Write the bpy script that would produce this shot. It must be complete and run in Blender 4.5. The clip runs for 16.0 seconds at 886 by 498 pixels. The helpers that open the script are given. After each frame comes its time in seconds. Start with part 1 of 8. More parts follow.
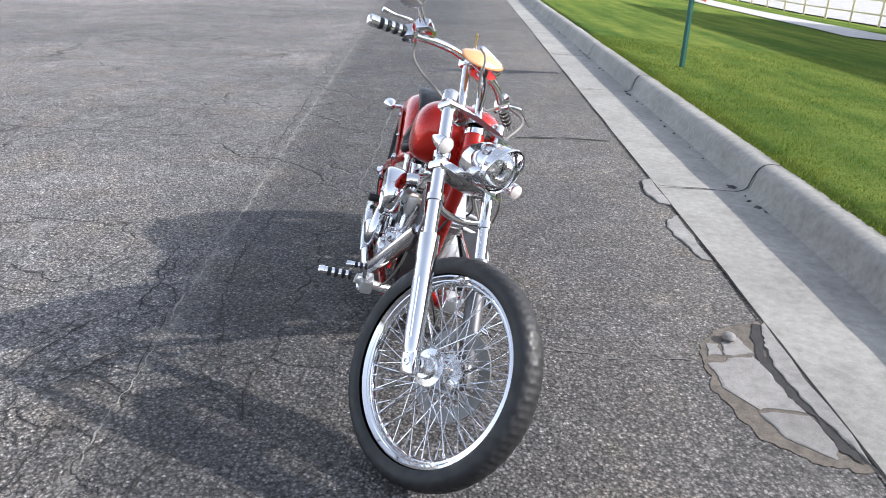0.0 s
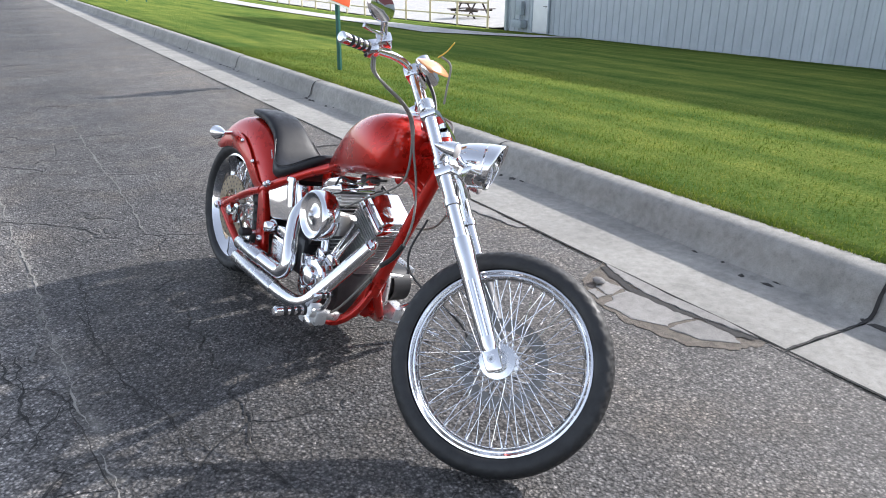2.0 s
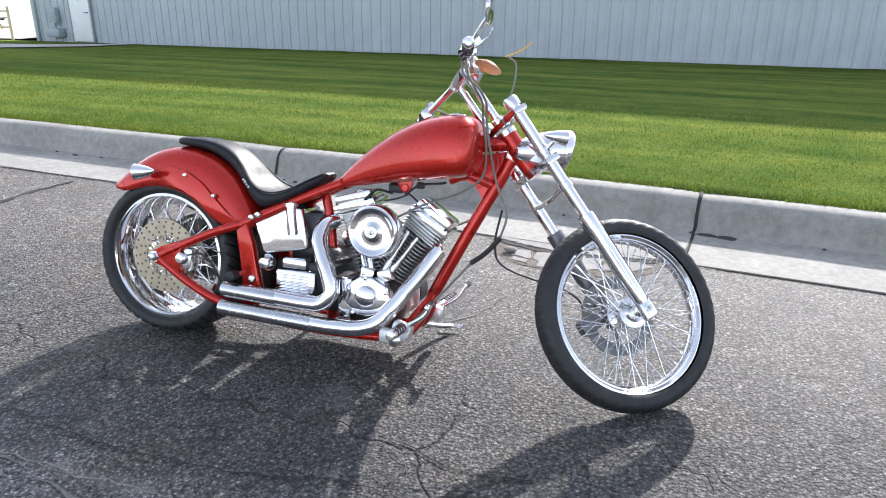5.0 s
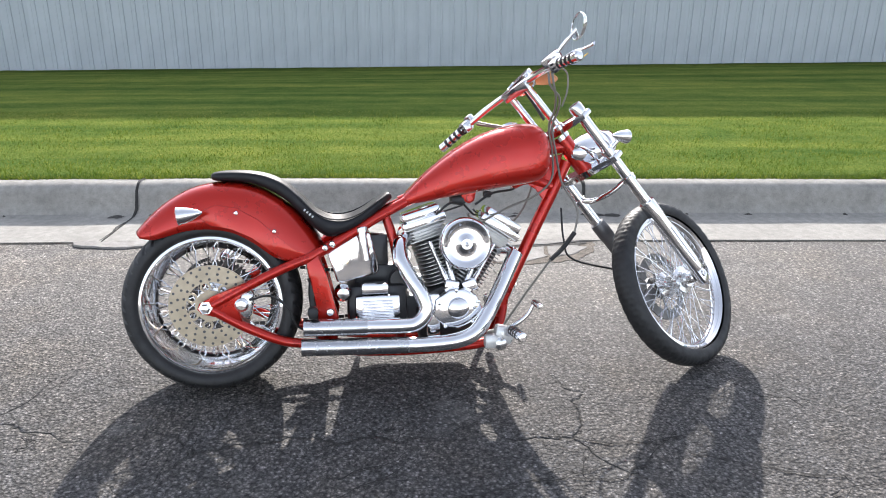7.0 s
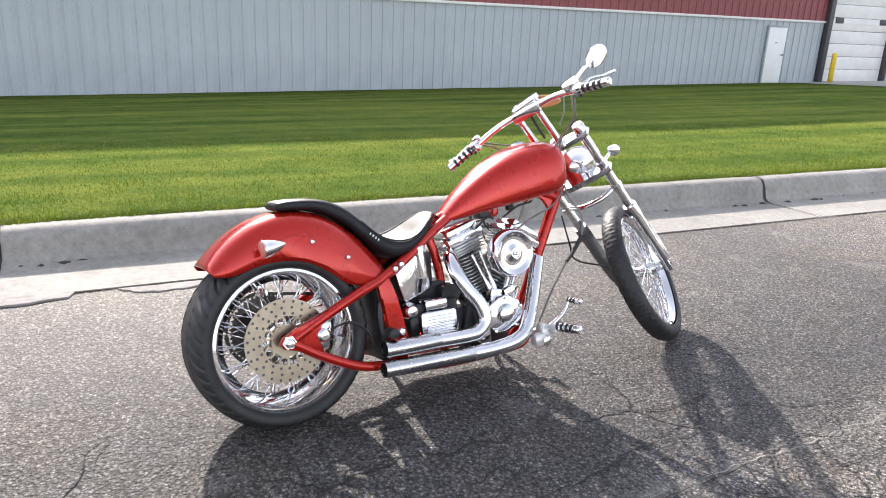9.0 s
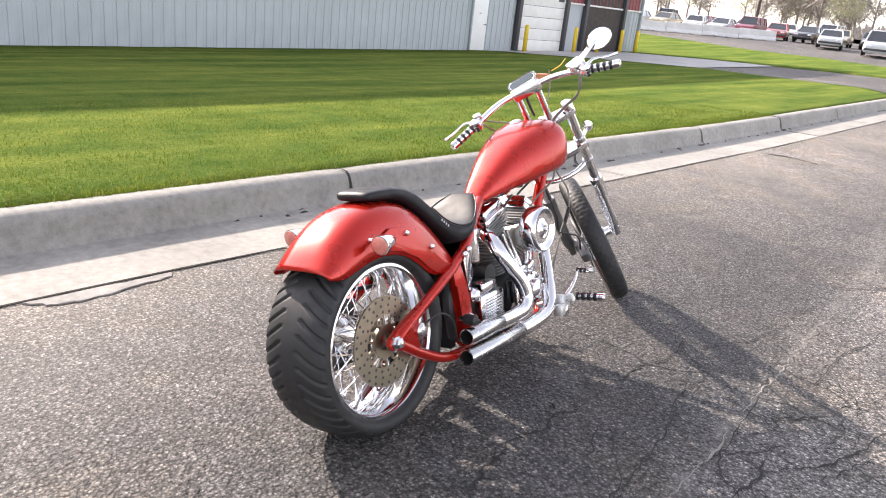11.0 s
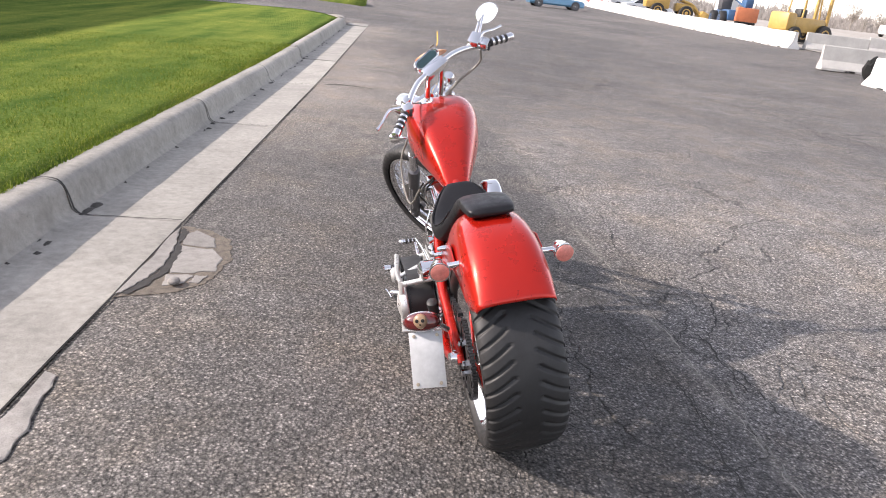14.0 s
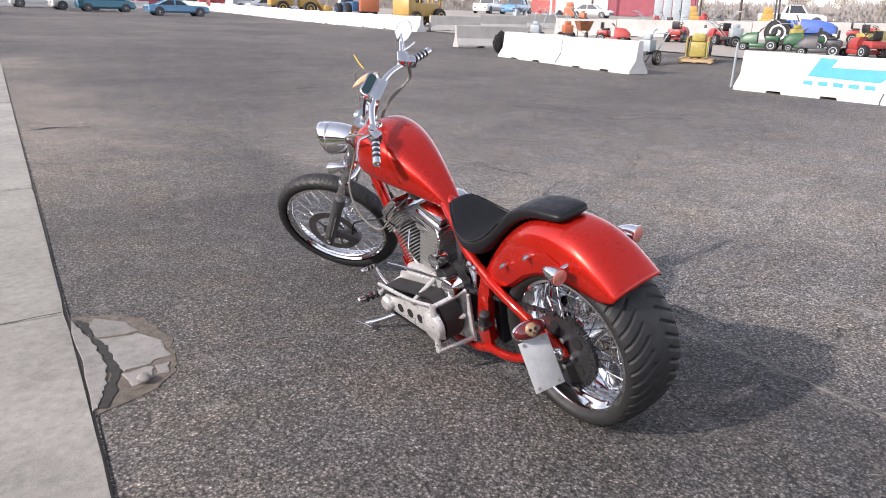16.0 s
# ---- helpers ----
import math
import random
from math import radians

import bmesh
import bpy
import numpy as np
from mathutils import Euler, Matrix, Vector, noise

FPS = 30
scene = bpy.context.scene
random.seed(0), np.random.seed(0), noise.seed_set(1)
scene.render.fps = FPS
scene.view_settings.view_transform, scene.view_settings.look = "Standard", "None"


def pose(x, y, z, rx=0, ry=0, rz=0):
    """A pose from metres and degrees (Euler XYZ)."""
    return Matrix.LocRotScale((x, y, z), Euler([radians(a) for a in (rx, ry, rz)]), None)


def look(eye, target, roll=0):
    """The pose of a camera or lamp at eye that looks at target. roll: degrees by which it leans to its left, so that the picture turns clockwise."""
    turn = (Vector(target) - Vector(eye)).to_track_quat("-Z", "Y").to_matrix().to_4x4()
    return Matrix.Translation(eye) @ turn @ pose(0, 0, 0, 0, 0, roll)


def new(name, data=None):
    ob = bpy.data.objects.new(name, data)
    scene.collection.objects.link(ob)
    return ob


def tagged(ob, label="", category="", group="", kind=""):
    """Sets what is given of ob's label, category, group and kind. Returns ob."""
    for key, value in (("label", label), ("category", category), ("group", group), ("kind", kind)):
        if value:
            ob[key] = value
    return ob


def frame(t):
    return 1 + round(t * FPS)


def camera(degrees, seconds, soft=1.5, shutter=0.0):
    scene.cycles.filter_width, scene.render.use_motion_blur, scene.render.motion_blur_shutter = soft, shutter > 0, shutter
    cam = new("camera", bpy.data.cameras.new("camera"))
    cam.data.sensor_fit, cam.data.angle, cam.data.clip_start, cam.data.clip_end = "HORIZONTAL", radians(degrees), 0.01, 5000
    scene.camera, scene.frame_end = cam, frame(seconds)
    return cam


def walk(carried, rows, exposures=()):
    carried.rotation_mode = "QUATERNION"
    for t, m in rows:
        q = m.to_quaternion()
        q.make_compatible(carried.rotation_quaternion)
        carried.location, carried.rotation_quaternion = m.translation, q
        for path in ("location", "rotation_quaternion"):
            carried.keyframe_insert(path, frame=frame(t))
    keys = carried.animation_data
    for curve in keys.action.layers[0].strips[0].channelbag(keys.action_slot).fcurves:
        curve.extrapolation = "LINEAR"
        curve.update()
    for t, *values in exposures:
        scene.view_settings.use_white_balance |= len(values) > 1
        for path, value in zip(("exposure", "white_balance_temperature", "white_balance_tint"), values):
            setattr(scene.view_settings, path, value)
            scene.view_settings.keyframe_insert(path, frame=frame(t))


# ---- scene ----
cam = camera(62.0, 16.0, soft=1.0)
EXPOSURE = 1.13
# the clip's camera brightens and warms its picture as it comes round to face the light
LIGHTING = [(0.0, 0.16, 6000), (1.5, 0.16, 6000), (3.0, 0.1, 6000), (5.0, 0.42, 6020), (7.5, 0.4, 6350), (9.0, 0.53, 6520), (11.5, 0.66, 6850), (13.0, 0.58, 6750), (14.5, 0.16, 6650), (15.5, 0.05, 6550), (16.0, -0.13, 6450)]
PATH = [
    (0, (0.288, 0.204, 1.431), (0.257, 2.05, 0.664), 2.0),
    (0.5, (-0.012, 0.226, 1.429), (0.199, 2.046, 0.627), -1.0),
    (1, (-0.327, 0.259, 1.426), (0.121, 2.058, 0.676), -0.3),
    (1.5, (-0.654, 0.285, 1.423), (0.072, 1.999, 0.691), 0.3),
    (2, (-0.891, 0.446, 1.413), (0.069, 2.045, 0.691), 0.6),
    (2.5, (-1.116, 0.567, 1.427), (0.016, 2.054, 0.715), 1.2),
    (3, (-1.411, 0.701, 1.434), (-0.104, 2.041, 0.731), 0.6),
    (3.5, (-1.59, 0.917, 1.418), (-0.162, 2.122, 0.705), 1.0),
    (4, (-1.754, 1.171, 1.429), (-0.234, 2.26, 0.718), 1.4),
    (4.5, (-1.999, 1.406, 1.424), (-0.366, 2.326, 0.728), 1.0),
    (5, (-2.113, 1.693, 1.413), (-0.397, 2.433, 0.702), 0.3),
    (7.3, (-2.508, 3.247, 1.44), (-0.636, 3.056, 0.764), 2.2),
    (7.5, (-2.53, 3.372, 1.433), (-0.664, 3.103, 0.767), 3.4),
    (8, (-2.471, 3.683, 1.408), (-0.621, 3.263, 0.778), 3.3),
    (8.5, (-2.414, 3.973, 1.412), (-0.603, 3.393, 0.793), 2.3),
    (9, (-2.341, 4.294, 1.421), (-0.616, 3.483, 0.817), 2.6),
    (9.2, (-2.341, 4.353, 1.422), (-0.627, 3.515, 0.822), 2.2),
    (11.5, (-1.209, 5.526, 1.365), (-0.235, 3.902, 0.724), 6.6),
    (12, (-0.914, 5.642, 1.355), (-0.197, 3.893, 0.701), 5.7),
    (12.5, (-0.545, 5.727, 1.381), (-0.054, 3.914, 0.694), 6.9),
    (13, (-0.211, 5.906, 1.389), (0.046, 4.033, 0.735), 6.5),
    (13.5, (0.122, 5.905, 1.354), (0.196, 4.006, 0.732), 3.7),
    (14, (0.46, 5.902, 1.377), (0.312, 4.022, 0.713), 6.8),
    (14.5, (0.807, 5.909, 1.373), (0.443, 4.056, 0.713), 7.0),
    (15, (1.114, 5.802, 1.373), (0.56, 3.995, 0.718), 4.3),
    (15.5, (1.444, 5.711, 1.371), (0.697, 3.964, 0.747), 2.7),
    (16, (1.725, 5.569, 1.368), (0.745, 3.934, 0.763), 1.4),
]
walk(cam, [(t, look(eye, target, roll)) for t, eye, target, roll in PATH], exposures=[(t, EXPOSURE + e, k, 12 + 6 * min(1, max(0, (t - 7) / 4))) for t, e, k in LIGHTING])

# ---- light: a hazy morning sun over the building, and the sky ----
SUN_UP, SUN_TURN = 29.0, 91.5
world = bpy.data.worlds.new("sky")
scene.world = world
world.use_nodes = True
wn = world.node_tree.nodes
sky = wn.new("ShaderNodeTexSky")
sky.sky_type = "NISHITA"
sky.sun_disc = False
sky.sun_elevation, sky.sun_rotation = radians(SUN_UP), radians(SUN_TURN)
sky.air_density, sky.dust_density, sky.ozone_density = 1.0, 0.9, 1.0
wn["Background"].inputs["Strength"].default_value = 0.15
haze = wn.new("ShaderNodeHueSaturation")          # thin morning haze takes colour out of the sky
haze.inputs["Saturation"].default_value = 0.42
world.node_tree.links.new(sky.outputs["Color"], haze.inputs["Color"])
world.node_tree.links.new(haze.outputs["Color"], wn["Background"].inputs["Color"])
sun = new("sun", bpy.data.lights.new("sun", "SUN"))
sun.data.energy, sun.data.angle, sun.data.color = 2.85, radians(0.8), (1.0, 0.93, 0.83)
sd = Vector((math.sin(radians(SUN_TURN)) * math.cos(radians(SUN_UP)), math.cos(radians(SUN_TURN)) * math.cos(radians(SUN_UP)), math.sin(radians(SUN_UP))))
sun.matrix_world = look(sd * 60, (0, 0, 0))

# ---- materials ----


class Nodes:
    """A small writer of node trees."""

    def __init__(self, name):
        self.mat = bpy.data.materials.new(name)
        self.mat.use_nodes = True
        self.tree = self.mat.node_tree
        self.bsdf = self.tree.nodes["Principled BSDF"]

    def add(self, kind, **values):
        n = self.tree.nodes.new(kind)
        for k, v in values.items():
            n.inputs[k].default_value = v
        return n

    def join(self, a, b):
        self.tree.links.new(a, b)

    def noise(self, vec, scale, detail=4.0, rough=0.6):
        n = self.add("ShaderNodeTexNoise", Scale=scale, Detail=detail, Roughness=rough)
        self.join(vec, n.inputs["Vector"])
        return n.outputs["Fac"]

    def ramp(self, fac, *stops):
        n = self.tree.nodes.new("ShaderNodeValToRGB")
        while len(n.color_ramp.elements) < len(stops):
            n.color_ramp.elements.new(0.5)
        for e, (p, c) in zip(n.color_ramp.elements, stops):
            e.position = p
            e.color = (*c, 1) if isinstance(c, (tuple, list)) else (c, c, c, 1)
        self.join(fac, n.inputs["Fac"])
        return n.outputs["Color"]

    def mix(self, fac, a, b, how="MIX"):
        n = self.tree.nodes.new("ShaderNodeMix")
        n.data_type, n.blend_type = "RGBA", how
        for v, i in ((fac, 0), (a, 6), (b, 7)):
            if isinstance(v, bpy.types.NodeSocket):
                self.join(v, n.inputs[i])
            elif i == 0:
                n.inputs[0].default_value = v
            else:
                n.inputs[i].default_value = (*v, 1)
        return n.outputs[2]

    def math(self, op, a, b=0.0):
        n = self.tree.nodes.new("ShaderNodeMath")
        n.operation = op
        for v, i in ((a, 0), (b, 1)):
            if isinstance(v, bpy.types.NodeSocket):
                self.join(v, n.inputs[i])
            else:
                n.inputs[i].default_value = v
        return n.outputs[0]

    def bump(self, height, strength, distance):
        n = self.add("ShaderNodeBump", Strength=strength, Distance=distance)
        self.join(height, n.inputs["Height"])
        self.join(n.outputs["Normal"], self.bsdf.inputs["Normal"])

    def place(self):
        return self.tree.nodes.new("ShaderNodeNewGeometry").outputs["Position"]

    def own(self):
        return self.tree.nodes.new("ShaderNodeTexCoord").outputs["Object"]


def surface(name, colour, rough, metal=0.0, coat=0.0, var=0.12, coarse=6.0, fine=80.0, bump=0.0, depth=0.001, rough_var=0.1, vary=0.0, coat_rough=0.04):
    """Colour with variation at two scales, roughness that varies, fine relief."""
    m = Nodes(name)
    vec = m.own()
    a, b = m.noise(vec, coarse), m.noise(vec, fine, 3.0)
    lo, hi = [c * (1 - var) for c in colour], [min(1, c * (1 + var)) for c in colour]
    col = m.ramp(a, (0.3, lo), (0.7, hi))
    col = m.mix(0.5 * var + 0.05, col, m.ramp(b, (0.35, lo), (0.65, hi)), "MIX")
    if vary:
        info = m.tree.nodes.new("ShaderNodeObjectInfo").outputs["Random"]
        col = m.mix(1.0, col, m.ramp(info, (0.0, 1 - vary), (1.0, 1.0)), "MULTIPLY")
    m.join(col, m.bsdf.inputs["Base Color"])
    r = m.ramp(m.noise(vec, coarse * 3), (0.3, max(0.02, rough - rough_var * rough)), (0.7, min(1, rough + rough_var * rough)))
    m.join(r, m.bsdf.inputs["Roughness"])
    m.bsdf.inputs["Metallic"].default_value = metal
    m.bsdf.inputs["Coat Weight"].default_value = coat
    m.bsdf.inputs["Coat Roughness"].default_value = coat_rough
    if bump:
        m.bump(b, bump, depth)
    return m.mat


def glass(name, colour, rough=0.02):
    m = Nodes(name)
    m.bsdf.inputs["Base Color"].default_value = (*colour, 1)
    m.bsdf.inputs["Roughness"].default_value = rough
    m.bsdf.inputs["Transmission Weight"].default_value = 1.0
    m.bsdf.inputs["IOR"].default_value = 1.45
    return m.mat


def asphalt():
    m = Nodes("worn asphalt")
    p = m.place()
    sep = m.tree.nodes.new("ShaderNodeSeparateXYZ")
    m.join(p, sep.inputs[0])
    vor = m.add("ShaderNodeTexVoronoi", Scale=88.0)
    m.join(p, vor.inputs["Vector"])
    grey = m.tree.nodes.new("ShaderNodeSeparateColor")
    m.join(vor.outputs["Color"], grey.inputs[0])
    stones = m.ramp(grey.outputs[0], (0.0, (0.07, 0.068, 0.066)), (0.45, (0.142, 0.138, 0.134)), (0.93, (0.205, 0.198, 0.19)), (1.0, (0.31, 0.3, 0.29)))
    fine = m.add("ShaderNodeTexVoronoi", Scale=215.0)
    m.join(p, fine.inputs["Vector"])
    speck = m.tree.nodes.new("ShaderNodeSeparateColor")
    m.join(fine.outputs["Color"], speck.inputs[0])
    grit = m.ramp(speck.outputs[1], (0.0, (0.55, 0.54, 0.53)), (0.5, (0.95, 0.94, 0.93)), (0.93, (1.25, 1.22, 1.18)), (1.0, (1.75, 1.7, 1.65)))
    col = m.mix(1.0, stones, grit, "MULTIPLY")
    col = m.mix(1.0, col, m.ramp(vor.outputs["Distance"], (0.1, 1.22), (0.62, 0.4)), "MULTIPLY")
    col = m.mix(1.0, col, m.ramp(m.noise(p, 0.8, 5.0), (0.3, 0.78), (0.72, 1.2)), "MULTIPLY")
    col = m.mix(1.0, col, m.ramp(m.noise(p, 5.0, 4.0), (0.3, 0.8), (0.7, 1.18)), "MULTIPLY")
    col = m.mix(1.0, col, m.ramp(m.noise(p, 34.0, 3.0, 0.7), (0.34, 0.78), (0.66, 1.24)), "MULTIPLY")
    pits = m.ramp(m.noise(p, 62.0, 2.0, 0.6), (0.37, 0.34), (0.47, 1.1))
    col = m.mix(1.0, col, pits, "MULTIPLY")
    col = m.mix(1.0, col, m.ramp(m.noise(p, 1.7, 5.0, 0.65), (0.46, (0.98, 0.99, 1.02)), (0.68, (1.13, 1.06, 0.97))), "MULTIPLY")
    far = m.ramp(m.noise(p, 0.13, 3.0), (0.4, (0.74, 0.74, 0.75)), (0.62, (1.15, 1.13, 1.1)))
    col = m.mix(1.0, col, far, "MULTIPLY")
    # pale dusty stains
    stain = m.ramp(m.noise(p, 2.3, 5.0, 0.7), (0.6, 0.0), (0.72, 1.0))
    col = m.mix(m.math("MULTIPLY", stain, 0.4), col, (0.2, 0.195, 0.185))
    # the pale seam between two paving strips
    wob = m.math("MULTIPLY", m.math("SUBTRACT", m.noise(p, 3.0, 6.0, 0.65), 0.5), 0.15)
    line = m.math("ADD", m.math("ADD", sep.outputs[0], m.math("MULTIPLY", sep.outputs[1], 0.06)), m.math("ADD", 0.665, wob))
    strip = m.ramp(m.math("ADD", line, 0.5), (0.26, (2.1, 2.05, 1.98)), (0.68, (1.03, 1.02, 1.01)))
    south = m.ramp(m.math("ADD", m.math("MULTIPLY", sep.outputs[1], 0.1), 0.6), (0.2, 1.0), (0.6, 0.0))
    strip = m.mix(south, strip, (1.5, 1.46, 1.42))
    col = m.mix(1.0, col, strip, "MULTIPLY")
    dist = m.math("ABSOLUTE", line)
    seam = m.ramp(dist, (0.0, 1.0), (0.045, 0.0))
    seam = m.math("MULTIPLY", seam, m.ramp(m.noise(p, 7.0, 6.0, 0.75), (0.44, 0.02), (0.64, 0.5)))
    seam = m.math("MULTIPLY", seam, m.math("SUBTRACT", 1.0, m.math("MULTIPLY", south, 0.85)))
    col = m.mix(seam, col, (0.29, 0.272, 0.24))
    # cracks
    warp = m.add("ShaderNodeTexNoise", Scale=2.6, Detail=6.0)
    m.join(p, warp.inputs["Vector"])
    off = m.tree.nodes.new("ShaderNodeVectorMath")
    off.operation = "MULTIPLY_ADD"
    m.join(warp.outputs["Color"], off.inputs[0])
    off.inputs[1].default_value = (0.55, 0.55, 0.0)
    m.join(p, off.inputs[2])
    heights = []
    for scale, width, low in ((0.62, 0.005, 0.43), (1.7, 0.007, 0.5), (4.3, 0.012, 0.54)):
        edge = m.add("ShaderNodeTexVoronoi", Scale=scale)
        edge.feature = "DISTANCE_TO_EDGE"
        m.join(off.outputs[0], edge.inputs["Vector"])
        crack = m.ramp(edge.outputs["Distance"], (0.0, 1.0), (width, 0.0))
        crack = m.math("MULTIPLY", crack, m.ramp(m.noise(p, 0.45 * scale + 0.25, 2.0), (low, 0.0), (low + 0.08, 1.0)))
        heights.append(crack)
    both = m.math("MAXIMUM", m.math("MAXIMUM", *heights[:2]), heights[2])
    # the strip beside the gutter is sounder than the old lane
    old = m.ramp(m.math("ADD", m.math("MULTIPLY", sep.outputs[0], 0.5), m.math("ADD", 0.5, m.math("MULTIPLY", wob, 2.0))), (0.42, 1.0), (0.56, 0.12))
    both = m.math("MULTIPLY", both, old)
    col = m.mix(m.math("MULTIPLY", both, 0.75), col, (0.022, 0.021, 0.02))
    m.join(col, m.bsdf.inputs["Base Color"])
    m.bsdf.inputs["Roughness"].default_value = 0.78
    m.bsdf.inputs["Specular IOR Level"].default_value = 0.4
    h = m.math("SUBTRACT", m.math("ADD", vor.outputs["Distance"], m.math("MULTIPLY", m.noise(p, 240.0, 2.0), 0.5)), m.math("MULTIPLY", both, 3.0))
    m.bump(h, 1.0, 0.006)
    return m.mat


def concrete(name, colour, fine=1.0):
    m = Nodes(name)
    p = m.place()
    col = m.ramp(m.noise(p, 1.6, 5.0), (0.3, [c * 0.8 for c in colour]), (0.7, [c * 1.12 for c in colour]))
    col = m.mix(1.0, col, m.ramp(m.noise(p, 22.0, 5.0), (0.3, 0.78), (0.7, 1.12)), "MULTIPLY")
    grime = m.ramp(m.noise(p, 3.7, 6.0, 0.72), (0.52, 0.0), (0.7, 0.5))
    col = m.mix(grime, col, [c * 0.5 for c in colour])
    vor = m.add("ShaderNodeTexVoronoi", Scale=170.0)
    m.join(p, vor.inputs["Vector"])
    col = m.mix(1.0, col, m.ramp(vor.outputs["Distance"], (0.0, 0.82), (0.6, 1.08)), "MULTIPLY")
    pits = m.ramp(m.noise(p, 60.0, 3.0), (0.66, 0.0), (0.72, 1.0))
    col = m.mix(m.math("MULTIPLY", pits, 0.45), col, [c * 0.35 for c in colour])
    info = m.tree.nodes.new("ShaderNodeObjectInfo").outputs["Random"]
    col = m.mix(1.0, col, m.ramp(info, (0.0, 0.88), (1.0, 1.06)), "MULTIPLY")
    m.join(col, m.bsdf.inputs["Base Color"])
    m.bsdf.inputs["Roughness"].default_value = 0.85
    m.bump(m.math("SUBTRACT", m.noise(p, 120.0, 4.0), m.math("MULTIPLY", pits, 1.5)), 0.4, 0.003 * fine)
    return m.mat


def turf():
    m = Nodes("mown lawn")
    p = m.place()
    sep = m.tree.nodes.new("ShaderNodeSeparateXYZ")
    m.join(p, sep.inputs[0])
    stretch = m.tree.nodes.new("ShaderNodeVectorMath")
    stretch.operation = "MULTIPLY"
    stretch.inputs[1].default_value = (1.0, 0.12, 1.0)
    m.join(p, stretch.inputs[0])
    col = m.ramp(m.noise(p, 38.0, 5.0, 0.7), (0.28, (0.078, 0.113, 0.033)), (0.5, (0.13, 0.188, 0.052)), (0.72, (0.232, 0.255, 0.092)))
    band = m.ramp(m.noise(stretch.outputs[0], 1.5, 2.0), (0.36, (0.66, 0.76, 0.7)), (0.64, (1.28, 1.16, 1.0)))
    col = m.mix(1.0, col, band, "MULTIPLY")
    col = m.mix(1.0, col, m.ramp(m.noise(p, 2.2, 4.0), (0.32, (0.78, 0.86, 0.8)), (0.7, (1.22, 1.12, 1.02))), "MULTIPLY")
    m.join(col, m.bsdf.inputs["Base Color"])
    m.bsdf.inputs["Roughness"].default_value = 0.7
    m.bsdf.inputs["Specular IOR Level"].default_value = 0.0
    m.bump(m.noise(p, 60.0, 4.0, 0.75), 0.9, 0.03)
    return m.mat


def blade_green():
    m = Nodes("grass blades")
    isl = m.tree.nodes.new("ShaderNodeNewGeometry").outputs["Random Per Island"]
    p = m.place()
    col = m.ramp(isl, (0.0, (0.078, 0.12, 0.025)), (0.6, (0.148, 0.192, 0.042)), (1.0, (0.3, 0.3, 0.11)))
    col = m.mix(1.0, col, m.ramp(m.noise(p, 2.2, 4.0), (0.32, (0.8, 0.86, 0.8)), (0.7, (1.2, 1.1, 1.0))), "MULTIPLY")
    m.join(col, m.bsdf.inputs["Base Color"])
    m.bsdf.inputs["Roughness"].default_value = 0.8
    m.bsdf.inputs["Specular IOR Level"].default_value = 0.0
    # sunlight glows through the thin blades
    glow = m.add("ShaderNodeBsdfTranslucent")
    m.join(m.mix(1.0, col, (0.8, 0.95, 0.4), "MULTIPLY"), glow.inputs["Color"])
    both = m.add("ShaderNodeMixShader", Fac=0.4)
    m.join(m.bsdf.outputs[0], both.inputs[1])
    m.join(glow.outputs[0], both.inputs[2])
    m.join(both.outputs[0], m.tree.nodes["Material Output"].inputs["Surface"])
    return m.mat


def red_paint():
    m = Nodes("candy red paint")
    vec = m.own()
    col = m.ramp(m.noise(vec, 5.0), (0.3, (0.4, 0.012, 0.006)), (0.7, (0.45, 0.015, 0.007)))
    dust = m.ramp(m.noise(vec, 22.0, 6.0, 0.75), (0.62, 0.0), (0.85, 0.05))
    col = m.mix(dust, col, (0.45, 0.1, 0.06))
    m.join(col, m.bsdf.inputs["Base Color"])
    m.bsdf.inputs["Metallic"].default_value = 0.5
    m.bsdf.inputs["Specular IOR Level"].default_value = 0.1
    m.join(m.ramp(m.noise(vec, 14.0, 5.0), (0.3, 0.24), (0.7, 0.34)), m.bsdf.inputs["Roughness"])
    m.bsdf.inputs["Coat Weight"].default_value = 0.75
    m.bsdf.inputs["Coat Roughness"].default_value = 0.03
    return m.mat


ASPHALT, LAWN, BLADES, RED = asphalt(), turf(), blade_green(), red_paint()
CONCRETE = concrete("weathered concrete", (0.305, 0.291, 0.262))
CHUNK = concrete("broken concrete", (0.27, 0.255, 0.235), 2.2)
WALK = concrete("pale pavement concrete", (0.45, 0.43, 0.4))
DIRT = surface("sandy dirt", (0.13, 0.11, 0.088), 0.95, var=0.5, coarse=25, fine=220, bump=0.8, depth=0.006)
GAP_BLACK = surface("black of joints and crack gaps", (0.03, 0.028, 0.026), 0.95, var=0.4, coarse=20, fine=150)
SILT = surface("dark gutter silt", (0.045, 0.042, 0.038), 0.9, var=0.4, coarse=20, fine=200, bump=0.6, depth=0.004)
CHROME = surface("polished chrome", (0.78, 0.78, 0.79), 0.07, 1.0, var=0.04, coarse=9, fine=300, rough_var=0.5, bump=0.02, depth=0.0004)
POLISH = surface("polished aluminium", (0.72, 0.72, 0.72), 0.2, 1.0, var=0.08, coarse=14, fine=400, rough_var=0.5, bump=0.05, depth=0.0005)
SATIN = surface("satin chrome", (0.55, 0.55, 0.56), 0.22, 1.0, var=0.06, coarse=12, fine=350, rough_var=0.4, bump=0.04, depth=0.0005)
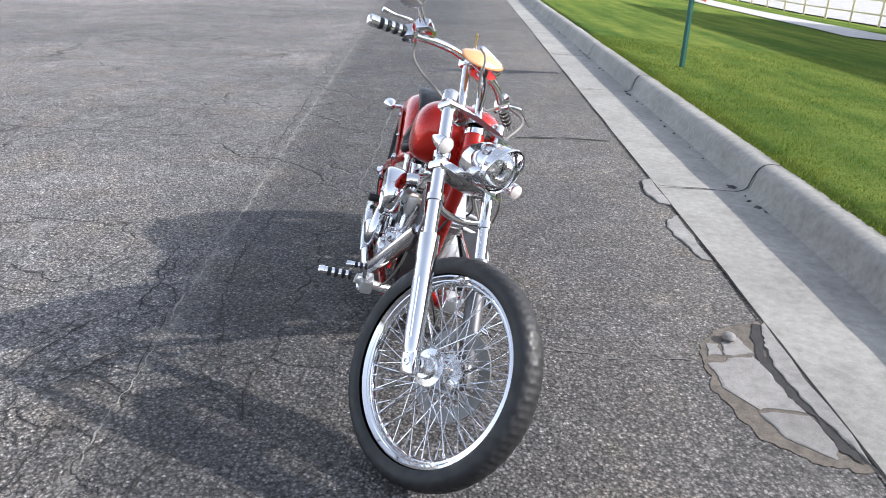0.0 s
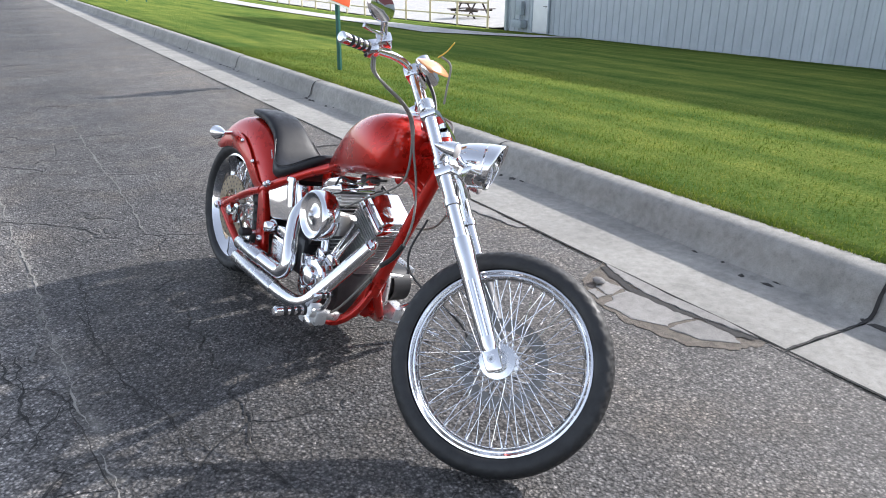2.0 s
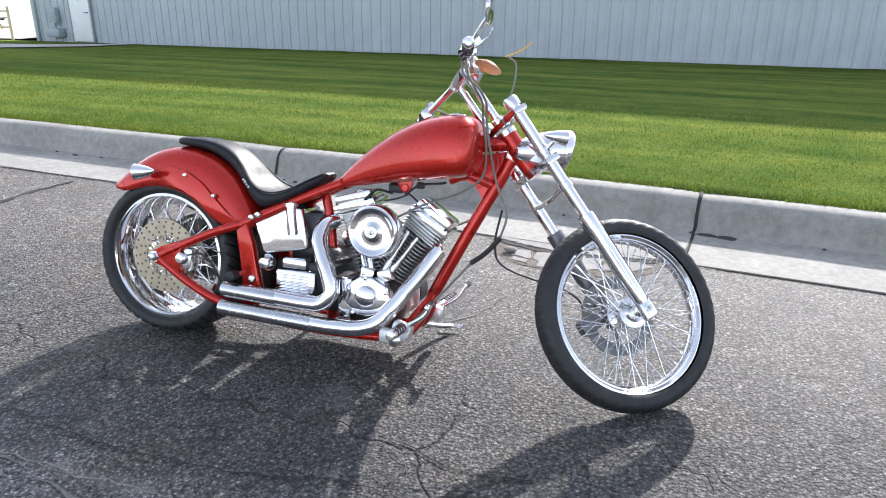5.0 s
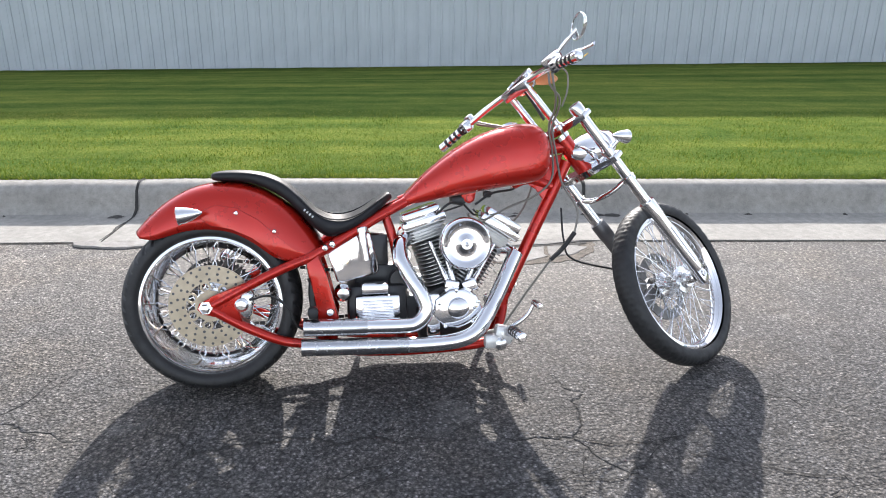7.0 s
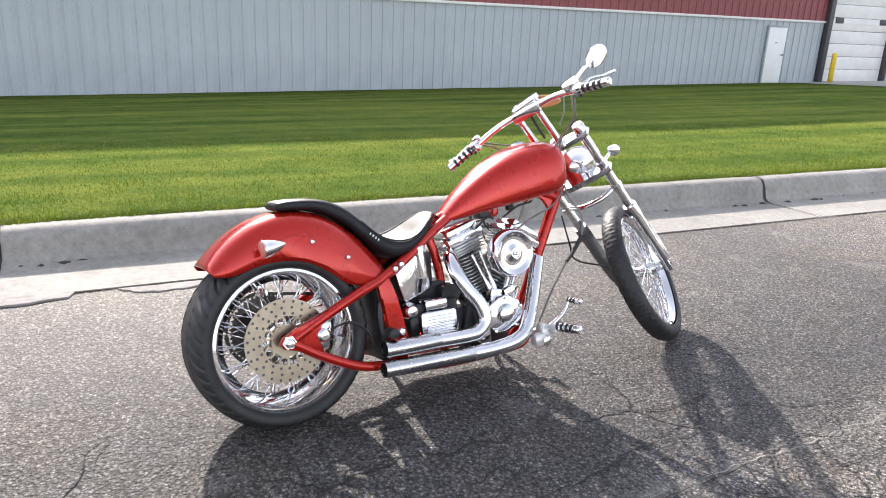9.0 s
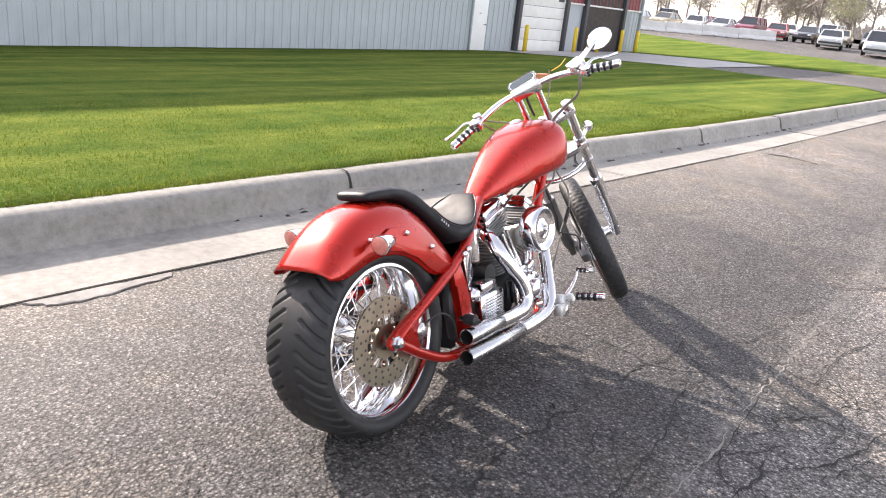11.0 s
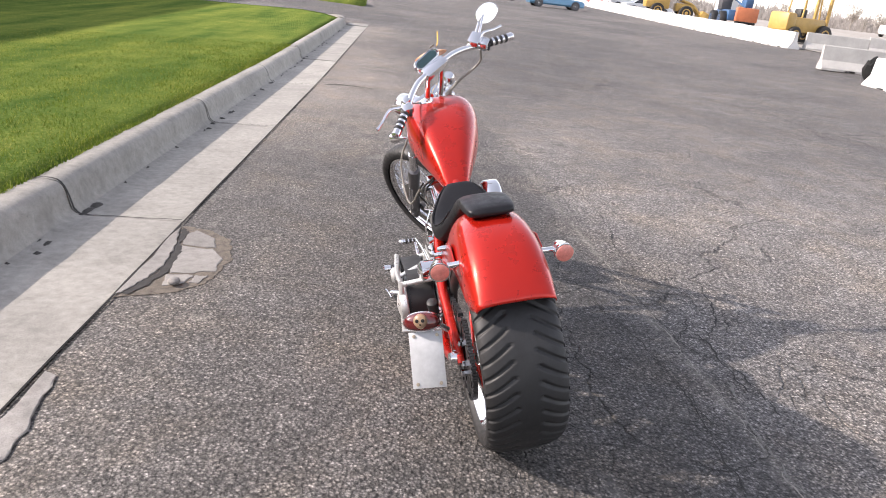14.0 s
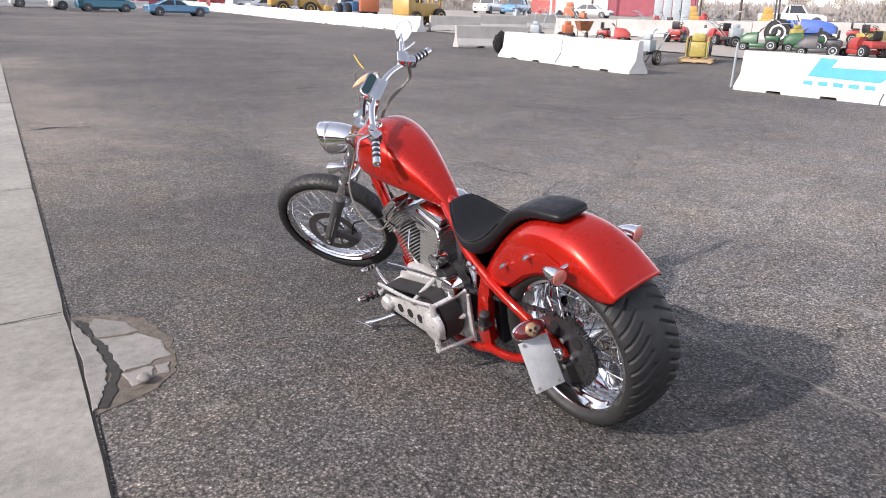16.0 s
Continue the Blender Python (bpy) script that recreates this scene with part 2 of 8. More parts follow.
ALLOY = surface("dusty cast alloy", (0.52, 0.51, 0.49), 0.42, 0.9, var=0.2, coarse=18, fine=260, bump=0.12, depth=0.0008)
STEEL = surface("brushed disc steel", (0.34, 0.29, 0.22), 0.4, 1.0, var=0.15, coarse=20, fine=500, bump=0.08, depth=0.0004)
DARKMETAL = surface("black engine enamel", (0.02, 0.02, 0.022), 0.4, 0.0, var=0.3, coarse=20, fine=200, bump=0.1, depth=0.0008)
RUBBER = surface("tyre rubber", (0.014, 0.014, 0.0145), 0.6, var=0.4, coarse=7, fine=140, bump=0.15, depth=0.001, rough_var=0.25)
BLACKRUB = surface("black grip rubber", (0.015, 0.015, 0.016), 0.55, var=0.2)
LEATHER = surface("black seat leather", (0.009, 0.009, 0.011), 0.46, var=0.25, coarse=10, fine=420, bump=0.22, depth=0.0008, rough_var=0.25)
next(n for n in LEATHER.node_tree.nodes if n.type == "BSDF_PRINCIPLED").inputs["Specular IOR Level"].default_value = 0.3
CABLE = surface("dull cable sleeve", (0.16, 0.15, 0.13), 0.45, var=0.2)
BLACKCABLE = surface("black cable", (0.012, 0.012, 0.012), 0.5)
# near-black for tailpipe bore and tarp, and as painted shade in holes and gaps
SOOT_SHADE = surface("near-black soot and hole shade", (0.006, 0.006, 0.006), 0.95)
CLEAR = glass("clear lens", (1, 1, 1), 0.03)
AMBER = surface("orange windscreen", (0.72, 0.33, 0.14), 0.25, var=0.1, coat=0.6)
LENS = surface("dusty pink lens", (0.6, 0.2, 0.16), 0.25, var=0.25, coarse=60, fine=300, bump=0.4, depth=0.002, coat=0.8)
PALELENS = surface("dusty clear lens", (0.72, 0.66, 0.62), 0.2, var=0.2, coarse=60, fine=300, bump=0.4, depth=0.002, coat=0.8)
DARKRED = surface("dark red lamp lens", (0.09, 0.008, 0.008), 0.12, var=0.2, coat=1.0)
BONE = surface("yellowed ivory resin", (0.25, 0.165, 0.1), 0.4, var=0.25)
GAUGE = surface("dark teal display", (0.008, 0.035, 0.04), 0.08, var=0.2, coat=1.0)
PLATE = surface("weathered bare plate", (0.4, 0.41, 0.42), 0.45, 0.25, var=0.18, coarse=14, fine=90, bump=0.08)
YELLOWWIRE = surface("yellow wire", (0.85, 0.52, 0.05), 0.5)

# ---- mesh helpers ----


def finish(name, mesh, material, parent=None, label="", angle=38):
    mesh.materials.append(material)
    for p in mesh.polygons:
        p.use_smooth = True
    mesh.set_sharp_from_angle(angle=radians(angle))
    ob = new(name, mesh)
    if parent:
        ob.parent = parent
    if label:
        tagged(ob, label)
    return ob


def part(name, bm, material, parent=None, label="", angle=38):
    bmesh.ops.recalc_face_normals(bm, faces=bm.faces)
    mesh = bpy.data.meshes.new(name)
    bm.to_mesh(mesh)
    bm.free()
    return finish(name, mesh, material, parent, label, angle)


def raw(name, verts, faces, material, parent=None, label="", angle=38):
    mesh = bpy.data.meshes.new(name)
    mesh.from_pydata([tuple(v) for v in verts], [], faces)
    return finish(name, mesh, material, parent, label, angle)


def thing(name, label, category, m=None, group=""):
    ob = new(name)
    ob.empty_display_size = 0.1
    if m is not None:
        ob.matrix_world = m
    return tagged(ob, label, category, group)


def structure(ob, label, category=""):
    return tagged(ob, label, category, "", "structure")


def rings(bm, rows, cap=True, closed=True):
    made = [[bm.verts.new(v) for v in row] for row in rows]
    n = len(made[0])
    for a, b in zip(made, made[1:]):
        for i in range(n if closed else n - 1):
            j = (i + 1) % n
            bm.faces.new((a[i], a[j], b[j], b[i]))
    if cap and closed:
        bm.faces.new(made[0])
        bm.faces.new(made[-1])
    return bm


def spline(points, steps=6):
    pts = [Vector(p) for p in points]
    if len(pts) < 3:
        return pts
    ext = [2 * pts[0] - pts[1]] + pts + [2 * pts[-1] - pts[-2]]
    out = []
    for i in range(1, len(ext) - 2):
        a, b, c, d = ext[i - 1:i + 3]
        for k in range(steps):
            t = k / steps
            out.append(0.5 * ((2 * b) + (c - a) * t + (2 * a - 5 * b + 4 * c - d) * t * t + (3 * b - a - 3 * c + d) * t ** 3))
    return out + [pts[-1]]


def tube(bm, points, radius, seg=12, m=None, cap=True, steps=6, flat=1.0):
    """A round tube along a smooth line; radius may be a list over the given points."""
    line = spline(points, steps)
    n = len(line)
    rows = []
    side = None
    for i, p in enumerate(line):
        d = (line[min(i + 1, n - 1)] - line[max(i - 1, 0)]).normalized()
        if side is None:
            side = d.orthogonal().normalized()
        side = (side - d * side.dot(d)).normalized()
        up = d.cross(side)
        if isinstance(radius, (int, float)):
            r = radius
        else:
            f = i / max(1, n - 1) * (len(radius) - 1)
            k = min(int(f), len(radius) - 2)
            r = radius[k] + (radius[k + 1] - radius[k]) * (f - k)
        row = [p + side * math.cos(a) * r + up * math.sin(a) * r * flat for a in (2 * math.pi * q / seg for q in range(seg))]
        rows.append([m @ v for v in row] if m is not None else row)
    return rings(bm, rows, cap)


def lathe(bm, profile, seg=32, m=None, cap=True):
    """Turns (radius, height) about the local z axis."""
    m = m if m is not None else Matrix.Identity(4)
    rows = [[m @ Vector((r * math.cos(2 * math.pi * q / seg), r * math.sin(2 * math.pi * q / seg), h)) for q in range(seg)] for r, h in profile]
    return rings(bm, rows, cap)


def block(bm, size, m=None, bevel=0.004, segments=2, taper=1.0):
    made = bmesh.ops.create_cube(bm, size=1.0)["verts"]
    for v in made:
        v.co = Vector((v.co.x * size[0] * (taper if v.co.z > 0 else 1), v.co.y * size[1] * (taper if v.co.z > 0 else 1), v.co.z * size[2]))
    faces = {f for v in made for f in v.link_faces}
    if bevel:
        edges = {e for f in faces for e in f.edges}
        out = bmesh.ops.bevel(bm, geom=list(edges), offset=bevel, segments=segments, affect="EDGES", profile=0.5)
        made = list({v for f in out["faces"] for v in f.verts} | {v for v in made if v.is_valid})
        seen, todo = set(made), list(made)
        while todo:
            for e in todo.pop().link_edges:
                for v in e.verts:
                    if v not in seen:
                        seen.add(v)
                        todo.append(v)
        made = list(seen)
    if m is not None:
        for v in made:
            v.co = m @ v.co
    return bm


def prism(bm, outline, thick, m=None, bevel=0.0, segments=2):
    """An outline in the local x-z plane, thick along y, with rounded edges."""
    front = [bm.verts.new((x, -thick / 2, z)) for x, z in outline]
    back = [bm.verts.new((x, thick / 2, z)) for x, z in outline]
    n = len(outline)
    faces = [bm.faces.new(front), bm.faces.new(back[::-1])]
    for i in range(n):
        j = (i + 1) % n
        faces.append(bm.faces.new((front[j], front[i], back[i], back[j])))
    verts = front + back
    if bevel:
        rim = list({e for f in faces[:2] for e in f.edges})
        out = bmesh.ops.bevel(bm, geom=rim, offset=bevel, segments=segments, affect="EDGES", profile=0.5)
        seen = {v for f in out["faces"] for v in f.verts} | {v for v in verts if v.is_valid}
        todo = list(seen)
        while todo:
            for e in todo.pop().link_edges:
                for v in e.verts:
                    if v not in seen:
                        seen.add(v)
                        todo.append(v)
        verts = list(seen)
    if m is not None:
        for v in verts:
            v.co = m @ v.co
    return bm


def along(p, d, roll=0.0):
    """A pose at p whose z axis points along d."""
    return Matrix.Translation(p) @ Vector(d).to_track_quat("Z", "Y").to_matrix().to_4x4() @ pose(0, 0, 0, 0, 0, roll)


def interp(x, table):
    for (a, p), (b, q) in zip(table, table[1:]):
        if x <= b:
            return p + (q - p) * max(0.0, (x - a) / (b - a))
    return table[-1][1]


# ---- the lie of the land ----
KERB_IN, KERB_BACK, KERB_TOP = 1.6, 2.42, 0.175
WALL_X = 17.0


def fall(y):
    """The road falls gently along its length."""
    if y > 4:
        return -0.0085 * (min(y, 60) - 4)
    if y < -45:
        return 0.472 + 0.0185 * (-45 - max(y, -90))
    return 0.0118 * (-5 - y) if y < -5 else 0.0


def rise(x):
    """The far side of the lot lies a little higher."""
    return 0.035 * min(20.0, max(0.0, -14.0 - x))


def land(x, y):
    """Height of the lawn and of what lies beyond the kerb."""
    drop = max(0.62, fall(y) + 0.81 + 0.0165 * min(y, 40.0))
    return fall(y) + KERB_TOP - drop * min(1.0, max(0.0, (x - KERB_BACK) / 14.6)) * min(1.0, max(0.0, (y + 60) / 25))


def south_edge(x):
    return interp(x, [(2.4, -15.2), (3.0, -17.0), (3.8, -18.1), (5.0, -18.7), (9.0, -20.3), (12.0, -19.9), (17.0, -17.9)])


def under(x, y):
    """Height of the tarmac sheet, which dips under the lawn."""
    if x < 1.605:
        return fall(y) + rise(x)
    if x < 2.25 and y > -15.3:
        return fall(y) - 0.1
    if x < 2.25:
        return fall(y)
    if y < -15.2:
        t = min(1.0, max(0.0, (-15.2 - y) / 2.5))
        return fall(y) + (land(x, y) - fall(y) - 0.02) * min(1.0, (x - 2.2) / 6) - 0.1 * (1 - t)
    return min(fall(y) - 0.1, land(x, y) - 0.12)


xs = [-1500, -500, -200, -90, -50, -34, -24, -14, -5, 0, 1.6, 1.61, 2.2, 2.3, 3, 4, 5, 7, 9, 11, 13, 15, 17, 19, 24, 30, 40, 60, 100, 300, 1500]
ys = [-1500, -500, -200, -120, -90, -75, -60, -45, -36, -30, -26, -22, -20.4, -19, -17.6, -16.4, -15.42, -15.2, -12, -8, -5, -2, 1, 4, 8, 14, 20, 30, 45, 60, 100, 300, 1500]
grid = [(x, y, under(x, y)) for y in ys for x in xs]
quads = [(j * len(xs) + i, j * len(xs) + i + 1, (j + 1) * len(xs) + i + 1, (j + 1) * len(xs) + i) for j in range(len(ys) - 1) for i in range(len(xs) - 1)]
structure(raw("ground", grid, quads, ASPHALT, angle=180), "worn grey asphalt with cracks, pale stains and a patched seam", "asphalt ground")


def lawn_sheet(name, x_list, n, south, north, lift=0.0):
    v, f = [], []
    for x in x_list:
        a, b = south(x), north(x)
        for k in range(n + 1):
            y = a + (b - a) * k / n
            v.append((x, y, land(x, y) + lift + 0.012 * noise.noise(Vector((x * 1.3, y * 1.3, 0)))))
    for i in range(len(x_list) - 1):
        for k in range(n):
            f.append((i * (n + 1) + k, (i + 1) * (n + 1) + k, (i + 1) * (n + 1) + k + 1, i * (n + 1) + k + 1))
    rim = [k for k in range(n + 1)] + [i * (n + 1) + n for i in range(1, len(x_list))] + [(len(x_list) - 1) * (n + 1) + k for k in range(n - 1, -1, -1)] + [i * (n + 1) for i in range(len(x_list) - 2, 0, -1)]
    base = len(v)
    v += [(v[q][0], v[q][1], v[q][2] - 0.35) for q in rim]
    f += [(rim[q], rim[(q + 1) % len(rim)], base + (q + 1) % len(rim), base + q) for q in range(len(rim))]
    return structure(raw(name, v, f, LAWN, angle=180), "bright green mown lawn with faint mowing stripes", "lawn")


lawn_sheet("lawn", [2.405, 2.6, 2.9, 3.3, 3.8, 4.5, 5.5, 6.5, 8, 9, 10.5, 12, 13.5, 15, 17.0], 160, south_edge, lambda x: 75.0)
lawn_sheet("lawn_far", [2.4, 3.2, 5, 8, 12.5, 17, 24, 34, 50], 40, lambda x: interp(x, [(2.4, -28.5), (6, -38), (12, -44), (50, -56)]), lambda x: interp(x, [(2.4, -26.8), (6, -27.4), (12.5, -28.6), (17, -28.2), (50, -29)]), 0.03)

# ---- kerb and gutter ----


def kerb_mesh(length):
    prof = [(KERB_IN, 0.006), (1.9, -0.006), (2.12, -0.014), (2.175, -0.006), (2.2, 0.02), (2.212, 0.06), (2.225, 0.115), (2.242, 0.15), (2.268, KERB_TOP - 0.006), (2.32, KERB_TOP + 0.002), (2.4, KERB_TOP - 0.004), (KERB_BACK, KERB_TOP - 0.02), (KERB_BACK, -0.12), (KERB_IN, -0.12)]
    bm = bmesh.new()
    h = length / 2
    n = 14
    rows = []
    for k in range(n + 1):
        y = -h + length * k / n
        y = max(-h, min(h, y))
        pinch = 0.006 if k in (0, n) else 0.0
        rows.append([(x + (0.004 * noise.noise(Vector((x * 9, y * 3, 1))) if 1.61 < x < 2.41 else 0.0) + (pinch if x == KERB_IN else 0), y, z - pinch * (1 if z > 0 else 0) + 0.003 * noise.noise(Vector((x * 7, y * 4, 5)))) for x, z in prof])
    rings(bm, rows)
    bmesh.ops.recalc_face_normals(bm, faces=bm.faces)
    me = bpy.data.meshes.new("kerb_length")
    bm.to_mesh(me)
    bm.free()
    return me


kerb = structure(thing("kerb", "", ""), "pale weathered concrete kerb with a flat gutter", "kerb")
JOINTS = [-15.4, -13.0, -9.9, -6.85, -3.9, -0.92, 1.955, 4.88, 8.6, 11.6] + [11.6 + 3.05 * k for k in range(1, 17)]
shared = {}
for a, b in zip(JOINTS, JOINTS[1:]):
    size = round(b - a - 0.012, 2)
    if size not in shared:
        shared[size] = kerb_mesh(size)
        shared[size].materials.append(CONCRETE)
        for p in shared[size].polygons:
            p.use_smooth = True
        shared[size].set_sharp_from_angle(angle=radians(35))
    mid = (a + b) / 2
    ob = new("kerb_length", shared[size])
    ob.parent = kerb
    ob.matrix_world = pose(0, mid, fall(mid), math.degrees(math.atan2(fall(b) - fall(a), b - a)), 0, 0)
# black strips laid over the open joints, across the gutter and up the kerb, for their dark depth
for y0 in JOINTS[2:12]:
    bm = bmesh.new()
    prev = None
    for k in range(41):
        t = k / 40
        x = KERB_IN + 0.01 + (2.41 - KERB_IN) * t
        z = interp(x, [(KERB_IN, 0.006), (1.9, -0.006), (2.12, -0.014), (2.175, -0.006), (2.2, 0.02), (2.225, 0.115), (2.268, KERB_TOP - 0.006), (2.32, KERB_TOP + 0.002), (2.42, KERB_TOP - 0.01)])
        y = y0 + 0.02 * noise.noise(Vector((x * 5, y0, 0))) + 0.008 * noise.noise(Vector((x * 22, y0, 4)))
        w = 0.0045 + 0.007 * abs(noise.noise(Vector((x * 8, y0, 7)))) + (0.004 if x > 2.1 else 0.0)
        out = 0.008 if 2.17 < x < 2.3 else 0.0
        now = [bm.verts.new((x - out, y + d * w, z + fall(y) + 0.006)) for d in (-1, 1)]
        if prev:
            bm.faces.new((prev[0], now[0], now[1], prev[1]))
        prev = now
    part("joint", bm, GAP_BLACK, kerb, angle=180)
# the last length sweeps round into the drive
bm = bmesh.new()
rows = []
for k in range(15):
    t = k / 14
    ang = t * 1.35
    cx, cy, rad = 4.4, -15.4, 2.0
    low = 1 - 0.9 * max(0, t - 0.35) / 0.65
    row = []
    for r, z in ((0.25, -0.12), (0.25, 0.0), (0.2, 0.0), (0.17, 0.15), (0.12, 0.19), (0.0, 0.19), (0.0, -0.12)):
        row.append((cx - (rad + r) * math.cos(ang), cy - (rad + r) * math.sin(ang), fall(cy - rad * math.sin(ang)) + (z * low if z > 0 else z)))
    rows.append(row)
rings(bm, rows)
part("kerb_end", bm, CONCRETE, kerb)
bm = bmesh.new()
prism(bm, [(1.6, 0), (2.15, 0), (2.15, 1.2), (1.62, 2.0)], 0.1, Matrix.Translation((0, -15.41, fall(-16) - 0.045)) @ pose(0, 0, 0, 90, 0, 0) @ Matrix.Diagonal((1, 1, 1, 1)))
part("gutter_end", bm, CONCRETE, kerb)

# silt washed along the foot of the kerb
rng = random.Random(4)
silt = structure(thing("gutter_silt", "", ""), "dark damp silt along the foot of the kerb", "silt")
spots = [(j + rng.gauss(0, 0.35), 1.0) for j in JOINTS[1:11] for _ in range(4)] + [(rng.uniform(-14.5, 13.0), 0.6) for _ in range(60)]
for k, (y, big) in enumerate(spots):
    drift = abs(rng.gauss(0, 0.02))
    ln, wd = rng.uniform(0.03, 0.13) * big, rng.uniform(0.008, 0.032) * big
    bm = bmesh.new()
    n = 26
    top = []
    for q in range(n):
        a = 2 * math.pi * q / n
        jag = 1 + 0.25 * noise.noise(Vector((math.cos(a) * 6, math.sin(a) * 6, k * 1.7))) + 0.5 * noise.noise(Vector((math.cos(a) * 2, math.sin(a) * 2, k * 3.1)))
        top.append(bm.verts.new((2.17 - drift + wd * math.cos(a) * jag - wd * 0.6, y + ln * math.sin(a) * jag / 2, fall(y) - 0.012)))
    mid = bm.verts.new((2.17 - drift - wd * 0.6, y, fall(y) + 0.001))
    for q in range(n):
        bm.faces.new((top[q], top[(q + 1) % n], mid))
    part("silt_patch", bm, SILT, silt)

# ---- the broken concrete beside the gutter ----


def slab(name, outline, height, material, parent, base=-0.02, seed=0):
    bm = bmesh.new()
    pts = []
    n = len(outline)
    for i, (x, y) in enumerate(outline):
        x2, y2 = outline[(i + 1) % n]
        for t in (0.0, 0.17, 0.33, 0.5, 0.67, 0.83):
            px, py = x + (x2 - x) * t, y + (y2 - y) * t
            j = 0.014 * noise.noise(Vector((px * 14, py * 14, seed))) + 0.009 * noise.noise(Vector((px * 50, py * 50, seed)))
            pts.append((px + j, py - j))
    lo = [bm.verts.new((x, y, base)) for x, y in pts]
    cx, cy = sum(p[0] for p in pts) / len(pts), sum(p[1] for p in pts) / len(pts)
    hi = [bm.verts.new((x, y, height - 0.0015)) for x, y in pts]
    inn = [bm.verts.new((x + (cx - x) * 0.08, y + (cy - y) * 0.08, height + 0.003 * noise.noise(Vector((x * 9, y * 9, seed))))) for x, y in pts]
    m = len(pts)
    for i in range(m):
        j = (i + 1) % m
        bm.faces.new((lo[i], lo[j], hi[j], hi[i]))
        bm.faces.new((hi[i], hi[j], inn[j], inn[i]))
    bm.faces.new(inn)
    return part(name, bm, material, parent, angle=5)


def sheet(name, outline, z, material, parent, seed):
    """A thin flat spread with a ragged edge."""
    bm = bmesh.new()
    pts = []
    for i, (x, y) in enumerate(outline):
        x2, y2 = outline[(i + 1) % len(outline)]
        for k in range(9):
            t = k / 9
            px, py = x + (x2 - x) * t, y + (y2 - y) * t
            j = 0.03 * noise.noise(Vector((px * 12, py * 12, seed))) + 0.014 * noise.noise(Vector((px * 45, py * 45, seed)))
            pts.append(bm.verts.new((min(1.598, px + j), py + j * 0.8, fall(py) + z)))
    bm.faces.new(pts)
    return part(name, bm, material, parent)


patch = thing("broken_patch", "broken concrete patch in a sandy hollow beside the gutter", "broken concrete")
sheet("dirt_bed", [(1.59, 2.02), (1.5, 2.04), (1.4, 2.06), (1.29, 2.2), (1.235, 2.4), (1.232, 2.6), (1.27, 2.78), (1.37, 2.9), (1.5, 2.96), (1.585, 3.0)], 0.0022, DIRT, patch, 1)
# a black sheet over the dirt paints the shade of the deep crack
sheet("open_crack", [(1.57, 2.06), (1.54, 2.13), (1.51, 2.3), (1.478, 2.46), (1.458, 2.6), (1.462, 2.72), (1.5, 2.85), (1.545, 2.97), (1.57, 2.95), (1.545, 2.84), (1.5, 2.7), (1.505, 2.5), (1.54, 2.3), (1.57, 2.15)], 0.0058, GAP_BLACK, patch, 7)
slab("concrete_chunk", [(1.59, 2.06), (1.565, 2.16), (1.538, 2.3), (1.515, 2.46), (1.508, 2.64), (1.528, 2.8), (1.565, 2.94), (1.592, 2.98)], 0.01, CHUNK, patch, seed=2)
slab("concrete_chunk", [(1.497, 2.33), (1.335, 2.345), (1.268, 2.46), (1.262, 2.62), (1.35, 2.67), (1.452, 2.69), (1.475, 2.55)], 0.0062, CHUNK, patch, seed=3)
slab("concrete_chunk", [(1.502, 2.31), (1.528, 2.15), (1.485, 2.085), (1.375, 2.18), (1.33, 2.32)], 0.006, CHUNK, patch, seed=6)
slab("concrete_chunk", [(1.458, 2.72), (1.345, 2.695), (1.36, 2.79), (1.44, 2.84)], 0.006, CHUNK, patch, seed=4)
slab("concrete_chunk", [(1.33, 2.695), (1.277, 2.685), (1.3, 2.77), (1.345, 2.78)], 0.006, CHUNK, patch, seed=5)
bm = bmesh.new()
bmesh.ops.create_icosphere(bm, subdivisions=3, radius=1.0)
for v in bm.verts:
    v.co = Vector((1.395 + 0.026 * v.co.x * (1 + 0.2 * noise.noise(v.co * 2)), 2.815 + 0.036 * v.co.y, 0.02 + 0.014 * v.co.z * (1 + 0.2 * noise.noise(v.co * 3))))
tagged(part("loose_stone", bm, CHUNK), "smooth pale pebble lying on the broken concrete", "stone")
strip = thing("crumbling_edge", "crumbling strip of concrete between gutter and asphalt", "broken concrete")
slab("concrete_chunk", [(1.58, 3.63), (1.532, 3.655), (1.522, 3.77), (1.485, 3.94), (1.47, 4.08), (1.508, 4.23), (1.575, 4.3)], 0.0062, CHUNK, strip, seed=8)
slab("concrete_chunk", [(1.59, 4.5), (1.53, 4.52), (1.49, 4.75), (1.53, 5.0), (1.59, 5.02)], 0.0062, CHUNK, strip, seed=9)
# a black strip on the surface stands in for the shaded gutter gap
bm = bmesh.new()
for k in range(60):
    y0, y1 = -12 + k * 0.5, -12 + (k + 1) * 0.5
    w0 = 0.007 + 0.012 * abs(noise.noise(Vector((y0 * 2, 3, 0))))
    v = [bm.verts.new((1.598 + 0.01 * noise.noise(Vector((y * 1.5, 9, 0))) + s * w0, y, fall(y) + 0.0075)) for y in (y0, y1) for s in (-1.0, 0.2)]
    bm.faces.new((v[0], v[1], v[3], v[2]))
structure(part("gutter_crack", bm, SOOT_SHADE, angle=180), "dark gap between the gutter and the asphalt", "crack")

# ---- single cracks in the asphalt ----


